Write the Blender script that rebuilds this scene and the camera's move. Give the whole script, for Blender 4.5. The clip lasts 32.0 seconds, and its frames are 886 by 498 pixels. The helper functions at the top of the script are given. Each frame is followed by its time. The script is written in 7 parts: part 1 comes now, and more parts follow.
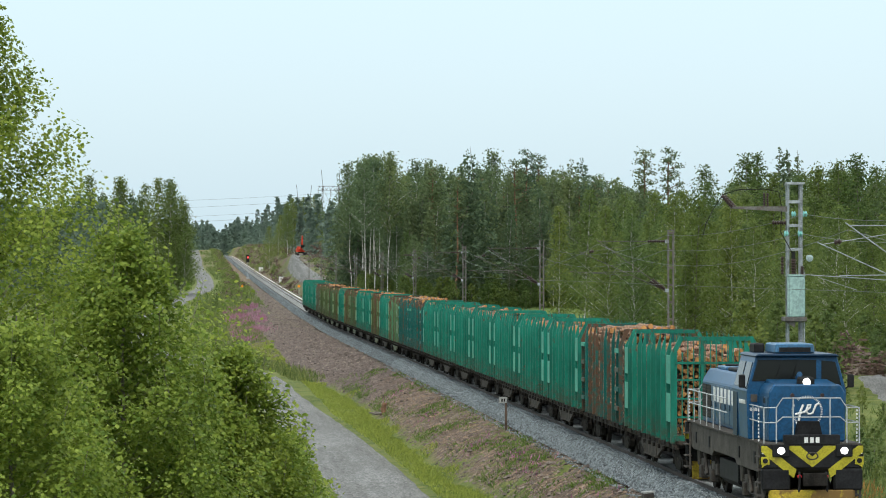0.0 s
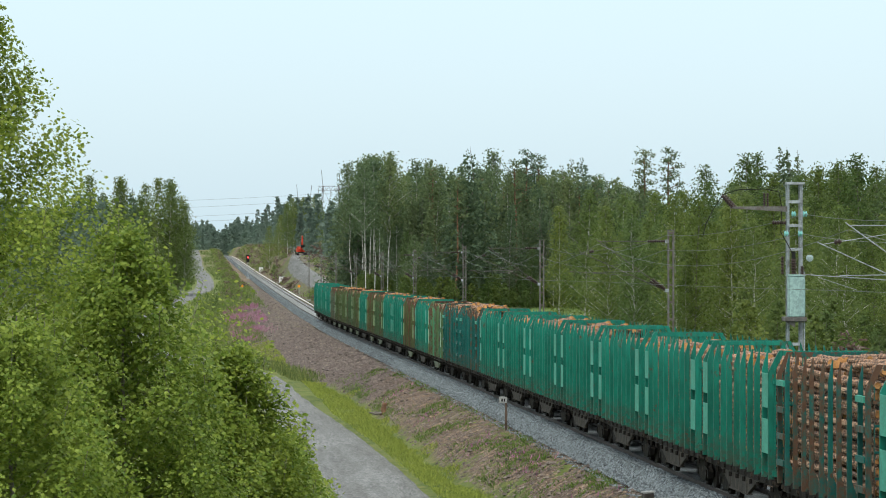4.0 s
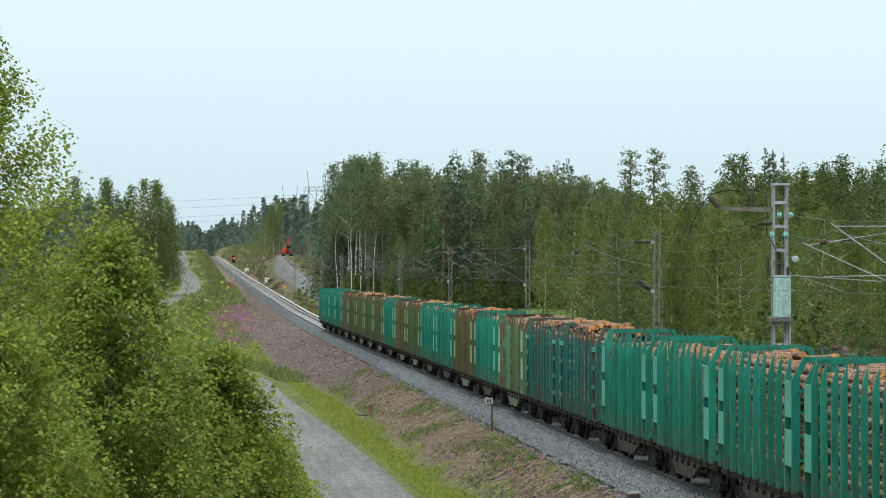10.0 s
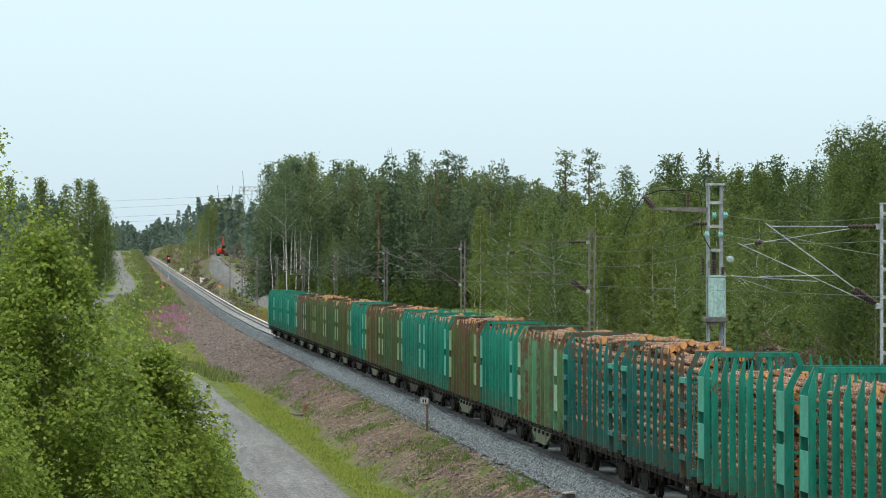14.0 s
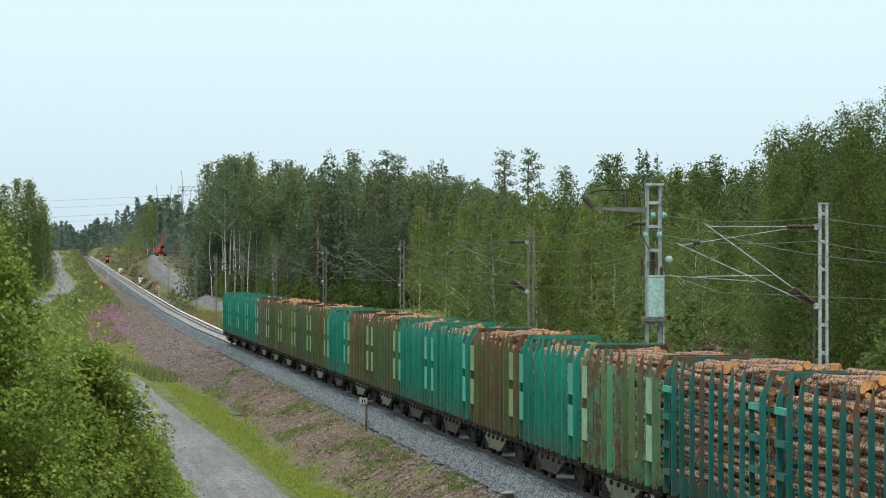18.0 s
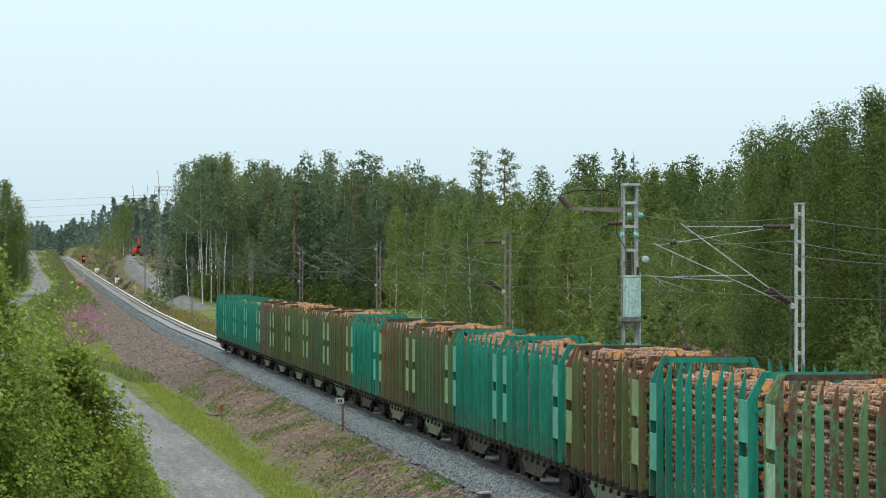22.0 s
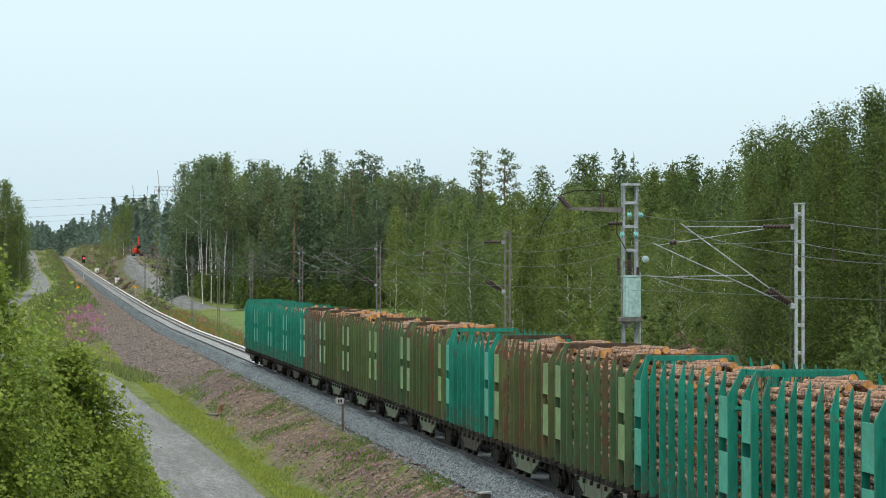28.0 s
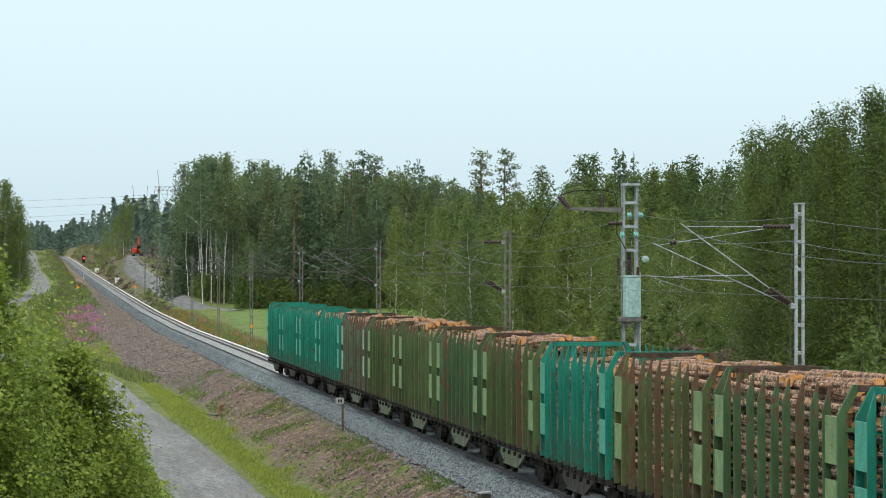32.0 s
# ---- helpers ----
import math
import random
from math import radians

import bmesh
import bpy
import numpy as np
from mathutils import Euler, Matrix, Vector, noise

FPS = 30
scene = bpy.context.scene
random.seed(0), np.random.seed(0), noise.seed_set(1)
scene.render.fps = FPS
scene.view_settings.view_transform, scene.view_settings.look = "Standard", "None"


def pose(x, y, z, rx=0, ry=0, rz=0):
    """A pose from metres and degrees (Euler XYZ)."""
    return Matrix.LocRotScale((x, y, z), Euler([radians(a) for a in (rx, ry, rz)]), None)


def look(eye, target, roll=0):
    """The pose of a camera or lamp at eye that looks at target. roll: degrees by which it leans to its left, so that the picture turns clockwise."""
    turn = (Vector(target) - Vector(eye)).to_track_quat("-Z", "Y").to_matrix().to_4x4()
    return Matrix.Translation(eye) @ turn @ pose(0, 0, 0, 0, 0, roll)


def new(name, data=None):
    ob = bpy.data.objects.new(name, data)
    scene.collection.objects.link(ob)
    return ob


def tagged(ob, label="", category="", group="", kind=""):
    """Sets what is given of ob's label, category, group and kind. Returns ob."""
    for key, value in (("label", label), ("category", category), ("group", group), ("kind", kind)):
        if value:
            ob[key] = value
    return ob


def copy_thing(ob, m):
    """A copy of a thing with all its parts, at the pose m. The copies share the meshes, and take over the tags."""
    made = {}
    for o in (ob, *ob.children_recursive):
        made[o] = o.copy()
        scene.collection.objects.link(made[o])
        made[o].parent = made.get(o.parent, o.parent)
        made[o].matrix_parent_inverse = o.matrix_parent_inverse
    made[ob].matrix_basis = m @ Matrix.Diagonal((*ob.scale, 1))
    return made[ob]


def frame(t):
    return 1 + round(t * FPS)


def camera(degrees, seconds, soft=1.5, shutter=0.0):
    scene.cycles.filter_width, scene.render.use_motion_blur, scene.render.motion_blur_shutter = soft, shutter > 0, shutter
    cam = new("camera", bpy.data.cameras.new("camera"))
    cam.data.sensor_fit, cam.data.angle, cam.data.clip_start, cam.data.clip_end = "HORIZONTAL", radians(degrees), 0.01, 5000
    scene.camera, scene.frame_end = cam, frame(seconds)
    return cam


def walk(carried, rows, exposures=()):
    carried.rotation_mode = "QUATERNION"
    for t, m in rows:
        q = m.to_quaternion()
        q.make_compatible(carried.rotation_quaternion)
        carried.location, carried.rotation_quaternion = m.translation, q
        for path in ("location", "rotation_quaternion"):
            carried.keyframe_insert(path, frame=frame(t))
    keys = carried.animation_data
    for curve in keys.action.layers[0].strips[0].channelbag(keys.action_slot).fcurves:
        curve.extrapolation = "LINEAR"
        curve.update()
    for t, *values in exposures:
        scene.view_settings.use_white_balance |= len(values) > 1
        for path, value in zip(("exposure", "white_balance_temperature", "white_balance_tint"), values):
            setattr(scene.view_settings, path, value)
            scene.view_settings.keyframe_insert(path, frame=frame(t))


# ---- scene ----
cam = camera(14.41, 32.0, soft=1.0)
EYE_Z = 7.37
# seconds, tilt, turn of the tripod head
PAN = [(0, 90.292, -4.084), (3.5, 90.291, -4.083), (5.5, 90.294, -4.082), (6, 90.295, -4.085),
       (6.5, 90.299, -4.108), (7, 90.301, -4.135), (7.5, 90.301, -4.22), (8, 90.305, -4.213),
       (8.5, 90.305, -4.212), (9, 90.305, -4.214), (9.5, 90.305, -4.241), (10.0, 90.305, -4.314),
       (10.5, 90.305, -4.46), (11.0, 90.305, -4.59), (11.5, 90.305, -4.721), (12.0, 90.305, -4.866),
       (12.5, 90.305, -5.021), (13.0, 90.305, -5.146), (13.5, 90.305, -5.261), (14.0, 90.305, -5.372),
       (14.5, 90.305, -5.468), (16.5, 90.305, -5.975), (17, 90.305, -6.101), (17.5, 90.305, -6.235),
       (18, 90.305, -6.367), (18.5, 90.305, -6.457), (19, 90.305, -6.58), (19.5, 90.305, -6.679),
       (20, 90.305, -6.749), (20.5, 90.305, -6.752), (32, 90.305, -6.752)]
walk(cam, [(t, pose(0, 0, EYE_Z, rx, 0, rz)) for t, rx, rz in PAN])

# ---- world and light: bright thin overcast ----
SUN_EL, SUN_AZ = radians(50), radians(-165)      # azimuth from +Y towards +X
world = bpy.data.worlds.new("overcast_sky")
scene.world = world
world.use_nodes = True
wn = world.node_tree.nodes
wl = world.node_tree.links
sky = wn.new("ShaderNodeTexSky")
sky.sky_type, sky.sun_disc = "NISHITA", False
sky.sun_elevation, sky.sun_rotation = SUN_EL, SUN_AZ
sky.air_density, sky.dust_density, sky.ozone_density = 1.0, 3.0, 1.0
bg = wn["Background"]
bg.inputs["Strength"].default_value = 0.06
wl.new(sky.outputs[0], bg.inputs["Color"])
veil = wn.new("ShaderNodeBackground")            # the thin cloud veil over the whole sky
hue = wn.new("ShaderNodeMix")
hue.data_type = "RGBA"
hue.inputs[6].default_value, hue.inputs[7].default_value = (0.725, 0.925, 1.03, 1), (0.90, 0.97, 0.94, 1)
wl.new(hue.outputs[2], veil.inputs["Color"])
# an overcast sky is brighter overhead than at the horizon
tco = wn.new("ShaderNodeTexCoord")
sep = wn.new("ShaderNodeSeparateXYZ")
wl.new(tco.outputs["Generated"], sep.inputs[0])
lift = wn.new("ShaderNodeMapRange")
lift.inputs["From Min"].default_value, lift.inputs["From Max"].default_value = 0.10, 1.0
lift.inputs["To Min"].default_value, lift.inputs["To Max"].default_value = 0.79, 2.1
wl.new(sep.outputs["Z"], lift.inputs["Value"])
tone = wn.new("ShaderNodeMapRange")
tone.inputs["From Min"].default_value, tone.inputs["From Max"].default_value = 0.10, 0.5
wl.new(sep.outputs["Z"], tone.inputs["Value"])
wl.new(tone.outputs[0], hue.inputs[0])
wl.new(lift.outputs[0], veil.inputs["Strength"])
both = wn.new("ShaderNodeAddShader")
wl.new(bg.outputs[0], both.inputs[0])
wl.new(veil.outputs[0], both.inputs[1])
wl.new(both.outputs[0], wn["World Output"].inputs["Surface"])

sun = new("sun", bpy.data.lights.new("sun", "SUN"))
sun.data.energy, sun.data.angle, sun.data.color = 1.45, radians(20), (1.0, 0.95, 0.86)
sun_dir = Vector((math.sin(SUN_AZ) * math.cos(SUN_EL), math.cos(SUN_AZ) * math.cos(SUN_EL), math.sin(SUN_EL)))
sun.matrix_world = look(sun_dir * 300, (0, 0, 0))
scene.view_settings.exposure = 0.0


# ---- materials ----
def nodes_of(name):
    m = bpy.data.materials.new(name)
    m.use_nodes = True
    nt = m.node_tree
    return m, nt, nt.nodes["Principled BSDF"]


def noise_node(nt, scale, detail=4.0, rough=0.6, coord="Object", stretch=None, shift=0.0):
    tc = nt.nodes.new("ShaderNodeTexCoord")
    n = nt.nodes.new("ShaderNodeTexNoise")
    n.inputs["Scale"].default_value, n.inputs["Detail"].default_value = scale, detail
    n.inputs["Roughness"].default_value = rough
    if stretch:
        mp = nt.nodes.new("ShaderNodeMapping")
        mp.inputs["Scale"].default_value = stretch
        nt.links.new(tc.outputs[coord], mp.inputs["Vector"])
        nt.links.new(mp.outputs[0], n.inputs["Vector"])
    else:
        nt.links.new(tc.outputs[coord], n.inputs["Vector"])
    if shift:                                    # every piece gets its own stretch of the pattern
        n.noise_dimensions = "4D"
        nt.links.new(mathn(nt, "MULTIPLY", rand_of(nt), shift), n.inputs["W"])
    return n.outputs["Fac"]


def ramp(nt, fac, stops):
    r = nt.nodes.new("ShaderNodeValToRGB")
    while len(r.color_ramp.elements) < len(stops):
        r.color_ramp.elements.new(0.5)
    for e, (p, c) in zip(r.color_ramp.elements, stops):
        e.position = p
        e.color = (*c, 1) if len(c) == 3 else c
    nt.links.new(fac, r.inputs[0])
    return r.outputs[0]


def mixc(nt, fac, a, b, kind="MIX"):
    m = nt.nodes.new("ShaderNodeMix")
    m.data_type, m.blend_type = "RGBA", kind
    for sock, val in ((m.inputs[0], fac), (m.inputs[6], a), (m.inputs[7], b)):
        if hasattr(val, "links"):
            nt.links.new(val, sock)
        elif isinstance(val, (int, float)):
            sock.default_value = val
        else:
            sock.default_value = (*val, 1)
    return m.outputs[2]


def mathn(nt, op, a, b=0.0):
    m = nt.nodes.new("ShaderNodeMath")
    m.operation = op
    for sock, val in ((m.inputs[0], a), (m.inputs[1], b)):
        if hasattr(val, "links"):
            nt.links.new(val, sock)
        else:
            sock.default_value = val
    return m.outputs[0]


def step_up(nt, fac, lo, hi):
    m = nt.nodes.new("ShaderNodeMapRange")
    m.inputs["From Min"].default_value, m.inputs["From Max"].default_value = lo, hi
    nt.links.new(fac, m.inputs["Value"])
    return m.outputs[0]


def bump_to(nt, bsdf, height, strength, distance=0.02):
    b = nt.nodes.new("ShaderNodeBump")
    b.inputs["Strength"].default_value, b.inputs["Distance"].default_value = strength, distance
    nt.links.new(height, b.inputs["Height"])
    nt.links.new(b.outputs[0], bsdf.inputs["Normal"])


def rand_of(nt):
    return nt.nodes.new("ShaderNodeObjectInfo").outputs["Random"]


def plain(name, base, rough=0.7, vary=0.3, scale=4.0, bump=0.2, metal=0.0, dirt=None, dirt_lo=0.55, rand=0.0, stretch=None, spec=0.2):
    """A surface with broad and fine variation of its colour, dirt in patches, and fine relief."""
    m, nt, b = nodes_of(name)
    n1, n2 = noise_node(nt, scale, stretch=stretch), noise_node(nt, scale * 9, 3)
    col = mixc(nt, step_up(nt, n1, 0.36, 0.64), [c * (1 - vary) for c in base], [min(1, c * (1 + vary)) for c in base])
    fine = ramp(nt, n2, [(0.38, (0.78, 0.78, 0.78)), (0.62, (1.16, 1.16, 1.16))])
    col = mixc(nt, 1.0, col, fine, "MULTIPLY")
    if dirt:
        col = mixc(nt, step_up(nt, noise_node(nt, scale * 0.7, 6, 0.7, stretch=stretch), dirt_lo - 0.05, dirt_lo + 0.02), col, dirt)
    if rand:
        v = mathn(nt, "ADD", mathn(nt, "MULTIPLY", rand_of(nt), 2 * rand), 1 - rand)
        cc = nt.nodes.new("ShaderNodeCombineColor")
        for i in range(3):
            nt.links.new(v, cc.inputs[i])
        col = mixc(nt, 1.0, col, cc.outputs[0], "MULTIPLY")
    nt.links.new(col, b.inputs["Base Color"])
    b.inputs["Roughness"].default_value, b.inputs["Metallic"].default_value = rough, metal
    b.inputs["Specular IOR Level"].default_value = spec
    bump_to(nt, b, n2, bump)
    return m


def paint(name, base, rust=(0.075, 0.042, 0.026), rust_lo=0.6, per_piece=0.18, rusty_pieces=0.0, other=None, tip_wear=0.09):
    """Old stake paint: streaks down the steel, scuffs, rust patches, some pieces rusted or repainted all over."""
    m, nt, b = nodes_of(name)
    rnd = rand_of(nt)
    streak = noise_node(nt, 3.0, 6, 0.7, stretch=(2.2, 2.2, 0.4), shift=90)
    blotch = noise_node(nt, 2.6, 7, 0.78, stretch=(1.5, 1.5, 0.8), shift=60)
    fine = noise_node(nt, 30, 3)
    col = mixc(nt, step_up(nt, streak, 0.41, 0.59), [c * 0.82 for c in base], [c * 1.16 for c in base])
    col = mixc(nt, step_up(nt, noise_node(nt, 9, 5, 0.8, stretch=(3, 3, 0.5), shift=40), 0.58, 0.62), col, [c * 0.5 + 0.010 for c in base])
    tcz = nt.nodes.new("ShaderNodeTexCoord")
    sepz = nt.nodes.new("ShaderNodeSeparateXYZ")
    nt.links.new(tcz.outputs["Object"], sepz.inputs[0])
    # chafed to rust at the tips, dusty brown at the feet
    tip = mathn(nt, "MULTIPLY", step_up(nt, sepz.outputs["Z"], 3.6, 4.9), tip_wear)
    blotch = mathn(nt, "ADD", blotch, tip)
    foot = mathn(nt, "MULTIPLY", mathn(nt, "SUBTRACT", 1.0, step_up(nt, sepz.outputs["Z"], 1.25, 2.3)), step_up(nt, noise_node(nt, 6, 5, 0.8, shift=30), 0.44, 0.54))
    col = mixc(nt, mathn(nt, "MULTIPLY", foot, 0.75), col, (0.055, 0.045, 0.032))
    if other:
        col = mixc(nt, step_up(nt, rnd, 0.60, 0.66), col, other)
    v = mathn(nt, "ADD", mathn(nt, "MULTIPLY", mathn(nt, "FRACT", mathn(nt, "MULTIPLY", rnd, 7.3)), 2 * per_piece), 1 - per_piece)
    cc = nt.nodes.new("ShaderNodeCombineColor")
    for i in range(3):
        nt.links.new(v, cc.inputs[i])
    col = mixc(nt, 1.0, col, cc.outputs[0], "MULTIPLY")
    patch = step_up(nt, blotch, rust_lo - 0.045, rust_lo + 0.0)
    if rusty_pieces:
        whole = step_up(nt, rnd, 1 - rusty_pieces, 1 - rusty_pieces + 0.02)
        patch = mathn(nt, "MAXIMUM", patch, mathn(nt, "MULTIPLY", whole, step_up(nt, blotch, 0.43, 0.56)))
    rustc = mixc(nt, fine, [c * 0.7 for c in rust], [c * 1.6 for c in rust])
    col = mixc(nt, patch, col, rustc)
    nt.links.new(col, b.inputs["Base Color"])
    nt.links.new(mathn(nt, "ADD", mathn(nt, "MULTIPLY", patch, 0.3), 0.55), b.inputs["Roughness"])
    b.inputs["Specular IOR Level"].default_value = 0.2
    bump_to(nt, b, fine, 0.15)
    return m


def foliage(name, dark, light, hue_vary=0.25, rough=0.55, see_through=0.35):
    """Leaves: colour differs leaf by leaf and tree by tree, some light comes through."""
    m, nt, b = nodes_of(name)
    geo = nt.nodes.new("ShaderNodeNewGeometry")
    col = mixc(nt, geo.outputs["Random Per Island"], dark, light)
    v = mathn(nt, "ADD", mathn(nt, "MULTIPLY", rand_of(nt), 2 * hue_vary), 1 - hue_vary)
    cc = nt.nodes.new("ShaderNodeCombineColor")
    nt.links.new(v, cc.inputs[0])
    nt.links.new(mathn(nt, "ADD", mathn(nt, "MULTIPLY", v, 0.6), 0.4), cc.inputs[1])
    cc.inputs[2].default_value = 0.95
    col = mixc(nt, 1.0, col, cc.outputs[0], "MULTIPLY")
    nt.links.new(col, b.inputs["Base Color"])
    b.inputs["Roughness"].default_value = rough
    b.inputs["Specular IOR Level"].default_value = 0.15
    tr = nt.nodes.new("ShaderNodeBsdfTranslucent")
    nt.links.new(col, tr.inputs["Color"])
    mx = nt.nodes.new("ShaderNodeMixShader")
    mx.inputs[0].default_value = see_through
    nt.links.new(b.outputs[0], mx.inputs[1])
    nt.links.new(tr.outputs[0], mx.inputs[2])
    nt.links.new(mx.outputs[0], nt.nodes["Material Output"].inputs["Surface"])
    return m


M = {}
M["teal"] = paint("teal_paint", (0.0054, 0.136, 0.095), rust_lo=0.655, tip_wear=0.05)
M["teal_light"] = plain("lighter_teal_paint", (0.045, 0.27, 0.20), 0.5, 0.15, 2.0, 0.1, dirt=(0.03, 0.16, 0.12), dirt_lo=0.66)
M["dark_teal"] = paint("dark_teal_paint", (0.0053, 0.0938, 0.0825), rust_lo=0.62, rusty_pieces=0.10)
M["rusty_teal"] = paint("rusty_teal_paint", (0.006, 0.0863, 0.075), rust_lo=0.64, rusty_pieces=0.5)
M["pale_olive"] = paint("pale_olive_paint", (0.068, 0.130, 0.057), rust_lo=0.615, rusty_pieces=0.2, per_piece=0.3, other=(0.05, 0.17, 0.09))
M["olive"] = paint("olive_paint", (0.050, 0.080, 0.027), rust_lo=0.625, rusty_pieces=0.08, per_piece=0.22)
M["green_olive"] = paint("green_olive_paint", (0.042, 0.086, 0.036), rust_lo=0.625, rusty_pieces=0.08, per_piece=0.22)
M["brown_olive"] = paint("brown_olive_paint", (0.060, 0.080, 0.028), rust_lo=0.615, rusty_pieces=0.22, per_piece=0.25)
M["grey_brown"] = paint("grey_brown_paint", (0.062, 0.084, 0.054), rust_lo=0.59, rusty_pieces=0.14, per_piece=0.3)
M["olive_light"] = plain("lighter_olive_paint", (0.15, 0.225, 0.0975), 0.55, 0.2, 2.0, 0.1, dirt=(0.07, 0.10, 0.04), dirt_lo=0.62)
M["mint_light"] = plain("lighter_mint_paint", (0.2025, 0.3375, 0.225), 0.55, 0.2, 2.0, 0.1, dirt=(0.10, 0.14, 0.07), dirt_lo=0.62)
# grimy underframe black, also used to colour in the shade on the straight sills
M["chassis"] = plain("grimy_chassis_sill_shade", (0.0165, 0.015, 0.0135), 0.8, 0.35, 3.0, 0.3, dirt=(0.05, 0.042, 0.034), dirt_lo=0.6, spec=0.05)
M["chassis_grey"] = plain("dusty_grey_sill", (0.0468, 0.0429, 0.0385), 0.75, 0.3, 2.5, 0.2, dirt=(0.07, 0.06, 0.05), dirt_lo=0.58, spec=0.05)
M["chassis_mint"] = plain("faded_mint_sill", (0.0868, 0.124, 0.0806), 0.7, 0.3, 2.5, 0.2, dirt=(0.09, 0.08, 0.055), dirt_lo=0.52)
M["wheel"] = plain("wheel_steel", (0.025, 0.022, 0.02), 0.7, 0.3, 6, 0.2, spec=0.05)
M["rail_side"] = plain("rusty_rail", (0.050, 0.040, 0.035), 0.65, 0.3, 3.0, 0.2, metal=0.2)
M["rail_top"] = plain("polished_rail_head", (0.17, 0.165, 0.16), 0.5, 0.1, 4, 0.05, metal=0.3)
M["concrete"] = plain("grey_concrete", (0.29, 0.30, 0.295), 0.85, 0.15, 3, 0.3, dirt=(0.20, 0.20, 0.19), dirt_lo=0.6)
M["galvanised"] = plain("galvanised_steel", (0.30, 0.33, 0.35), 0.5, 0.18, 3, 0.1, metal=0.35, dirt=(0.19, 0.20, 0.20), dirt_lo=0.6)
M["old_mast"] = plain("weathered_mast_steel", (0.12, 0.115, 0.11), 0.65, 0.25, 3, 0.15, metal=0.2, dirt=(0.10, 0.085, 0.07), dirt_lo=0.56)
M["wire"] = plain("weathered_wire", (0.15, 0.16, 0.16), 0.5, 0.1, 1, 0.05, metal=0.4)
M["brown_insulator"] = plain("brown_porcelain", (0.040, 0.025, 0.022), 0.35, 0.2, 6, 0.05)
M["glass_insulator"] = plain("green_glass_insulator", (0.22, 0.52, 0.50), 0.15, 0.1, 6, 0.02)
M["bark_pine"] = plain("pine_bark", (0.20, 0.115, 0.07), 0.9, 0.4, 2.5, 0.5, dirt=(0.07, 0.05, 0.04), dirt_lo=0.58)
M["bark_birch"] = plain("birch_bark", (0.55, 0.54, 0.50), 0.8, 0.2, 1.4, 0.3, dirt=(0.05, 0.045, 0.04), dirt_lo=0.56, stretch=(1, 1, 4))
M["bark_grey"] = plain("grey_bark", (0.15, 0.135, 0.115), 0.9, 0.35, 2.0, 0.4)
M["leaf_birch"] = foliage("birch_leaves", (0.088, 0.128, 0.034), (0.152, 0.195, 0.056), see_through=0.50)
# cooler than the front birches: distance haze is mixed into the leaf colour
M["leaf_stand"] = foliage("hazed_stand_leaves", (0.084, 0.126, 0.058), (0.144, 0.190, 0.088), see_through=0.52)
M["leaf_aspen"] = foliage("aspen_leaves", (0.050, 0.082, 0.019), (0.098, 0.138, 0.034), see_through=0.45)
M["needle_spruce"] = foliage("spruce_needles", (0.068, 0.104, 0.056), (0.122, 0.164, 0.084), see_through=0.42)
M["needle_pine"] = foliage("pine_needles", (0.074, 0.112, 0.058), (0.128, 0.172, 0.086), see_through=0.42)
M["leaf_near"] = foliage("alder_leaves", (0.104, 0.168, 0.026), (0.290, 0.352, 0.062), hue_vary=0.07, see_through=0.50, rough=0.42)
# pale blue-green: the haze over the far hills is painted into this colour
M["needle_hazed"] = foliage("hazed_far_needles", (0.100, 0.145, 0.124), (0.165, 0.220, 0.186), see_through=0.5)
M["grass_blade"] = foliage("grass_blades", (0.080, 0.130, 0.024), (0.29, 0.335, 0.075), see_through=0.35)
M["flower"] = foliage("fireweed_flowers", (0.20, 0.085, 0.15), (0.36, 0.19, 0.29), 0.1)
M["orange"] = plain("orange_paint", (0.48, 0.045, 0.02), 0.5, 0.15, 3, 0.05)
M["dark"] = plain("black_rubber", (0.02, 0.02, 0.02), 0.7, 0.3, 4, 0.1, spec=0.05)
M["white"] = plain("white_paint", (0.612, 0.6205, 0.612), 0.55, 0.1, 4, 0.05, dirt=(0.45, 0.44, 0.40), dirt_lo=0.64)


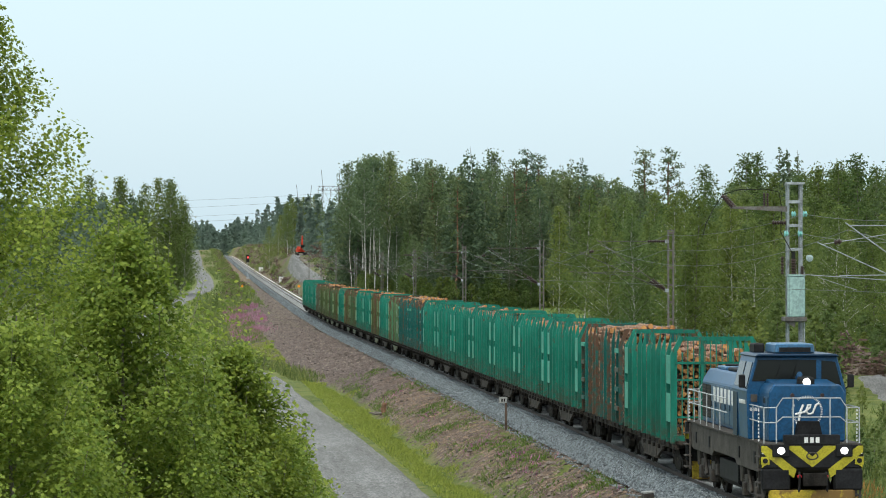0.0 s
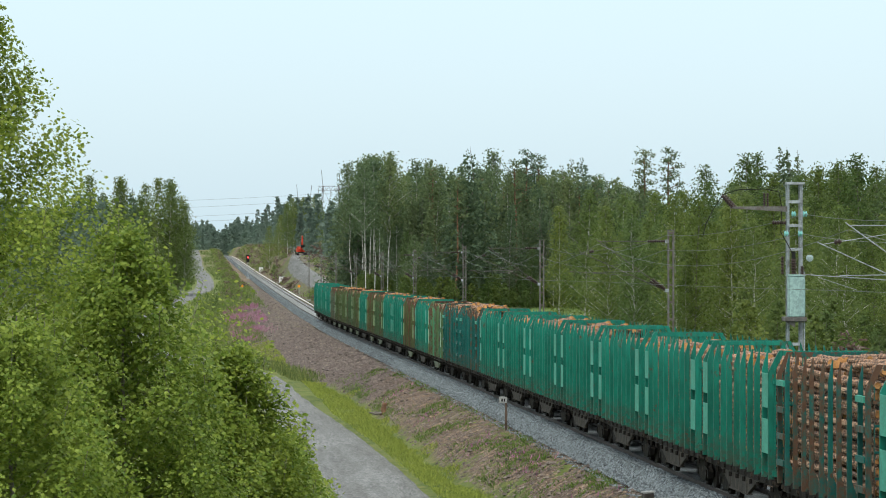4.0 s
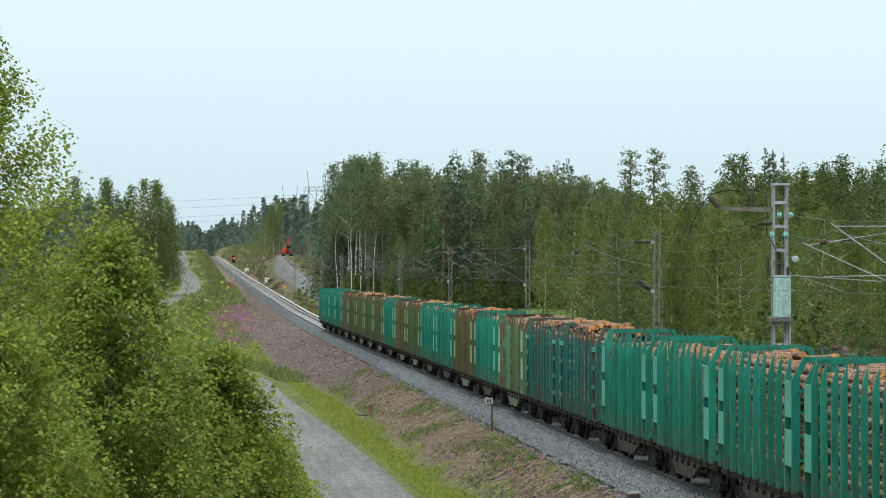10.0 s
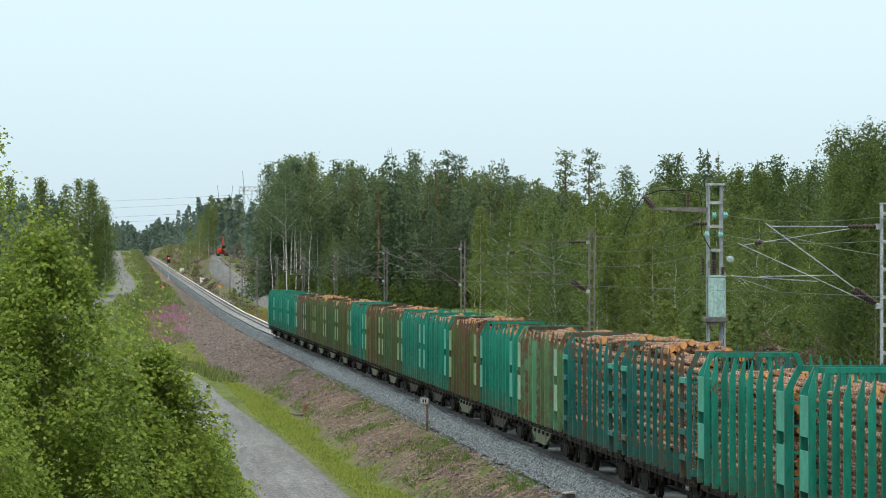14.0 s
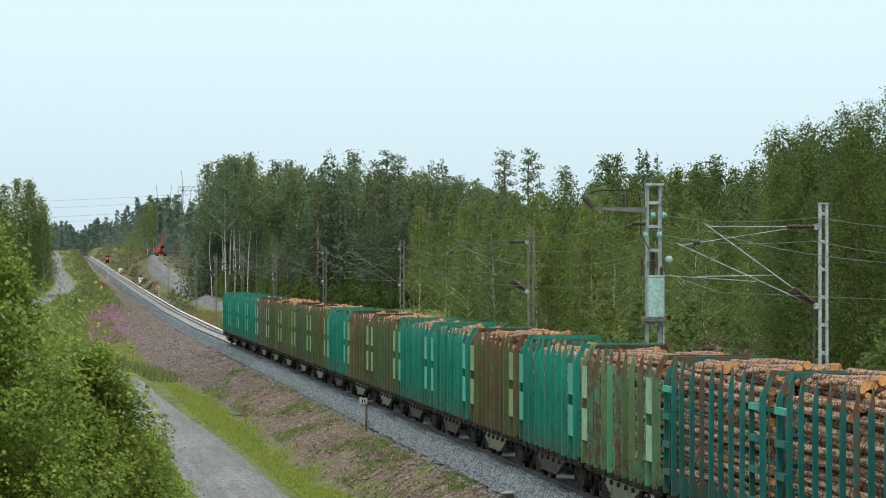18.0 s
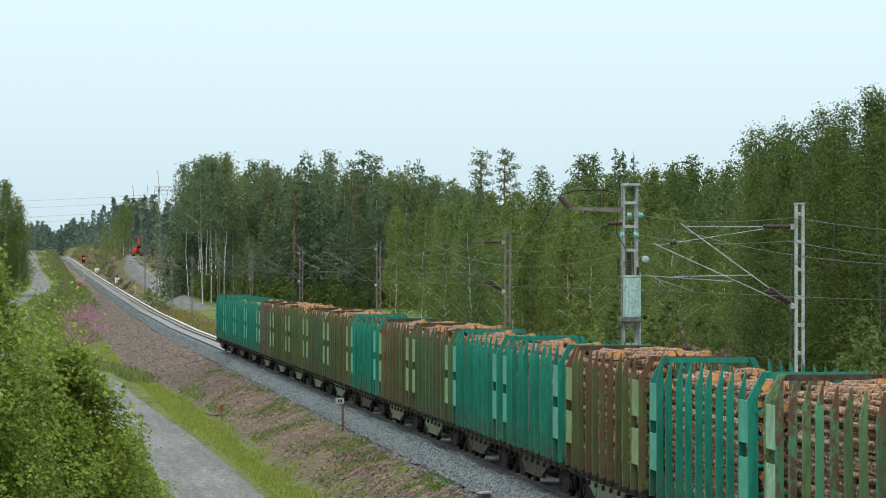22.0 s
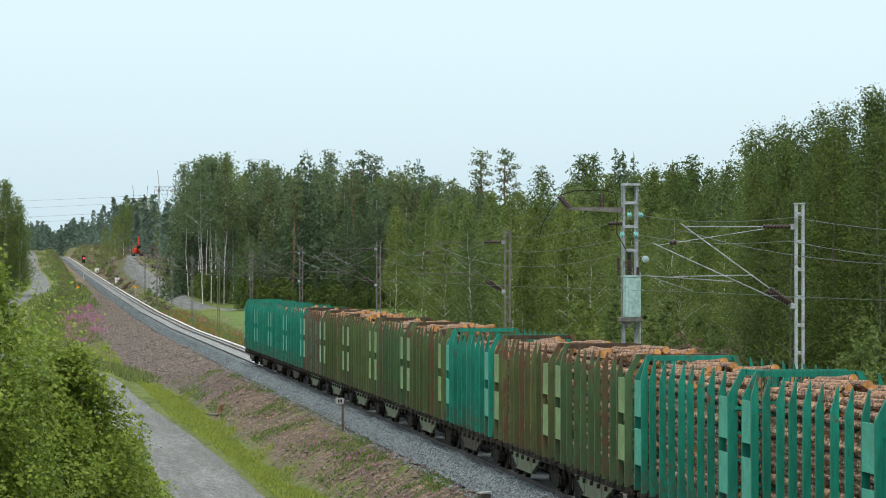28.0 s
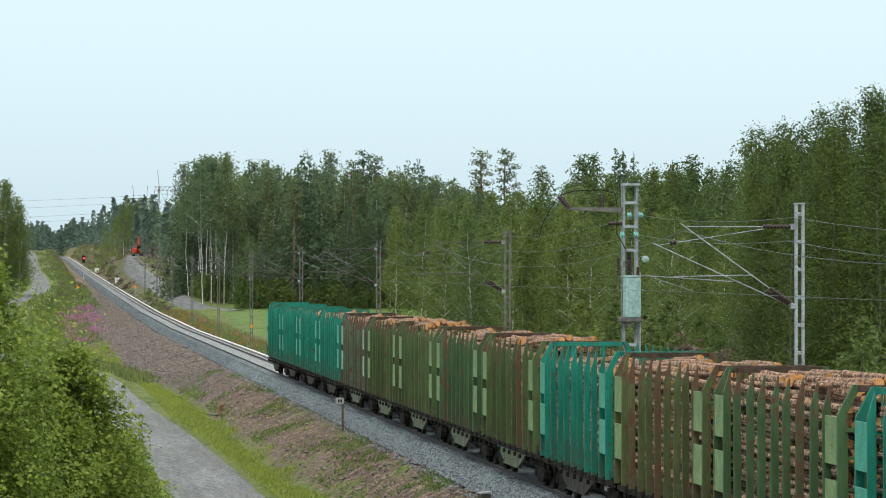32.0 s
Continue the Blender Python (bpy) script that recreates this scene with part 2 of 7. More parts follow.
# ---- mesh helpers ----
class Build:
    """Collects boxes, tubes and prisms into one mesh."""

    def __init__(self):
        self.v, self.f, self.k, self.slot = [], [], [], 0

    def add(self, verts, faces):
        o = len(self.v)
        self.v += [tuple(p) for p in verts]
        self.f += [tuple(i + o for i in q) for q in faces]
        self.k += [self.slot] * len(faces)
        return self

    def box(self, x0, x1, y0, y1, z0, z1):
        v = [(x, y, z) for z in (z0, z1) for y in (y0, y1) for x in (x0, x1)]
        return self.add(v, [(0, 2, 3, 1), (4, 5, 7, 6), (0, 1, 5, 4), (2, 6, 7, 3), (0, 4, 6, 2), (1, 3, 7, 5)])

    def prism(self, outline, axis, a, b):
        """An outline in the plane across an axis, drawn out from a to b. x: (y, z); y: (x, z); z: (x, y)."""
        n = len(outline)

        def at(p, q):
            return {"x": (q, p[0], p[1]), "y": (p[0], q, p[1]), "z": (p[0], p[1], q)}[axis]
        v = [at(p, a) for p in outline] + [at(p, b) for p in outline]
        f = [tuple(range(n)), tuple(range(2 * n - 1, n - 1, -1))]
        f += [(i, i + n, (i + 1) % n + n, (i + 1) % n) for i in range(n)]
        return self.add(v, f)

    def tube(self, p, q, r, n=6, r2=None, caps=True):
        p, q = Vector(p), Vector(q)
        d = (q - p).normalized()
        u = d.orthogonal().normalized()
        w = d.cross(u)
        r2 = r if r2 is None else r2
        v = [p + (u * math.cos(t) + w * math.sin(t)) * r for t in [2 * math.pi * i / n for i in range(n)]]
        v += [q + (u * math.cos(t) + w * math.sin(t)) * r2 for t in [2 * math.pi * i / n for i in range(n)]]
        f = [(i, (i + 1) % n, (i + 1) % n + n, i + n) for i in range(n)]
        if caps:
            f += [tuple(range(n - 1, -1, -1)), tuple(range(n, 2 * n))]
        return self.add(v, f)

    def path(self, pts, r, n=5):
        """One continuous round bar or wire through the points."""
        pts = [Vector(p) for p in pts]
        verts, up = [], None
        for i, p in enumerate(pts):
            d = (pts[min(i + 1, len(pts) - 1)] - pts[max(i - 1, 0)]).normalized()
            u = d.orthogonal().normalized() if up is None else (up - d * up.dot(d)).normalized()
            up = u
            w = d.cross(u)
            verts += [p + (u * math.cos(2 * math.pi * k / n) + w * math.sin(2 * math.pi * k / n)) * r for k in range(n)]
        faces = [(i * n + k, i * n + (k + 1) % n, (i + 1) * n + (k + 1) % n, (i + 1) * n + k) for i in range(len(pts) - 1) for k in range(n)]
        faces += [tuple(range(n - 1, -1, -1)), tuple(len(verts) - n + k for k in range(n))]
        return self.add(verts, faces)

    def turned(self, p, q, r, ribs, n=10, slim=0.55):
        """One turned piece with sheds along the line from p to q."""
        p, q = Vector(p), Vector(q)
        d = (q - p).normalized()
        u = d.orthogonal().normalized()
        w = d.cross(u)
        rings = [(0.0, slim * 0.7)]
        for i in range(ribs):
            rings += [((i + 0.12) / ribs, slim), ((i + 0.30) / ribs, 1.0), ((i + 0.52) / ribs, 0.92), ((i + 0.80) / ribs, slim)]
        rings.append((1.0, slim * 0.7))
        v = [p.lerp(q, t) + (u * math.cos(2 * math.pi * k / n) + w * math.sin(2 * math.pi * k / n)) * r * f for t, f in rings for k in range(n)]
        m = len(rings)
        f = [(i * n + k, i * n + (k + 1) % n, (i + 1) * n + (k + 1) % n, (i + 1) * n + k) for i in range(m - 1) for k in range(n)]
        return self.add(v, f + [tuple(range(n - 1, -1, -1)), tuple((m - 1) * n + k for k in range(n))])

    def mesh(self, name, mats, bevel=0.0, smooth=False):
        me = bpy.data.meshes.new(name)
        me.from_pydata(self.v, [], self.f)
        for m in mats if isinstance(mats, (list, tuple)) else [mats]:
            me.materials.append(m)
        me.polygons.foreach_set("material_index", self.k)
        bm = bmesh.new()
        bm.from_mesh(me)
        if bevel:
            bmesh.ops.remove_doubles(bm, verts=bm.verts, dist=1e-5)
            sharp = [e for e in bm.edges if len(e.link_faces) == 2 and e.calc_face_angle(0) > 0.5]
            bmesh.ops.bevel(bm, geom=sharp, offset=bevel, segments=1, affect="EDGES", clamp_overlap=True)
        bmesh.ops.recalc_face_normals(bm, faces=bm.faces)
        bm.to_mesh(me)
        bm.free()
        if smooth:
            me.polygons.foreach_set("use_smooth", [True] * len(me.polygons))
        me.update()
        return me


def part(name, build, mats, parent, label="", at=None, bevel=0.0, smooth=False):
    """Links a Build (or a ready mesh) as one mesh under a thing or a part."""
    me = build.mesh(name, mats, bevel, smooth) if isinstance(build, Build) else build
    ob = new(name, me)
    ob.parent = parent
    if at is not None:
        ob.matrix_basis = at
    return tagged(ob, label)


def sheet(name, verts, faces, mats):
    me = bpy.data.meshes.new(name)
    me.from_pydata(verts, [], faces)
    for m in mats if isinstance(mats, (list, tuple)) else [mats]:
        me.materials.append(m)
    me.update()
    return me


def lerp(x, pts):
    return float(np.interp(x, [p[0] for p in pts], [p[1] for p in pts]))


# ---- the lie of the land (metres; the railway runs along +Y, rail tops at z = 0 near by) ----
TRACK_X = 18.2
RAIL_Z = [(-100, 0), (430, 0), (560, 0.6), (733, 2.1), (1098, 5.6), (1500, 9.9), (1700, 12.0), (1900, 13.6), (2100, 14.2), (2600, 13.0), (5000, 12.0)]
LEFT_Z = [(-100, -2.4), (430, -2.4), (700, -0.1), (950, 2.2), (1250, 6.2), (1450, 10.2), (1750, 15.5), (2100, 17.5), (3000, 20), (5000, 20)]
HILL_Z = [(-100, -0.9), (380, -0.6), (520, 0.9), (650, 3.4), (800, 6.5), (950, 10.4), (1200, 14), (2000, 19), (3000, 22), (5000, 22)]
FIELD_Z = [(-100, -0.9), (390, -0.8), (480, 0.2), (560, 1.3), (640, 1.9), (800, 3.5), (1200, 8), (2000, 17), (3000, 22), (5000, 22)]
DITCH_X = [(-100, 13.0), (148, 13.0), (165, 12.1), (255, 12.0), (278, 11.5), (298, 10.5), (330, 9.4), (360, 7.2), (430, 4.5), (600, 4.5), (720, 7.5), (850, 10.8), (1000, 12.2), (5000, 12.5)]
LEFT_ROAD = [(8.05, -60), (8.05, 155), (7.8, 190), (7.35, 213), (6.7, 238), (6.15, 268), (6.1, 296), (5.0, 324), (2.0, 350), (-3, 385), (-7, 440), (-9, 520), (-8, 610), (-4.6, 675), (-1.9, 765),
             (0.2, 823), (2.7, 882), (3.4, 958), (3.6, 1020), (3.2, 1122), (1.8, 1247), (1.2, 1351), (1.3, 1477), (0.6, 1648), (-0.4, 2000)]
HILL_ROAD = [(31, 522), (27.6, 530), (26.0, 548), (25.6, 600), (25.8, 660), (25.8, 745), (25.8, 840), (26.2, 920), (29.0, 975), (34, 1000)]
RIGHT_ROAD = [(34, 130), (40, 185), (46, 225), (51, 256)]


def smooth01(t):
    t = max(0.0, min(1.0, t))
    return t * t * (3 - 2 * t)


def rail_z(y):
    return lerp(y, RAIL_Z)


def ground_z(x, y):
    zt, zl = rail_z(y), lerp(y, LEFT_Z)
    n = noise.noise((x * 0.21, y * 0.13, 0.0)) * 0.22 + noise.noise((x * 0.9, y * 0.6, 3.0)) * 0.07
    if x < 16.2:
        xd = lerp(y, DITCH_X)
        if x > xd:
            t = (x - xd) / (16.2 - xd)
            rill = noise.noise((x * 0.45, (y - x * 0.8) * 0.9, 7.0)) * 0.26 + noise.noise((x * 2.2, y * 2.0, 9.0)) * 0.06
            return (zl - 0.25) * (1 - t) + (zt - 0.75) * t + rill * min(1, t * 4) * min(1, (1 - t) * 5) + 0.25 * math.sin(t * math.pi)
        if x > xd - 1.6:
            return zl - 0.25 * smooth01((x - xd + 1.6) / 1.6) + n * 0.3
        far = smooth01((-x - 12) / 60)
        return zl + n * 0.35 + far * 1.5 + (-x - 20 > 0) * (-x - 20) * 0.01
    if x < 20.6:
        return zt - 0.95
    hill = lerp(y, HILL_Z)
    field = lerp(y, FIELD_Z)
    k = smooth01((x - 33) / 18)
    zr = hill * (1 - k) + field * k
    t = smooth01((x - 21.6) / (4.0 if y < 450 else 6.0))
    near = zt - 0.38
    return near * (1 - t) + zr * t + n * min(1, (x - 20.6) / 3) + smooth01((x - 120) / 400) * 6


def dist_to(line, x, y):
    best = 1e9
    for (x0, y0), (x1, y1) in zip(line, line[1:]):
        dx, dy = x1 - x0, y1 - y0
        t = max(0, min(1, ((x - x0) * dx + (y - y0) * dy) / (dx * dx + dy * dy)))
        best = min(best, math.hypot(x - x0 - t * dx, y - y0 - t * dy))
    return best


def ground_material():
    m, nt, b = nodes_of("ground_cover")

    def mask(name):
        a = nt.nodes.new("ShaderNodeAttribute")
        a.attribute_name = name
        return a.outputs["Fac"]
    broad, mid, fine = noise_node(nt, 0.12, 5), noise_node(nt, 1.1, 6, 0.7), noise_node(nt, 9, 5, 0.7)
    grass = mixc(nt, step_up(nt, broad, 0.4, 0.6), (0.058, 0.088, 0.020), (0.120, 0.145, 0.038))
    grass = mixc(nt, step_up(nt, mid, 0.47, 0.60), grass, (0.17, 0.17, 0.055))
    grass = mixc(nt, step_up(nt, fine, 0.50, 0.70), grass, (0.045, 0.080, 0.018))
    furrow = noise_node(nt, 1.0, 6, 0.75, stretch=(0.3, 2.2, 1.0))
    soil = mixc(nt, step_up(nt, furrow, 0.42, 0.58), (0.078, 0.053, 0.037), (0.250, 0.172, 0.112))
    soil = mixc(nt, step_up(nt, mid, 0.49, 0.56), soil, (0.125, 0.088, 0.068))
    soil = mixc(nt, step_up(nt, noise_node(nt, 22, 2), 0.52, 0.60), soil, (0.085, 0.060, 0.047))
    soil = mixc(nt, step_up(nt, noise_node(nt, 17, 2), 0.60, 0.66), soil, (0.26, 0.225, 0.195))
    lumps = noise_node(nt, 2.6, 7, 0.9, stretch=(1.0, 0.6, 1.0))
    stony = mixc(nt, step_up(nt, lumps, 0.41, 0.58), (0.052, 0.039, 0.034), (0.158, 0.122, 0.104))
    field = mixc(nt, step_up(nt, noise_node(nt, 0.25, 6, 0.7), 0.4, 0.6), (0.070, 0.112, 0.028), (0.125, 0.175, 0.050))
    field = mixc(nt, step_up(nt, noise_node(nt, 2.2, 5, 0.75), 0.52, 0.7), field, (0.13, 0.155, 0.055))
    weeds = step_up(nt, noise_node(nt, 0.4, 6, 0.75), 0.53, 0.58)
    soil = mixc(nt, mask("stony"), soil, stony)
    tc = nt.nodes.new("ShaderNodeTexCoord")
    for scale, lo, hi in ((3.2, 0.82, 1.16), (9.0, 0.55, 1.42)):     # clods and pebbles
        vo = nt.nodes.new("ShaderNodeTexVoronoi")
        vo.inputs["Scale"].default_value = scale
        nt.links.new(tc.outputs["Object"], vo.inputs["Vector"])
        one = nt.nodes.new("ShaderNodeSeparateColor")
        nt.links.new(vo.outputs["Color"], one.inputs[0])
        soil = mixc(nt, 1.0, soil, ramp(nt, one.outputs[0], [(0.0, (lo, lo, lo)), (1.0, (hi, hi, hi))]), "MULTIPLY")
    soil = mixc(nt, mathn(nt, "MULTIPLY", weeds, mask("weedy")), soil, grass)
    col = mixc(nt, mask("soil"), grass, soil)
    col = mixc(nt, mask("field"), col, field)
    nt.links.new(col, b.inputs["Base Color"])
    b.inputs["Roughness"].default_value = 0.95
    b.inputs["Specular IOR Level"].default_value = 0.15
    bump_to(nt, b, mathn(nt, "ADD", fine, furrow), 0.9, 0.12)
    return m


def gravel_material(name, dark, light, scale, stripes=True):
    m, nt, b = nodes_of(name)
    tc = nt.nodes.new("ShaderNodeTexCoord")
    vo = nt.nodes.new("ShaderNodeTexVoronoi")
    vo.inputs["Scale"].default_value = scale
    nt.links.new(tc.outputs["Object"], vo.inputs["Vector"])
    bw = nt.nodes.new("ShaderNodeSeparateColor")
    nt.links.new(vo.outputs["Color"], bw.inputs[0])
    col = mixc(nt, bw.outputs[0], dark, light)
    broad = ramp(nt, noise_node(nt, 0.7, 6, 0.7, stretch=(1.0, 0.22, 1.0)), [(0.4, (0.86, 0.85, 0.83)), (0.6, (1.10, 1.10, 1.10))])
    col = mixc(nt, 1.0, col, broad, "MULTIPLY")
    if stripes:
        lane = ramp(nt, noise_node(nt, 1.0, 4, 0.6, stretch=(1.6, 0.06, 1)), [(0.35, (0.80, 0.79, 0.77)), (0.65, (1.22, 1.22, 1.22))])
        col = mixc(nt, 1.0, col, lane, "MULTIPLY")
    # gaps between stones are painted darker than the stones
    dark_gap = step_up(nt, vo.outputs["Distance"], 0.35, 0.75)
    col = mixc(nt, dark_gap, col, [c * 0.35 for c in dark])
    nt.links.new(col, b.inputs["Base Color"])
    b.inputs["Roughness"].default_value = 0.92
    b.inputs["Specular IOR Level"].default_value = 0.2
    inv = mathn(nt, "SUBTRACT", 1.0, vo.outputs["Distance"])
    bump_to(nt, b, inv, 0.8, 0.03)
    return m


def steps(a, b, first, grow=1.0):
    out, s = [a], first
    while out[-1] < b:
        out.append(out[-1] + s)
        s *= grow
    return out


def make_ground():
    xs = steps(-420, -24, 60, 0.86)
    xs = [x for x in xs if x < -22] + steps(-22, 8, 1.5) + steps(9, 16.2, 0.4) + [16.2, 16.6, 18.4, 20.2, 20.6] + steps(21, 32, 0.8) + steps(33, 70, 2.2) + steps(73, 700, 6, 1.22)
    xs = sorted(set(round(x, 3) for x in xs))
    ys = steps(-60, 90, 6) + steps(91, 330, 0.9) + steps(331, 700, 2.5) + steps(703, 1500, 8) + steps(1510, 4900, 22, 1.06)
    ys = sorted(set(round(y, 3) for y in ys))
    nx = len(xs)
    verts = [(x, y, ground_z(x, y)) for y in ys for x in xs]
    faces = [(j * nx + i, j * nx + i + 1, (j + 1) * nx + i + 1, (j + 1) * nx + i) for j in range(len(ys) - 1) for i in range(nx - 1)]
    me = sheet("ground", verts, faces, ground_material())
    soil, stony, field, weedy = [], [], [], []
    for x, y, z in verts:
        xd = lerp(y, DITCH_X)
        wob = noise.noise((x * 0.5, y * 0.12, 5.0)) * 1.1
        s = smooth01((x - xd - 0.1 + wob * 0.35) / 0.6) * smooth01((23.2 - x) / 1.2) if x < 23.5 else 0.0
        if y > 430:
            s *= 1 - 0.6 * smooth01((y - 400) / 120) * smooth01((9.5 - x + wob * 2) / 2.5)
        hill = smooth01((y - 560) / 60) * smooth01((x - 25 + 3.5 * smooth01((y - 620) / 120) + wob * 3) / 3) * smooth01((44 - x + wob * 4) / 6) * smooth01((2300 - y) / 300)
        hill = max(hill, smooth01((y - 1150) / 150) * smooth01((2300 - y) / 300) * 0.7)
        s = max(s, hill * (0.35 + 0.65 * smooth01(0.5 + 2.5 * noise.noise((x * 0.16, y * 0.03, 1.0)))))
        soil.append(s)
        stony.append(smooth01((y - 235 + wob * 22) / 40) * smooth01((1000 - y) / 60))
        weedy.append(smooth01((235 + wob * 20 - y) / 40) + 0.4 * smooth01((y - 420) / 80) if x < 16.2 else 0.9)
        field.append(smooth01((x - 24.5 - max(0, (y - 450)) * 0.05) / 2) * smooth01((y - 300) / 60) * smooth01((600 - y) / 30) * smooth01((78 - x) / 6))
    for key, vals in (("soil", soil), ("stony", stony), ("field", field), ("weedy", weedy)):
        me.attributes.new(key, "FLOAT", "POINT").data.foreach_set("value", vals)
    me.polygons.foreach_set("use_smooth", [True] * len(me.polygons))
    return tagged(new("ground", me), "rough grassy ground with bare reddish soil beside the railway", "ground", kind="structure")


make_ground()


def make_road(name, line, width, label, lift=0.05, far_width=None):
    near_width, far_width = width, far_width or width
    pts = []
    for (x0, y0), (x1, y1) in zip(line, line[1:]):
        n = max(2, int(math.hypot(x1 - x0, y1 - y0) / 3))
        pts += [(x0 + (x1 - x0) * i / n, y0 + (y1 - y0) * i / n) for i in range(n)]
    pts.append(line[-1])
    for _ in range(14):
        pts = [pts[0]] + [((a[0] + 2 * b[0] + c[0]) / 4, (a[1] + 2 * b[1] + c[1]) / 4) for a, b, c in zip(pts, pts[1:], pts[2:])] + [pts[-1]]
    cols = 11
    verts = []
    for i, (x, y) in enumerate(pts):
        a, b = pts[max(0, i - 1)], pts[min(len(pts) - 1, i + 1)]
        d = Vector((b[0] - a[0], b[1] - a[1])).normalized()
        width = near_width + (far_width - near_width) * smooth01((y - 650) / 200)
        for j in range(cols):
            u = j / (cols - 1) * 2 - 1
            ragged = noise.noise((i * 0.35, u * 3, 2.0)) * 0.28 * abs(u) ** 3
            px, py = x + d.y * u * (width / 2 + ragged), y - d.x * u * (width / 2 + ragged)
            rut = -0.05 * (math.exp(-((abs(u) - 0.42) / 0.14) ** 2))
            edge = -0.16 * smooth01((abs(u) - 0.86) / 0.14)
            verts.append((px, py, ground_z(px, py) + lift + 0.10 * (1 - u * u) + rut + edge))
    faces = [(r * cols + c, (r + 1) * cols + c, (r + 1) * cols + c + 1, r * cols + c + 1) for r in range(len(pts) - 1) for c in range(cols - 1)]
    me = sheet(name, verts, faces, M["road_gravel"])
    me.polygons.foreach_set("use_smooth", [True] * len(me.polygons))
    return tagged(new(name, me), label, "road", kind="structure")


M["road_gravel"] = gravel_material("crushed_road_gravel", (0.125, 0.126, 0.125), (0.275, 0.276, 0.272), 10)
M["ballast"] = gravel_material("crushed_granite_ballast", (0.036, 0.046, 0.053), (0.225, 0.255, 0.27), 8, False)
M["ballast_new"] = gravel_material("fresh_pale_ballast", (0.17, 0.182, 0.19), (0.42, 0.445, 0.455), 9, False)
make_road("service_road", LEFT_ROAD, 4.35, "grey crushed gravel service road with faint wheel ruts", far_width=5.4)
make_road("hill_road", HILL_ROAD, 3.4, "grey gravel track climbing the cleared hillside")
make_road("forest_road", RIGHT_ROAD, 4.5, "grey gravel track beside the forest edge")


# ---- railway track ----
def make_track():
    track = new("railway_track")
    tagged(track, "single railway track with concrete sleepers on grey ballast", "railway track", kind="structure")
    ys = steps(60, 330, 1.2) + steps(332, 700, 6) + steps(710, 2500, 25)
    prof = [(-2.05, -0.80), (-1.9, -0.66), (-1.62, -0.36), (-1.42, -0.155), (-0.92, -0.145), (-0.5, -0.21), (0.5, -0.21), (0.92, -0.15), (1.5, -0.17), (1.9, -0.42), (2.35, -0.62)]
    n = len(prof)
    verts = []
    for y in ys:
        for i, (dx, dz) in enumerate(prof):
            j = noise.noise((dx * 3, y * 1.3, 1.0)) * 0.06
            verts.append((TRACK_X + dx + (j * 2.5 if i == 0 else j * 0.5), y, rail_z(y) + dz + j * 0.6))
    faces = [(r * n + c, (r + 1) * n + c, (r + 1) * n + c + 1, r * n + c + 1) for r in range(len(ys) - 1) for c in range(n - 1)]
    bed = part("ballast", sheet("ballast", verts, faces, [M["ballast"], M["ballast_new"]]), None, track, "blue-grey crushed stone ballast")
    bed.data.polygons.foreach_set("material_index", [1 if (c >= 5 and c <= 8) else 0 for r in range(len(ys) - 1) for c in range(n - 1)])
    for side in (-1, 1):
        x = TRACK_X + side * 0.797
        b = Build()
        rail = [(-0.075, -0.172), (-0.075, -0.155), (-0.012, -0.13), (-0.012, -0.045), (-0.036, -0.03), (-0.036, -0.003), (0.036, -0.003), (0.036, -0.03), (0.012, -0.045), (0.012, -0.13), (0.075, -0.155), (0.075, -0.172)]
        k = len(rail)
        rys = [60, 430] + steps(440, 2400, 20)
        v = [(x + dx, y, rail_z(y) + dz) for y in rys for dx, dz in rail]
        f = [(r * k + c, (r + 1) * k + c, (r + 1) * k + (c + 1) % k, r * k + (c + 1) % k) for r in range(len(rys) - 1) for c in range(k)]
        b.add(v, f)
        b.k = [1 if c == 5 else 0 for r in range(len(rys) - 1) for c in range(k)]
        part("rail", b, [M["rail_side"], M["rail_top"]], track)
    sl = Build().prism([(-1.3, -0.36), (-1.3, -0.18), (-0.9, -0.165), (-0.5, -0.165), (-0.3, -0.20), (0.3, -0.20), (0.5, -0.165), (0.9, -0.165), (1.3, -0.18), (1.3, -0.36)], "y", -0.13, 0.13).mesh("sleeper", M["concrete"])
    far = Build()
    count = 0
    y = 96.0
    while y < 1900:
        if 175 <= y and count < 280:
            part("sleeper", sl, None, track, at=pose(TRACK_X, y, rail_z(y)))
            count += 1
        else:
            far.box(TRACK_X - 1.3, TRACK_X + 1.3, y - 0.13, y + 0.13, rail_z(y) - 0.3, rail_z(y) - 0.17)
        y += 0.61 if y < 900 else 1.22
    tagged(part("sleepers", far, M["concrete"], track, "rows of pale concrete sleepers"), kind="stuff")
    return track


make_track()


def make_trough():
    b = Build()
    ys = steps(60, 460, 2.0) + steps(465, 2000, 12)
    for y0, y1 in zip(ys, ys[1:]):
        z0, z1 = rail_z(y0), rail_z(y1)
        x0, x1 = TRACK_X + 2.45, TRACK_X + 2.66
        v = [(x0, y0, z0 - 0.8), (x1, y0, z0 - 0.8), (x1, y0, z0 - 0.31), (x0, y0, z0 - 0.31)]
        e = 0.02 if y0 < 460 else 0.0
        v += [(x0, y1 - e, z1 - 0.8), (x1, y1 - e, z1 - 0.8), (x1, y1 - e, z1 - 0.31), (x0, y1 - e, z1 - 0.31)]
        b.add(v, [(0, 1, 2, 3), (7, 6, 5, 4), (0, 3, 7, 4), (1, 5, 6, 2), (3, 2, 6, 7)])
    return tagged(new("cable_trough", b.mesh("cable_trough", M["white"])), "pale concrete cable trough along the track", "cable trough", kind="structure")


make_trough()


# ---- masts and overhead line ----
MAST_X = 21.5
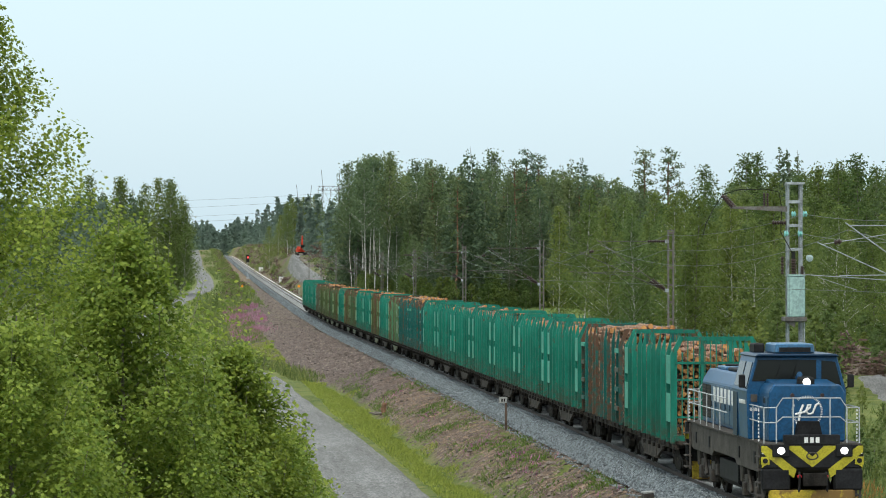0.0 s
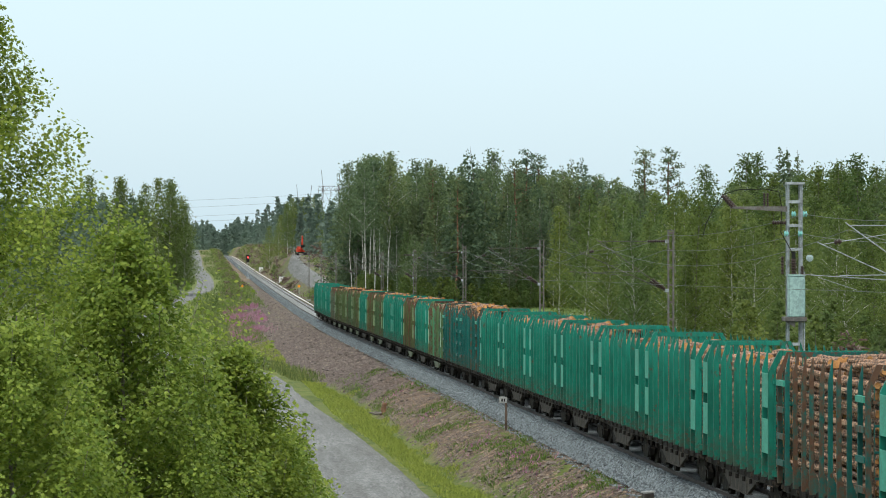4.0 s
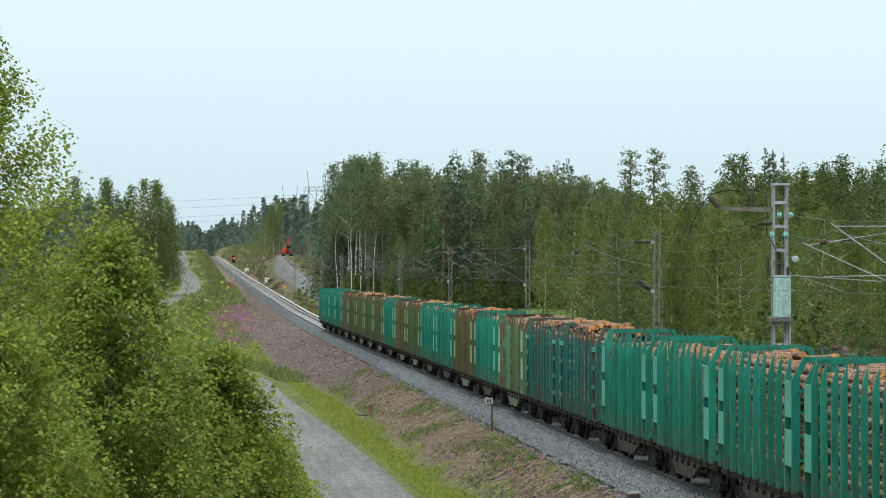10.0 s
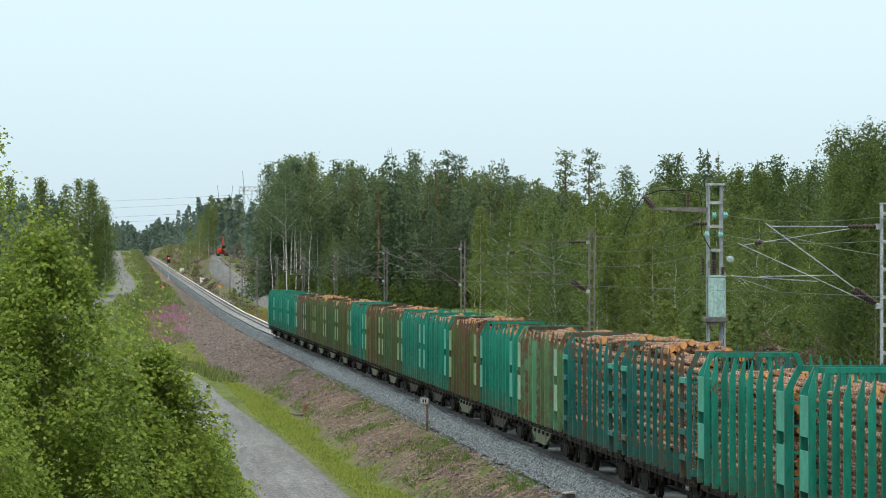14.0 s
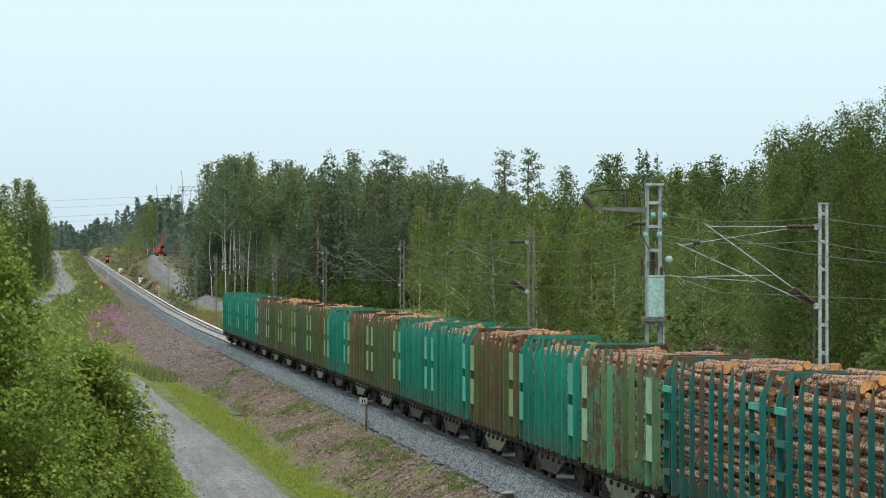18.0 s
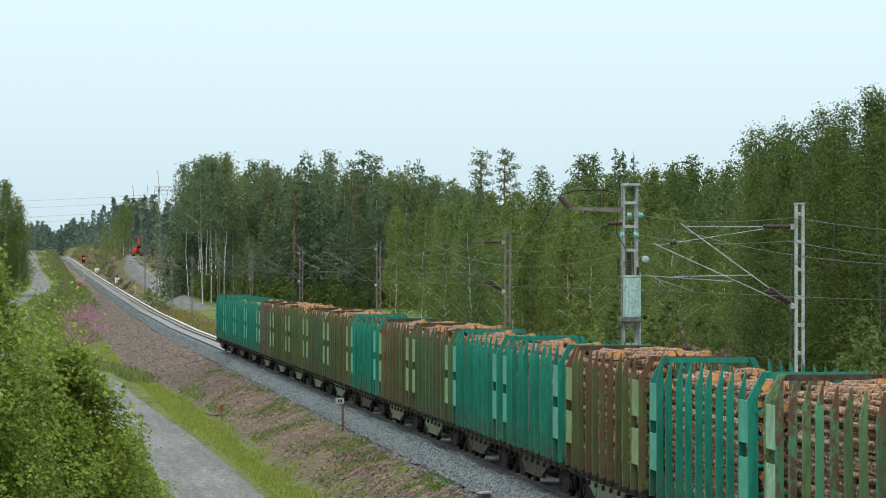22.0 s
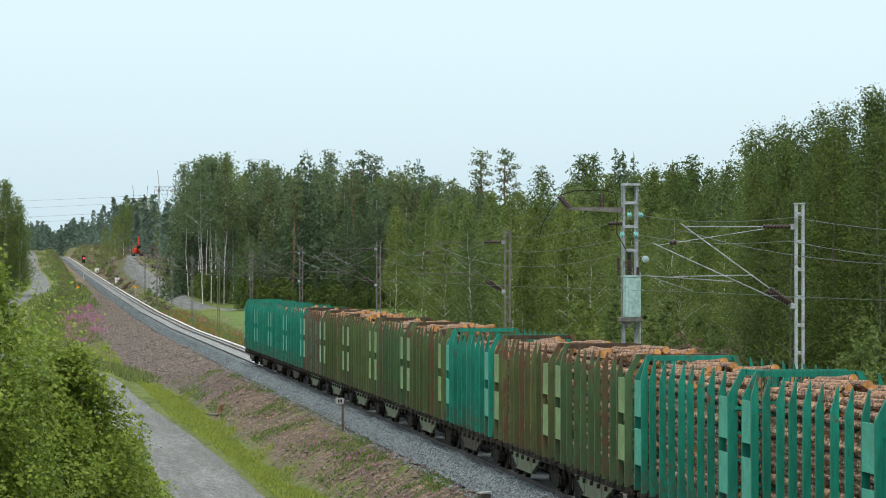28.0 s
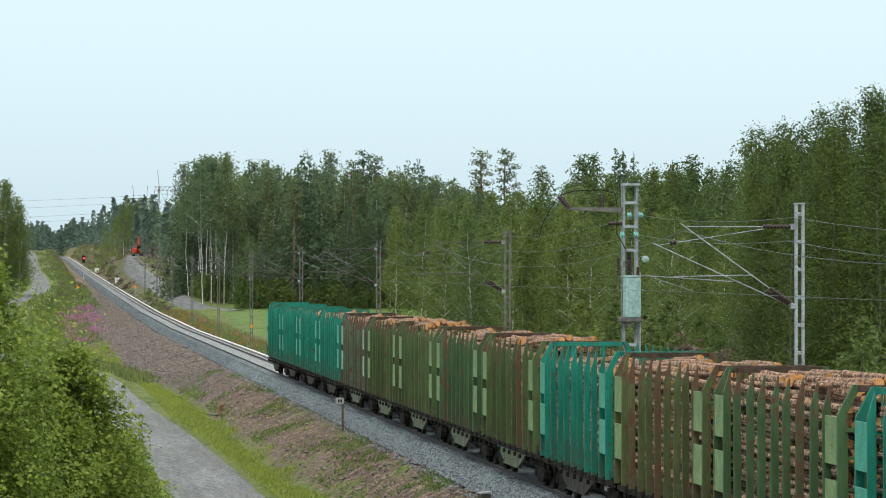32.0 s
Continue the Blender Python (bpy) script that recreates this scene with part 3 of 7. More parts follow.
MAST_Y = [96.5, 156.9, 215.5, 277.3, 339.7, 398.5, 463.6, 527.5, 590.0, 652.0]


def make_mast(y, top, old, w=0.30, arm=True):
    mast = new("catenary_mast")
    z0 = min(ground_z(MAST_X, y), rail_z(y) - 0.3) - 0.1
    zt = rail_z(y)
    mast.matrix_world = pose(MAST_X, y, zt)
    z0 -= zt
    steel = M["old_mast"] if old else M["galvanised"]
    for s in (-1, 1):
        x = s * w / 2
        part("channel", Build().prism([(x - s * 0.075, -0.06), (x, -0.06), (x, 0.06), (x - s * 0.075, 0.06), (x - s * 0.075, 0.045), (x - s * 0.012, 0.045), (x - s * 0.012, -0.045), (x - s * 0.075, -0.045)], "z", z0 + 0.35, top), steel, mast)
    z = z0 + 0.8
    lat = Build().box(-w / 2 + 0.01, w / 2 - 0.01, -0.068, -0.060, -0.05, 0.05).box(-w / 2 + 0.01, w / 2 - 0.01, 0.060, 0.068, -0.05, 0.05).mesh("batten", steel)
    while z < top - 0.1:
        part("batten", lat, None, mast, at=pose(0, 0, z))
        z += 0.78
    part("cap", Build().box(-w / 2 - 0.02, w / 2 + 0.02, -0.08, 0.08, top, top + 0.04), steel, mast)
    part("footing", Build().box(-0.35, 0.35, -0.3, 0.3, z0 - 0.4, z0 + 0.36), M["concrete"], mast, bevel=0.04)
    if arm:
        tube = M["old_mast"] if old else M["galvanised"]
        thin = 0.6 if old else 0.55
        reach = -(MAST_X - TRACK_X) - 0.1
        part("top_tube", Build().tube((-0.1, 0, 8.52), (reach + 0.1, 0, 8.52), 0.03 * thin), tube, mast)
        part("stay_tube", Build().tube((-0.2, 0, 6.32), (reach + 0.02, 0, 8.60), 0.035 * thin), tube, mast)
        part("lower_tube", Build().tube((-0.2, 0.06, 6.28), (reach - 0.75, 0.06, 8.05), 0.03 * thin), tube, mast)
        part("registration_tube", Build().tube((-1.35, 0, 7.16), (reach - 0.15, 0, 7.12), 0.026 * thin), tube, mast)
        part("steady_tube", Build().tube((-1.9, 0.06, 6.98), (reach - 1.2, 0.06, 7.16), 0.024 * thin), tube, mast)
        part("steady_arm", Build().tube((reach - 0.75, 0, 7.08), (reach + 0.35, 0, 6.72), 0.013 * thin), tube, mast)
        for p, q in (((-0.15, 0, 8.52), (-1.05, 0, 8.52)), ((-0.25, 0, 6.38), (-0.85, 0, 6.80)), ((-0.3, 0.06, 6.35), (-0.95, 0.06, 6.72))):
            ins = Build().turned(p, q, 0.072, 9)
            part("insulator", ins, M["brown_insulator"], mast, "ribbed dark brown insulator")
        tie0, tie1 = Vector((reach - 0.6, 0, 8.0)), Vector((-1.0, 0, 8.46))
        part("tie_wire", Build().tube(tie0, tie1, 0.010, 5), tube, mast)
        part("insulator", Build().turned(tie0.lerp(tie1, 0.10), tie0.lerp(tie1, 0.17), 0.085, 2), M["brown_insulator"], mast, "dark egg-shaped insulator")
        for z in (6.22, 8.44):
            part("bracket", Build().box(-0.26, -0.10, -0.09, 0.09, z, z + 0.16), M["galvanised"], mast)
    return tagged(mast, "lattice steel catenary mast with a bracket arm over the track" if arm else "tall lattice steel mast", "mast", "catenary masts")


M["plate_orange"] = plain("orange_plate", (0.55, 0.20, 0.03), 0.5, 0.1, 3, 0.03)
for i, y in enumerate(MAST_Y):
    mast = make_mast(y, 9.0 if i else 9.15, i > 0, 0.30 if i else 0.27)
    if i == 4:
        part("warning_plate", Build().prism([(-0.13, 1.55), (0.13, 1.55), (0.13, 1.8), (0, 1.9), (-0.13, 1.8)], "y", -0.095, -0.07), M["plate_orange"], mast, "small orange plate")


def wire(name, pts, r, label, steel="wire"):
    b = Build().path(pts, r, 4)
    return tagged(new(name, b.mesh(name, M[steel])), label, "overhead wire")


def hang(a, b, sag, n=12):
    return [Vector(a).lerp(Vector(b), i / n) - Vector((0, 0, sag * 4 * (i / n) * (1 - i / n))) for i in range(n + 1)]


def make_wires():
    ys = [38.0] + MAST_Y
    top, low, out1, out2 = [], [], [], []
    for y0, y1 in zip(ys, ys[1:]):
        z0, z1 = rail_z(y0), rail_z(y1)
        top += hang((TRACK_X, y0, z0 + 8.4), (TRACK_X, y1, z1 + 8.4), 1.0)[:-1]
        low += hang((TRACK_X, y0, z0 + 6.7), (TRACK_X, y1, z1 + 6.7), 0.03, 4)[:-1]
    # the outer wires are also held by the transformer mast, a little higher
    held = sorted([(y, MAST_X - 0.22, 8.78, 8.12) for y in ys] + [(124.4, MAST_X + 0.36, 9.26, 8.56)])
    for (y0, x0, a0, b0), (y1, x1, a1, b1) in zip(held, held[1:]):
        z0, z1 = rail_z(y0), rail_z(y1)
        sag = 0.8 * ((y1 - y0) / 60) ** 2
        out1 += hang((x0, y0, z0 + a0), (x1, y1, z1 + a1), sag)[:-1]
        out2 += hang((x0 - 0.1, y0, z0 + b0), (x1 - 0.1, y1, z1 + b1), sag)[:-1]
    wire("messenger_wire", top, 0.009, "grey stranded messenger wire above the track")
    wire("contact_wire", low, 0.008, "grey contact wire above the track")
    wire("feeder_wire", out1, 0.010, "grey feeder wire along the mast tops")
    wire("return_wire", out2, 0.010, "grey return wire along the masts")


make_wires()


# ---- the train: metres behind the front coupler; every vehicle stands with its middle on its own origin ----
TRAIN_FRONT = 102.1
FIRST_WAGON = 120.39
RUN = [(0, 0.0), (1, 13.07), (2, 25.8), (3, 38.2), (4, 50.26), (5, 61.98), (6, 73.37), (7, 84.43), (8, 95.18), (9, 105.63), (10, 115.8), (11, 125.7), (12, 135.35),
       (14, 153.94), (16, 171.57), (18, 188.31), (20, 204.28), (22, 219.54), (24, 234.06), (26, 247.88), (28, 261.18), (30, 274.2), (32, 287.12)]


def wagon_start(i):
    """Where the wagon of that number begins: newer wagons in the middle of the train are a little longer."""
    return FIRST_WAGON + 14.75 * min(i, 5) + 14.92 * max(0, min(i, 13) - 5) + 14.62 * max(0, i - 13)


HALF_W = 1.6
# teal, dark teal with ladder ends, pale olive, olive, green olive, brown olive, grey brown: front to back
CONSIST = "TRTTTTTTTDDPTBTTGBTOGOONTTTT"
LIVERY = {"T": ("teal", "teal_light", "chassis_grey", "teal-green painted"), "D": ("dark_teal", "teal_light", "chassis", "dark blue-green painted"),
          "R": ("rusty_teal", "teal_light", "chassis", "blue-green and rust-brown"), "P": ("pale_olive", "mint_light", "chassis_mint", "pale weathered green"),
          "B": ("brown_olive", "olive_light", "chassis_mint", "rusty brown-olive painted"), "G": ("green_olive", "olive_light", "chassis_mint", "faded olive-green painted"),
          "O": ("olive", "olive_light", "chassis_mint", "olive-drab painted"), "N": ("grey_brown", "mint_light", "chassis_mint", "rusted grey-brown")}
MOVING = []
STAKE_Y = [-6.55, -5.35, -4.0, -2.66, -1.33, 0.0, 1.33, 2.66, 4.0, 5.35, 6.55]


def make_bogie(parent, y):
    bog = part("bogie", Build().box(-0.95, 0.95, y - 0.22, y + 0.22, 0.42, 0.82).box(-0.3, 0.3, y - 0.3, y + 0.3, 0.8, 1.0), M["chassis"], parent, "black cast-steel bogie")
    for s in (-1, 1):
        x = s * 1.02
        part("side_frame", Build().prism([(y - 1.25, 0.34), (y - 1.25, 0.62), (y - 0.75, 0.72), (y - 0.4, 0.92), (y + 0.4, 0.92), (y + 0.75, 0.72), (y + 1.25, 0.62), (y + 1.25, 0.34), (y + 0.9, 0.36), (y + 0.45, 0.2), (y - 0.45, 0.2), (y - 0.9, 0.36)], "x", x - 0.09, x + 0.09), M["chassis"], bog)
        b = Build()
        for dy in (-0.2, 0.0, 0.2):
            b.tube((x - s * 0.16, y + dy, 0.36), (x - s * 0.16, y + dy, 0.72), 0.08, 6)
        part("springs", b, M["wheel"], bog)
    for dy in (-0.925, 0.925):
        w = Build()
        for s in (-1, 1):
            w.tube((s * 0.70, y + dy, 0.478), (s * 0.84, y + dy, 0.478), 0.478, 20)
            w.tube((s * 0.68, y + dy, 0.478), (s * 0.70, y + dy, 0.478), 0.505, 20)
            w.tube((s * 0.84, y + dy, 0.478), (s * 1.15, y + dy, 0.478), 0.12, 8)
        w.tube((-0.7, y + dy, 0.478), (0.7, y + dy, 0.478), 0.085, 8)
        part("wheelset", w, M["wheel"], bog)
    return bog


def make_wagon(code, seed):
    rng = random.Random(seed)
    body, light, sill, words = LIVERY[code]
    ladder = code in "DR"
    wag = new("timber_wagon")
    deck = Build().box(-1.4, 1.4, -6.75, 6.75, 1.16, 1.30)
    deck.box(-0.25, 0.25, -6.9, 6.9, 0.85, 1.16)
    for y in STAKE_Y:
        deck.box(-1.5, 1.5, y - 0.08, y + 0.08, 1.05, 1.17)
    part("underframe", deck, M["chassis"], wag, "grimy dark steel underframe")
    for s in (-1, 1):
        x = s * 1.38
        if ladder:
            fb = Build().box(x - 0.06, x + 0.06, -6.7, 6.7, 0.98, 1.28)
        else:
            fb = Build().prism([(-3.75, 1.0), (3.75, 1.0), (3.2, 0.88), (1.7, 0.50), (-1.7, 0.50), (-3.2, 0.88)], "x", x - 0.05, x + 0.05)
            fb.prism([(-1.8, 0.50), (1.8, 0.50), (1.8, 0.46), (-1.8, 0.46)], "x", x - 0.09, x + 0.09)
            for i in (-2, 2):
                fb.box(x + s * 0.05 - 0.02, x + s * 0.05 + 0.02, i * 0.8 - 0.03, i * 0.8 + 0.03, 0.52, 1.0)
            # the shade under the stakes is put in by the dark chassis colour
            part("sill_beam", Build().box(x - 0.06, x + 0.06, -6.7, 6.7, 1.0, 1.28), M["chassis"], wag)
        part("side_sill", fb, M["chassis" if ladder else sill], wag)
        for i, y in enumerate(STAKE_Y):
            end = i in (0, len(STAKE_Y) - 1)
            d = 0.125 if ladder else 0.172
            top = 4.92 if not end else 4.95
            xo, xi = s * HALF_W, s * (HALF_W - d)
            t = 0.055 if not ladder else 0.045
            lean = rng.uniform(-0.5, 0.5)
            st = Build()
            if end:
                st.prism([(xo, 1.22), (xo, top - 0.62), (xi - s * 0.16, top), (xi - s * 0.33, top), (xi - s * 0.02, top - 0.62), (xi - s * 0.02, 1.22)], "y", -t, t)
            else:
                foot = 0.10 if not ladder else 0.22
                st.prism([(xo, 1.22), (xo, top - 0.55), (xi + s * 0.015, top), (xi, top - 0.02), (xi, 1.9), (xi - s * foot, 1.3), (xi - s * foot, 1.22)], "y", -t, t)
            st.slot = 1                                  # the dark socket and bolt at its foot
            st.box(s * 1.36 - 0.07, s * 1.36 + 0.07 + s * 0.12, -0.09, 0.09, 1.0, 1.22).tube((s * 1.5, -0.05, 1.0), (s * 1.5, -0.05, 0.86), 0.05, 6)
            part("stake", st, [M[body], M["chassis"]], wag, at=pose(0, y, 0, 0, rng.uniform(-0.4, 0.4), 0) @ pose(0, 0, 0, lean, 0, 0))
        for e in (-1, 1):
            y0, y1 = sorted((e * 6.50, e * 5.40))
            if ladder:
                for z in (1.75, 2.5, 3.25, 4.0):
                    part("rung", Build().box(s * HALF_W - 0.05, s * HALF_W + 0.05, y0, y1, z, z + 0.16), M[light if z == 4.0 else body], wag)
            else:
                # plates take a lighter tint than the stakes
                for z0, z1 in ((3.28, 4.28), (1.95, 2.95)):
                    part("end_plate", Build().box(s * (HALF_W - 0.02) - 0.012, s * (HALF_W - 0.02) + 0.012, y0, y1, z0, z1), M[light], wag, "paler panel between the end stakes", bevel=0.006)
    for e in (-1, 1):
        y = e * 6.62
        fr = part("end_frame", Build().box(-1.16, 1.16, y - 0.06, y + 0.06, 4.80, 4.94), M["rust_beam" if code in "PBGON" else body], wag)
        part("mid_beam", Build().box(-1.45, 1.45, y - 0.05, y + 0.05, 3.98, 4.06), M[body], fr)
        part("bottom_beam", Build().box(-1.5, 1.5, y - 0.05, y + 0.05, 1.3, 1.5), M[body], fr)
        for x in (-0.5, 0.5):
            part("post", Build().box(x - 0.06, x + 0.06, y - 0.05, y + 0.05, 1.5, 4.8), M[body], fr)
        bars = Build()
        for i in range(15):
            x = -1.40 + i * 0.2
            bars.box(x - 0.016, x + 0.016, y - 0.02, y + 0.02, 1.5, 4.8 if abs(x) < 1.2 else 4.4)
        part("grille", bars, M[body], fr)
        for z in (2.1, 2.75, 3.4):
            part("cross_bar", Build().box(-1.4, 1.4, y - 0.035, y + 0.035, z, z + 0.06), M[body], fr)
        part("coupler", Build().box(-0.12, 0.12, e * 6.9 - 0.15, e * 6.9 + 0.15, 0.93, 1.17).box(-0.2, 0.2, min(e * 6.98, e * 7.28), max(e * 6.98, e * 7.28), 0.9, 1.2), M["chassis"], wag)
    make_bogie(wag, -4.86)
    make_bogie(wag, 4.86)
    return tagged(wag, f"{words} timber wagon with steel stakes, loaded with logs", "wagon", "timber wagons")


def make_logs(seed, height):
    """A stack of peeled and barky pulpwood logs, 6.1 m long, laid lengthwise."""
    rng = random.Random(seed)
    stack = new("log_stack")
    rest = Build()
    tops = []
    z = 1.42
    row = 0
    while z < height - 0.12:
        x = -1.22 + (row % 2) * 0.08
        while x < 1.24:
            r = rng.uniform(0.052, 0.094)
            edge = x < -1.0 or x > 0.95
            if not edge or rng.random() > 0.15:
                dy = rng.uniform(-0.28, 0.28)
                a = (x + rng.uniform(-0.05, 0.05), -3.05 + dy, z + rng.uniform(-0.06, 0.06))
                q = (a[0] + rng.uniform(-0.06, 0.06), 3.05 + dy * 0.6, a[2] + rng.uniform(-0.11, 0.11))
                visible = edge or z > height - 0.7
                if z > height - 0.25:
                    tops.append((a, q, r))
                else:
                    log_into(rest, a, q, r, rng, 7 if visible else 5)
            x += r + 0.080
        z += 0.138
        row += 1
    for k in range(20):
        x = rng.uniform(-1.05, 1.05)
        h = height - 0.04 + 0.30 * (1 - (x / 1.15) ** 2) * rng.random()
        skew = rng.uniform(-0.22, 0.22)
        half = rng.uniform(1.3, 2.9)
        mid = rng.uniform(-2.9 + half, 2.9 - half)
        r = rng.uniform(0.06, 0.115)
        tops.append(((x - skew, mid - half, h + rng.uniform(-0.06, 0.12)), (x + skew, mid + half, h + rng.uniform(-0.08, 0.06)), r))
    for a, q, r in tops:
        b = Build()
        log_into(b, a, q, r, rng, 9)
        part("log", b, [M["log_bark"], M["log_end"]], stack, smooth=False)
    tagged(part("logs", rest, [M["log_bark"], M["log_end"]], stack), kind="stuff")
    return tagged(stack, "stack of reddish-brown pine logs lying lengthwise on a timber wagon", "log stack", "log stacks")


def log_into(b, a, q, r, rng, n):
    a, q = Vector(a), Vector(q)
    mid = a.lerp(q, 0.5) + Vector((rng.uniform(-0.035, 0.035), 0, rng.uniform(-0.03, 0.03)))
    o = len(b.v)
    ph = rng.random() * 6.28
    r0, r2 = r * rng.uniform(0.92, 1.12), r * rng.uniform(0.8, 1.0)
    for p, rr in ((a, r0), (mid, (r0 + r2) / 2), (q, r2)):
        for i in range(n):
            t = ph + 2 * math.pi * i / n
            b.v.append((p.x + math.cos(t) * rr, p.y, p.z + math.sin(t) * rr))
    for k in (0, n):
        for i in range(n):
            b.f.append((o + k + i, o + k + (i + 1) % n, o + k + n + (i + 1) % n, o + k + n + i))
            b.k.append(0)
    b.f.append(tuple(o + i for i in range(n)))
    b.f.append(tuple(o + 2 * n + i for i in range(n - 1, -1, -1)))
    b.k += [1, 1]


def log_material():
    m, nt, b = nodes_of("pine_log_bark")
    geo = nt.nodes.new("ShaderNodeNewGeometry")
    rnd = geo.outputs["Random Per Island"]
    base = ramp(nt, rnd, [(0.0, (0.075, 0.042, 0.026)), (0.35, (0.20, 0.090, 0.044)), (0.7, (0.36, 0.185, 0.095)), (1.0, (0.50, 0.32, 0.20))])
    flake = noise_node(nt, 6, 6, 0.8, stretch=(2, 0.8, 2))
    col = mixc(nt, step_up(nt, flake, 0.50, 0.55), base, (0.52, 0.31, 0.19))
    col = mixc(nt, step_up(nt, noise_node(nt, 10, 5, 0.8, stretch=(1, 0.6, 1)), 0.47, 0.54), col, (0.032, 0.021, 0.016))
    nt.links.new(col, b.inputs["Base Color"])
    b.inputs["Roughness"].default_value = 0.9
    bump_to(nt, b, flake, 0.8, 0.05)
    return m


M["rust_beam"] = plain("rusted_beam", (0.055, 0.036, 0.025), 0.85, 0.4, 4, 0.3, dirt=(0.05, 0.06, 0.03), dirt_lo=0.6)
M["log_bark"] = log_material()
M["log_end"] = plain("sawn_log_end", (0.40, 0.205, 0.075), 0.85, 0.35, 3, 0.2, dirt=(0.20, 0.09, 0.035), dirt_lo=0.6)


M["loco_blue"] = plain("blue_loco_paint", (0.0062, 0.054, 0.130), 0.34, 0.15, 1.5, 0.03, dirt=(0.03, 0.07, 0.12), dirt_lo=0.66, spec=0.3)
M["loco_dark_blue"] = plain("dark_blue_loco_paint", (0.0048, 0.024, 0.0544), 0.4, 0.15, 1.5, 0.03)
M["loco_roof"] = plain("pale_blue_roof_paint", (0.045, 0.125, 0.225), 0.4, 0.15, 1.5, 0.03, dirt=(0.07, 0.10, 0.13), dirt_lo=0.6)
M["loco_grey"] = plain("grimy_grey_frame", (0.062, 0.057, 0.051), 0.75, 0.3, 1.5, 0.15, dirt=(0.06, 0.055, 0.05), dirt_lo=0.56, spec=0.08)
M["loco_black"] = plain("black_frame_paint", (0.015, 0.0155, 0.0165), 0.6, 0.3, 2, 0.1, spec=0.08)
M["loco_yellow"] = plain("yellow_warning_paint", (0.315, 0.285, 0.0225), 0.5, 0.15, 2, 0.05, dirt=(0.20, 0.17, 0.03), dirt_lo=0.62)
M["dusty_yellow"] = plain("dusty_yellow_plough", (0.36, 0.27, 0.03), 0.7, 0.3, 2, 0.15, dirt=(0.15, 0.09, 0.03), dirt_lo=0.5)
M["steel_rail"] = plain("pale_handrail_steel", (0.375, 0.39, 0.3975), 0.4, 0.1, 4, 0.03, metal=0.2)
M["red"] = plain("red_paint", (0.45, 0.02, 0.03), 0.45, 0.1, 3, 0.03)


def glass_dark():
    m, nt, b = nodes_of("cab_window_glass")
    b.inputs["Base Color"].default_value = (0.012, 0.014, 0.014, 1)
    b.inputs["Roughness"].default_value = 0.06
    b.inputs["Specular IOR Level"].default_value = 0.2
    n = noise_node(nt, 1.5, 2)
    bump_to(nt, b, n, 0.02)
    return m


def lamp_white():
    m, nt, b = nodes_of("lit_headlamp")
    b.inputs["Emission Color"].default_value = (1.0, 0.98, 0.93, 1)
    b.inputs["Emission Strength"].default_value = 4.0
    return m


M["glass"] = glass_dark()
M["lamp_on"] = lamp_white()


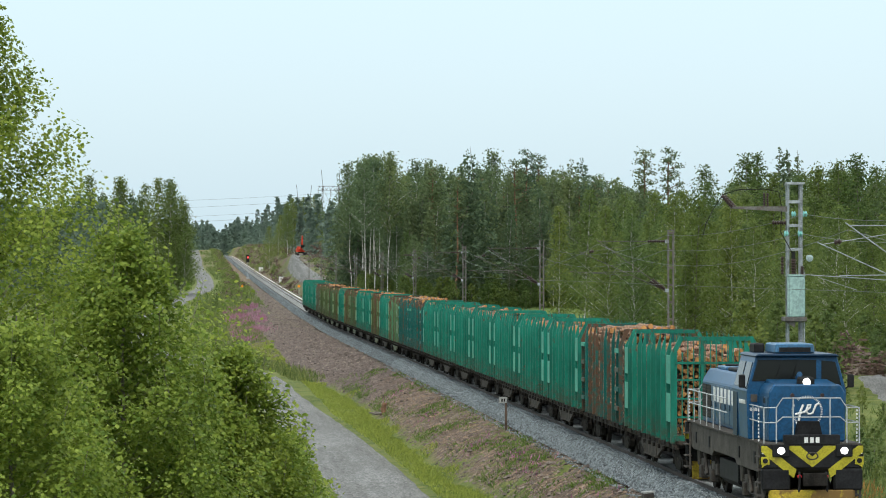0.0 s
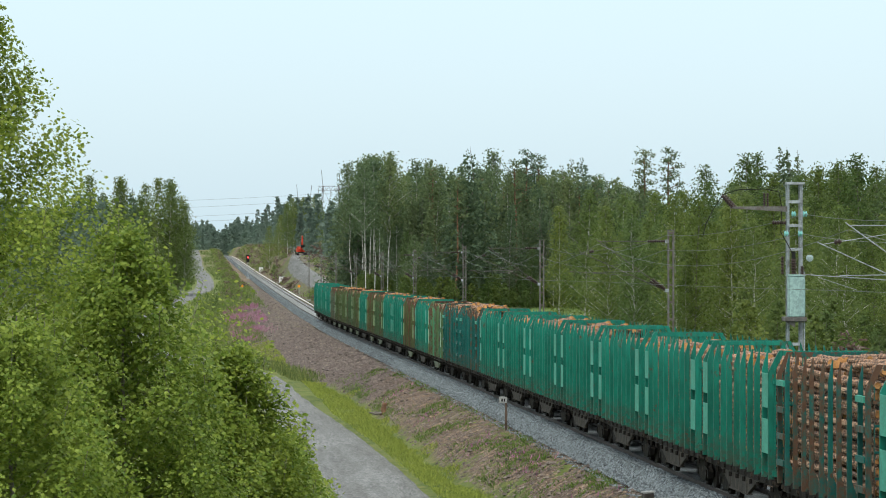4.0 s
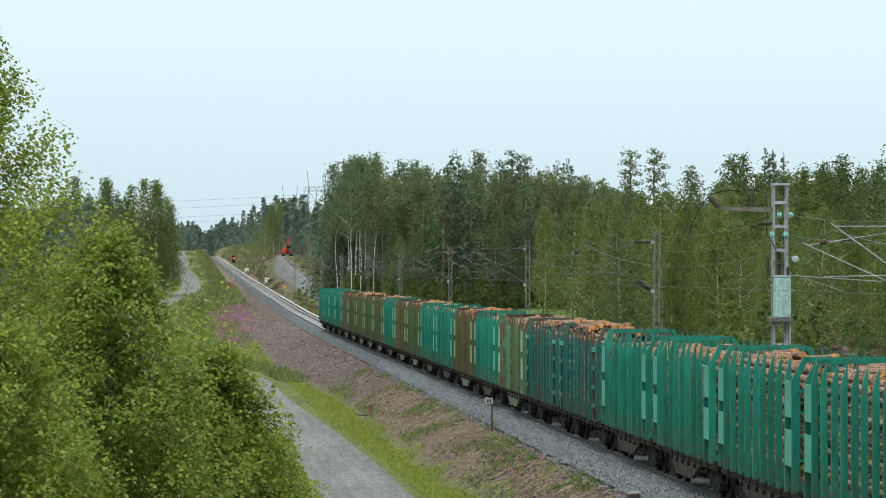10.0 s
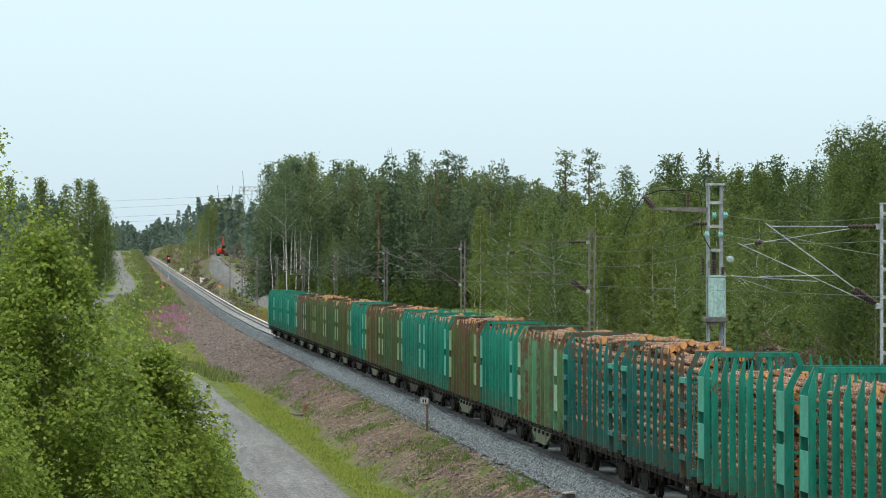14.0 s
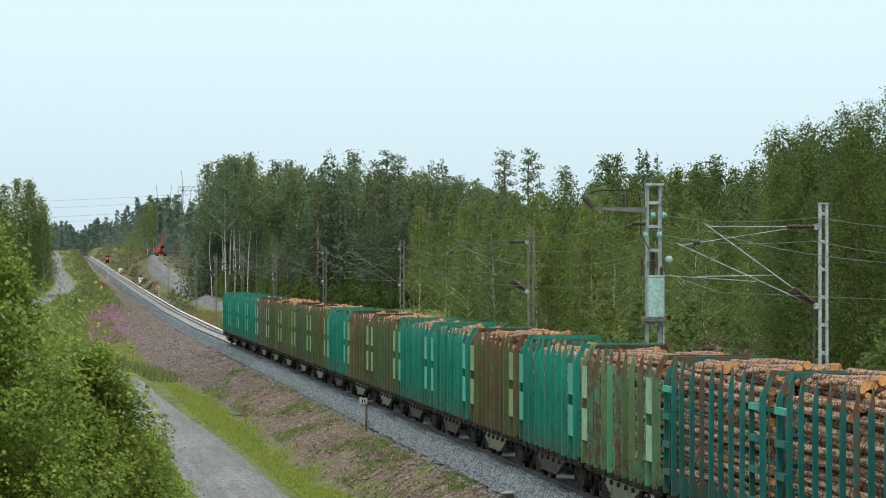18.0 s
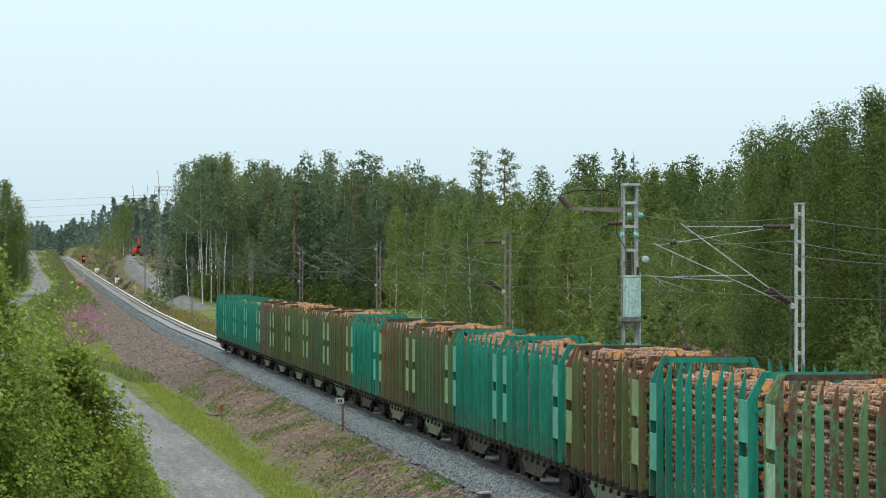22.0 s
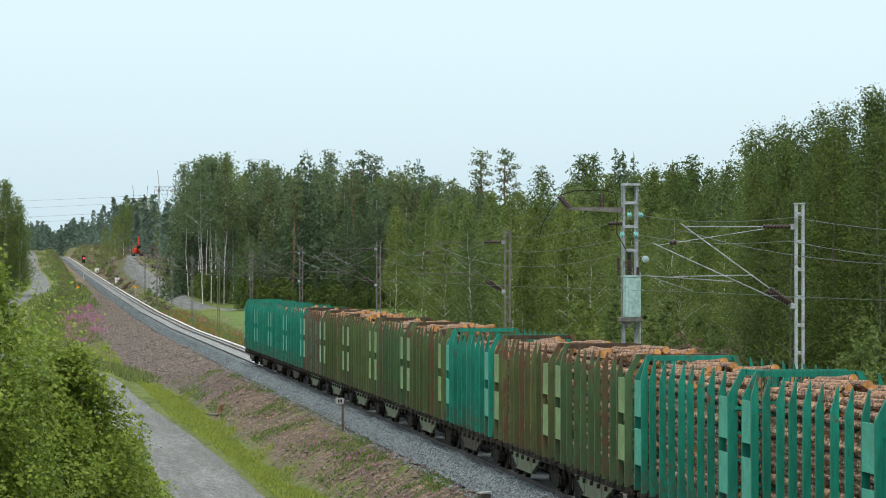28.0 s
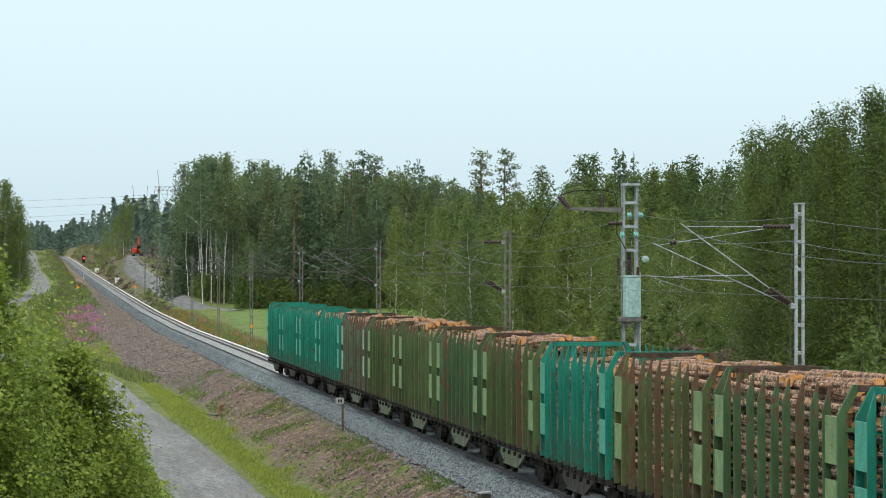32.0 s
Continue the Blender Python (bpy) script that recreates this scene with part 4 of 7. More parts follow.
def make_loco():
    loco = new("diesel_locomotive")
    blue, dark, grey, black = M["loco_blue"], M["loco_dark_blue"], M["loco_grey"], M["loco_black"]
    # frame and deck
    part("frame", Build().prism([(-7.75, 2.12), (7.75, 2.12), (7.75, 1.42), (6.9, 1.25), (2.6, 1.25), (2.2, 1.42), (-2.2, 1.42), (-2.6, 1.25), (-6.9, 1.25), (-7.75, 1.42)], "x", -1.40, 1.40), grey, loco, "grimy grey side frame", bevel=0.02)
    part("deck_plate", Build().box(-1.46, 1.46, -8.0, 8.0, 2.125, 2.17), grey, loco)
    part("fuel_tank", Build().prism([(-1.25, 1.24), (1.25, 1.24), (1.25, 0.62), (0.95, 0.40), (-0.95, 0.40), (-1.25, 0.62)], "y", -1.9, 1.9), black, loco, bevel=0.03)
    for s in (-1, 1):
        for y in (-6.1, -3.1, 3.1, 6.1):
            part("jack_pad", Build().box(s * 1.41 - 0.02, s * 1.41 + 0.02, y - 0.14, y + 0.14, 1.5, 1.85), black, loco)
    # ends
    for e in (-1, 1):
        y = e * 8.0
        ya, yb = sorted((y, y - e * 0.22))
        head = part("headstock", Build().prism([(-1.46, 2.12), (1.46, 2.12), (1.46, 1.45), (-1.46, 1.45)], "y", ya, yb), black, loco, "black end beam with yellow chevrons", bevel=0.015, at=Matrix.Diagonal((1.045, 1, 1, 1)))
        f0, f1 = sorted((y, y + e * 0.012))
        for s in (-1, 1):
            part("chevron", Build().prism([(0.0, 1.48), (s * 0.02, 1.48), (s * 0.78, 2.10), (s * 0.34, 2.10), (0.0, 1.78)], "y", f0, f1), M["loco_yellow"], head)
            part("chevron", Build().prism([(s * 0.52, 1.16), (s * 0.72, 1.30), (s * 1.45, 1.92), (s * 1.45, 2.10), (s * 1.30, 2.10), (s * 0.45, 1.40)], "y", f0, f1), M["loco_yellow"], head)
            part("corner_panel", Build().prism([(s * 1.20, 1.62), (s * 1.44, 1.45), (s * 1.44, 1.62)], "y", f0, f1), M["loco_yellow"], head)
            x0, x1 = sorted((s * 0.62, s * 1.44))
            part("buffer_cowl", Build().box(x0, x1, ya - 0.02, yb + 0.02, 0.78, 1.44), black, head, bevel=0.06)
            lamp = part("lamp_box", Build().box(s * 0.9 - 0.24, s * 0.9 + 0.24, y - 0.02 if e > 0 else y - 0.08, y + 0.08 if e > 0 else y + 0.02, 1.78, 2.14), black, head, bevel=0.02)
            part("headlamp", Build().tube((s * 0.9, y + e * 0.07, 1.96), (s * 0.9, y + e * 0.10, 1.96), 0.105, 18), M["lamp_on"] if e < 0 else M["loco_black"], lamp, "round white headlamp, lit" if e < 0 else "")
            part("jack_socket", Build().box(s * 1.34 - 0.12, s * 1.34 + 0.12, ya - 0.03, yb + 0.03, 1.55, 1.78), M["loco_yellow"], head)
            part("socket_hole", Build().tube((s * 1.34, y + e * 0.03, 1.66), (s * 1.34, y + e * 0.04, 1.66), 0.075, 12), black, head)
            hose = Build().path([(s * 0.38, y + e * 0.03, 1.32), (s * 0.38, y + e * 0.16, 1.18), (s * 0.40, y + e * 0.15, 0.8), (s * 0.42, y + e * 0.05, 0.62)], 0.035, 6)
            part("brake_hose", hose, M["dark"], head)
            part("hose_tap", Build().tube((s * 0.38, y + e * 0.02, 1.20), (s * 0.38, y + e * 0.14, 1.20), 0.06, 8), M["red"], head, "red brake tap")
            part("lifting_plate", Build().box(s * 1.36 - 0.07, s * 1.36 + 0.07, y + e * 0.004 - 0.004, y + e * 0.004 + 0.012, 1.86, 2.02), M["white"], head)
        part("number_panel", Build().box(-0.83, 0.83, min(y - e * 0.3, y + e * 0.02), max(y - e * 0.3, y + e * 0.02), 2.13, 2.42), black, loco, "black panel with three white bars", bevel=0.015)
        for i in range(3):
            part("digit_bar", Build().box(-0.24 + i * 0.17, -0.13 + i * 0.17, f0 + e * 0.02, f1 + e * 0.022, 2.19, 2.35), M["white"], loco)
        ring = Build()
        for i in range(24):
            a = 2 * math.pi * i / 24
            ring.tube((0.10 * math.cos(a) * 1.6, y + e * 0.01, 1.80 + 0.10 * math.sin(a)), (0.10 * math.cos(a + 0.27) * 1.6, y + e * 0.01, 1.80 + 0.10 * math.sin(a + 0.27)), 0.022, 5)
        part("uncoupling_ring", ring, M["loco_grey"], head)
        cpl = part("coupler", Build().box(-0.15, 0.15, min(y, y + e * 0.35), max(y, y + e * 0.35), 1.0, 1.26), M["chassis"], loco, "black cast automatic coupler", bevel=0.02)
        part("coupler_head", Build().prism([(-0.34, y + e * 0.30), (0.30, y + e * 0.30), (0.36, y + e * 0.46), (0.12, y + e * 0.50), (-0.02, y + e * 0.42), (-0.20, y + e * 0.58), (-0.36, y + e * 0.52)], "z", 0.94, 1.32), M["chassis"], cpl, bevel=0.02)
        part("plough", Build().prism([(-1.30, y - e * 0.10), (1.30, y - e * 0.10), (1.22, y + e * 0.02), (0.0, y + e * 0.22), (-1.22, y + e * 0.02)], "z", 0.16, 0.80), M["dusty_yellow"], loco, "dusty yellow rail plough", bevel=0.02)
    # hoods
    hood = part("front_hood", Build().prism([(-1.14, 2.17), (1.14, 2.17), (1.14, 3.66), (1.0, 3.88), (-1.0, 3.88), (-1.14, 3.66)], "y", -7.15, -5.3), blue, loco, "glossy blue short hood", bevel=0.05)
    part("hood_top", Build().prism([(-7.10, 3.86), (-5.3, 3.98), (-5.3, 3.8), (-7.10, 3.8)], "x", -0.94, 0.94), blue, hood, bevel=0.03)
    for s in (-1, 1):
        for i in range(2):
            y0 = -7.0 + i * 0.85
            x0, x1 = sorted((s * 1.14, s * 1.162))
            d = part("hood_door", Build().box(x0, x1, y0, y0 + 0.78, 2.3, 3.5), blue, hood, bevel=0.01)
            part("door_handle", Build().box(x0 - 0.015, x1 + 0.015, y0 + 0.64, y0 + 0.70, 2.8, 2.95), black, d)
        part("hood_vent", Build().box(min(s * 1.15, s * 1.17), max(s * 1.15, s * 1.17), -6.6, -6.25, 3.3, 3.45), black, hood)
        part("marker_lamp", Build().tube((s * 0.45, -7.15, 3.56), (s * 0.45, -7.19, 3.56), 0.06, 10), M["brown_insulator"], hood)
    lamp = part("top_lamp_box", Build().box(-0.25, 0.25, -7.05, -6.7, 3.80, 4.10), black, hood, bevel=0.06)
    part("headlamp", Build().tube((0, -7.05, 3.95), (0, -7.09, 3.95), 0.11, 18), M["lamp_on"], lamp, "round white top headlamp, lit")
    part("air_horn", Build().tube((-0.15, -6.2, 4.05), (-0.15, -6.7, 4.16), 0.05, 8, 0.09), blue, hood)
    for z0, z1, w0, w1 in ((2.17, 2.55, 0.42, 0.36), (2.55, 2.80, 0.36, 0.30)):
        part("front_step_box", Build().prism([(-w0, z0), (w0, z0), (w1, z1), (-w1, z1)], "y", -7.5, -7.16), black, loco)
    # plain white emblem on the hood front: a ring of ticks and a swoosh
    for i in range(56):
        if 20 < i < 24:
            continue
        a = 2 * math.pi * i / 56
        r0, r1 = 0.41, 0.47
        part("emblem_tick", Build().prism([(r0 * math.cos(a) - 0.009 * math.sin(a), 3.08 + r0 * math.sin(a) + 0.009 * math.cos(a)), (r1 * math.cos(a) - 0.009 * math.sin(a), 3.08 + r1 * math.sin(a) + 0.009 * math.cos(a)), (r1 * math.cos(a) + 0.009 * math.sin(a), 3.08 + r1 * math.sin(a) - 0.009 * math.cos(a)), (r0 * math.cos(a) + 0.009 * math.sin(a), 3.08 + r0 * math.sin(a) - 0.009 * math.cos(a))], "y", -7.163, -7.150), M["white"], hood)
    sw = [(-0.42, 2.98), (-0.10, 3.06), (0.10, 3.22), (0.12, 3.30), (0.02, 3.30), (-0.04, 3.10), (0.04, 2.98), (0.18, 3.02), (0.26, 3.20), (0.30, 3.30), (0.42, 3.36)]
    part("emblem_swoosh", Build().path([(x * 0.86, -7.165, 3.08 + (z - 3.08) * 0.86) for x, z in sw], 0.034, 6), M["white"], hood, "white swoosh emblem")
    part("emblem_swoosh", Build().path([(x, -7.165, z) for x, z in [(-0.34, 2.72), (-0.26, 2.78), (-0.20, 3.10), (-0.12, 3.28)]], 0.036, 6), M["white"], hood)
    # cab
    prof = [(-1.48, 2.17), (1.48, 2.17), (1.52, 3.62), (1.24, 4.66), (-1.24, 4.66), (-1.52, 3.62)]
    cab = part("cab", Build().prism(prof, "y", -3.7, -0.9), blue, loco, "blue cab with sloping upper sides", bevel=0.03, at=pose(0, -1.6, 0))
    part("roof", Build().prism([(-1.30, 4.655), (1.30, 4.655), (1.20, 4.74), (-1.20, 4.74)], "y", -3.85, -0.8), M["loco_dark_blue"], cab, bevel=0.03)
    unit = part("roof_unit", Build().prism([(-0.62, 4.75), (0.62, 4.75), (0.58, 5.04), (-0.58, 5.04)], "y", -3.4, -1.5), M["loco_roof"], cab, "pale blue air unit on the roof", bevel=0.04)
    part("unit_grille", Build().box(-0.48, 0.48, -3.43, -3.40, 4.79, 4.93), black, unit)
    part("exhaust_box", Build().box(-1.0, -0.68, -1.9, -1.0, 4.72, 5.02), black, cab, bevel=0.04)
    part("windscreen", Build().prism([(-1.36, 3.92), (0.60, 3.92), (0.60, 4.56), (-1.18, 4.56)], "y", -3.722, -3.700), M["glass"], cab, "dark windscreen", bevel=0.006)
    part("windscreen", Build().prism([(0.76, 3.90), (1.38, 3.76), (1.18, 4.50), (0.76, 4.54)], "y", -3.722, -3.700), M["glass"], cab, bevel=0.006)
    for s in (-1, 1):
        part("wiper", Build().tube((s * 0.25 - 0.4, -3.74, 4.0), (s * 0.25 - 0.25, -3.74, 4.4), 0.012, 5), black, cab)
        for y0, y1 in ((-3.55, -2.45), (-2.3, -1.15)):
            v = []
            for off in (0.004, 0.022):
                for yy, z in ((y0, 3.74), (y1, 3.74), (y1, 4.48), (y0 + 0.1, 4.48)):
                    x = 1.52 - (z - 3.62) * 0.28 / 1.04 + off
                    v.append((s * x, yy, z))
            part("side_window", Build().add(v, [(0, 1, 2, 3), (7, 6, 5, 4), (0, 4, 5, 1), (1, 5, 6, 2), (2, 6, 7, 3), (3, 7, 4, 0)]), M["glass"], cab)
        part("cab_door", Build().box(min(s * 1.50, s * 1.535), max(s * 1.50, s * 1.535), -1.9, -1.1, 2.2, 3.55), dark, cab, bevel=0.01)
        mir = part("mirror", Build().box(s * 1.66 - 0.10, s * 1.66 + 0.10, -3.72, -3.64, 3.72, 4.12), black, cab, "black rear-view mirror", bevel=0.03)
        part("mirror_arm", Build().tube((s * 1.46, -3.6, 3.66), (s * 1.66, -3.68, 3.8), 0.02, 5), black, mir)
        for i in range(6):
            part("maker_bar", Build().box(min(s * 1.52, s * 1.535), max(s * 1.52, s * 1.535), -3.45 + i * 0.2, -3.32 + i * 0.2, 3.22, 3.34), M["white"], cab)
    part("lamp_plate", Build().box(-1.40, -1.20, -3.73, -3.70, 3.30, 3.52), grey, cab)
    for i in range(6):
        part("maker_bar", Build().box(-1.42 + i * 0.08, -1.36 + i * 0.08, -3.715, -3.70, 3.02, 3.12), M["white"], cab)
    # long hood
    rear = part("long_hood", Build().prism([(-1.02, 2.17), (1.02, 2.17), (1.02, 3.55), (0.78, 3.95), (-0.78, 3.95), (-1.02, 3.55)], "y", -2.5, 7.3), blue, loco, "glossy blue long hood with doors and vents", bevel=0.04)
    for s in (-1, 1):
        x0, x1 = sorted((s * 1.02, s * 1.042))
        for i in range(-1, 8):
            y0 = -0.75 + i * 1.0
            if i in (6, 7):
                g = part("radiator_grille", Build().box(x0, x1, y0, y0 + 0.92, 2.35, 3.45), black, rear, "black radiator louvres")
                for k in range(10):
                    part("louvre", Build().box(x0 - 0.012, x1 + 0.012, y0 + 0.03, y0 + 0.89, 2.40 + k * 0.105, 2.44 + k * 0.105), M["loco_grey"], g)
            else:
                d = part("hood_door", Build().box(x0, x1, y0, y0 + 0.94, 2.3, 3.48), blue, rear, bevel=0.01)
                part("door_handle", Build().box(x0 - 0.015, x1 + 0.015, y0 + 0.78, y0 + 0.84, 2.75, 2.92), black, d)
        for i in range(6):
            part("lettering_bar", Build().box(x0 + s * 0.012, x1 + s * 0.016, 0.3 + i * 0.78, 0.72 + i * 0.78, 2.95, 3.42), M["white"], rear)
    for i in range(3):
        part("roof_hatch", Build().box(-0.6, 0.6, 0.2 + i * 2.3, 2.1 + i * 2.3, 3.95, 4.06), M["loco_roof"] if i != 1 else black, rear, bevel=0.03)
    fan = Build().tube((0, 5.9, 4.06), (0, 5.9, 4.12), 0.45, 20)
    part("fan_cowl", fan, black, rear)
    # handrails
    rail = M["steel_rail"]
    for e in (-1, 1):
        y = e * 7.9
        for z0, z1 in ((3.50, 3.22), (2.94, 2.78)):
            part("handrail", Build().path([(-1.42, y, z1), (-1.05, y, z1), (-0.86, y, z0), (0.86, y, z0), (1.05, y, z1), (1.42, y, z1)], 0.017, 6), rail, loco)
        for x in (-1.42, -1.05, -0.55, 0.55, 1.05, 1.42):
            part("rail_post", Build().tube((x, y, 2.17), (x, y, 3.22 if abs(x) > 0.9 else 3.50), 0.02, 6), rail, loco)
        for s in (-1, 1):
            lad = part("step_ladder", Build().box(s * 1.45 - 0.03, s * 1.45 + 0.03, e * 7.55 - 0.33, e * 7.55 - 0.28, 0.55, 2.1).box(s * 1.45 - 0.03, s * 1.45 + 0.03, e * 7.55 + 0.28, e * 7.55 + 0.33, 0.55, 2.1), grey, loco)
            for k in range(4):
                part("step", Build().box(s * 1.45 - 0.14, s * 1.45 + 0.06, e * 7.55 - 0.3, e * 7.55 + 0.3, 0.6 + k * 0.38, 0.64 + k * 0.38), M["loco_grey"], lad)
            for k in range(9):
                part("grab_stripe", Build().tube((s * 1.47, e * 7.25, 2.2 + k * 0.11), (s * 1.47, e * 7.25, 2.26 + k * 0.11), 0.024, 6), M["white"], loco)
    for s in (-1, 1):
        for ya, yb in ((-0.7, 7.9), (-7.9, -3.9)):
            for z in (2.78, 3.22):
                part("handrail", Build().tube((s * 1.42, ya, z), (s * 1.42, yb, z), 0.02, 6), rail, loco)
            n = int((yb - ya) / 1.4)
            for k in range(1, n):
                yy = ya + (yb - ya) * k / n
                part("rail_post", Build().tube((s * 1.42, yy, 2.17), (s * 1.42, yy, 3.22), 0.018, 6), rail, loco)
    # bogies
    for yb in (-4.6, 4.6):
        bog = part("bogie", Build().box(-0.9, 0.9, yb - 0.35, yb + 0.35, 0.5, 1.1), M["chassis"], loco, "grimy grey-black bogie")
        for s in (-1, 1):
            x = s * 1.15
            part("side_frame", Build().prism([(yb - 1.95, 0.62), (yb - 1.95, 0.95), (yb - 0.8, 1.02), (yb - 0.5, 0.82), (yb + 0.5, 0.82), (yb + 0.8, 1.02), (yb + 1.95, 0.95), (yb + 1.95, 0.62), (yb + 0.5, 0.45), (yb - 0.5, 0.45)], "x", x - 0.08, x + 0.08), grey, bog, bevel=0.02)
            for dy in (-1.2, 1.2):
                part("axle_box", Build().box(x + s * 0.04 - 0.14, x + s * 0.04 + 0.14, yb + dy - 0.2, yb + dy + 0.2, 0.34, 0.76), M["chassis_grey"], bog, bevel=0.03)
                for q in (-0.38, 0.38):
                    part("spring", Build().tube((x, yb + dy + q, 0.58), (x, yb + dy + q, 1.2), 0.10, 10), M["wheel"], bog)
            part("damper", Build().tube((x + s * 0.14, yb - 0.3, 0.55), (x + s * 0.16, yb + 0.25, 1.3), 0.06, 8), M["chassis_grey"], bog)
            part("sand_pipe", Build().path([(x + s * 0.05, yb - 1.9, 1.1), (x, yb - 1.95, 0.6), (x - s * 0.2, yb - 1.75, 0.15)], 0.03, 5), M["chassis_grey"], bog)
            part("sand_box", Build().prism([(yb + 1.55, 1.25), (yb + 2.25, 1.25), (yb + 2.15, 0.72), (yb + 1.75, 0.72)], "x", x - 0.12, x + 0.2), M["chassis_grey"], bog, bevel=0.03)
        for dy in (-1.2, 1.2):
            w = Build()
            for s in (-1, 1):
                w.tube((s * 0.70, 0, 0), (s * 0.84, 0, 0), 0.55, 24)
                w.tube((s * 0.67, 0, 0), (s * 0.70, 0, 0), 0.58, 24)
                for k in range(6):
                    a = k * math.pi / 3
                    w.box(s * 0.85 - 0.02, s * 0.85 + 0.02, 0.3 * math.cos(a) - 0.05, 0.3 * math.cos(a) + 0.05, 0.3 * math.sin(a) - 0.05, 0.3 * math.sin(a) + 0.05)
            w.tube((-0.7, 0, 0), (0.7, 0, 0), 0.1, 8)
            WHEELS.append((part("wheelset", w, M["wheel"], loco, at=pose(0, yb + dy, 0.55)), yb + dy, 0.55))
    return tagged(loco, "blue diesel locomotive with yellow chevrons and lit headlamps", "locomotive")


WHEELS = []


def make_train():
    front = TRAIN_FRONT
    loco = make_loco()
    MOVING.append((loco, front + 8.1))
    first = {}
    stacks = [make_logs(s, h) for s, h in ((11, 4.30), (12, 4.42), (13, 4.55), (14, 4.78), (15, 4.66))]
    used = [False] * 5
    for i, code in enumerate(CONSIST):
        y = (wagon_start(i) + wagon_start(i + 1)) / 2
        if code in first:
            wag = copy_thing(first[code], pose(TRACK_X, y, 0))
        else:
            wag = first[code] = make_wagon(code, 100 + i)
        MOVING.append((wag, y))
        for k, dy in ((0, -3.18), (1, 3.18)):
            j = (i * 2 + k * 3 + i // 3) % 3 if code == "T" else 2 + (i + k) % 3
            if used[j]:
                st = copy_thing(stacks[j], pose(TRACK_X, y + dy, 0))
            else:
                st, used[j] = stacks[j], True
            MOVING.append((st, y + dy))


make_train()


# ---- trees ----
def quads(name, centres, sizes, rng, mat, droop=0.0, shape=1.6, up=0.0, corners=3, axis=None):
    """Many small leaves or leaf clumps, each bent or flat at its own tilt; up turns their faces to the sky, an axis away from the stem."""
    n = len(centres)
    c = np.asarray(centres)
    s = np.asarray(sizes)[:, None]
    nrm = rng.normal(size=(n, 3))
    nrm /= np.linalg.norm(nrm, axis=1)[:, None]
    nrm[:, 2] = np.abs(nrm[:, 2]) + up
    if axis is not None:
        out = c - np.array([axis[0], axis[1], 0.0]) * (c[:, 2:3] / axis[2])
        out[:, 2] = 0.0
        nrm += out / (np.linalg.norm(out, axis=1)[:, None] + 0.3) * axis[3]
    nrm /= np.linalg.norm(nrm, axis=1)[:, None]
    u = rng.normal(size=(n, 3))
    u[:, 2] -= droop
    u -= nrm * (u * nrm).sum(1)[:, None]
    u /= np.linalg.norm(u, axis=1)[:, None]
    w = np.cross(nrm, u)
    v = np.empty((n, corners, 3))
    if corners == 4:
        v[:, 0] = c - u * s * shape / 2
        v[:, 1] = c - w * s / 2 + nrm * s * 0.14
        v[:, 2] = c + u * s * shape / 2
        v[:, 3] = c + w * s / 2 + nrm * s * 0.14
    else:
        v[:, 0] = c - u * s * shape * 0.4 - w * s * 0.55
        v[:, 1] = c - u * s * shape * 0.4 + w * s * 0.55
        v[:, 2] = c + u * s * shape * 0.6
    me = bpy.data.meshes.new(name)
    me.vertices.add(corners * n)
    me.vertices.foreach_set("co", v.reshape(-1))
    me.loops.add(corners * n)
    me.loops.foreach_set("vertex_index", np.arange(corners * n, dtype=np.int32))
    me.polygons.add(n)
    me.polygons.foreach_set("loop_start", np.arange(0, corners * n, corners, dtype=np.int32))
    me.materials.append(mat)
    me.update(calc_edges=True)
    return me


def limb_build(b, p, q, r0, r1, rng, bends=3, n=6, wob=0.025):
    pts = [Vector(p).lerp(Vector(q), i / bends) for i in range(bends + 1)]
    size = (Vector(q) - Vector(p)).length
    for i in range(1, bends):
        pts[i] += Vector(rng.normal(size=3)) * size * wob
    for i in range(bends):
        b.tube(pts[i], pts[i + 1], r0 + (r1 - r0) * i / bends, n, r0 + (r1 - r0) * (i + 1) / bends, caps=False)


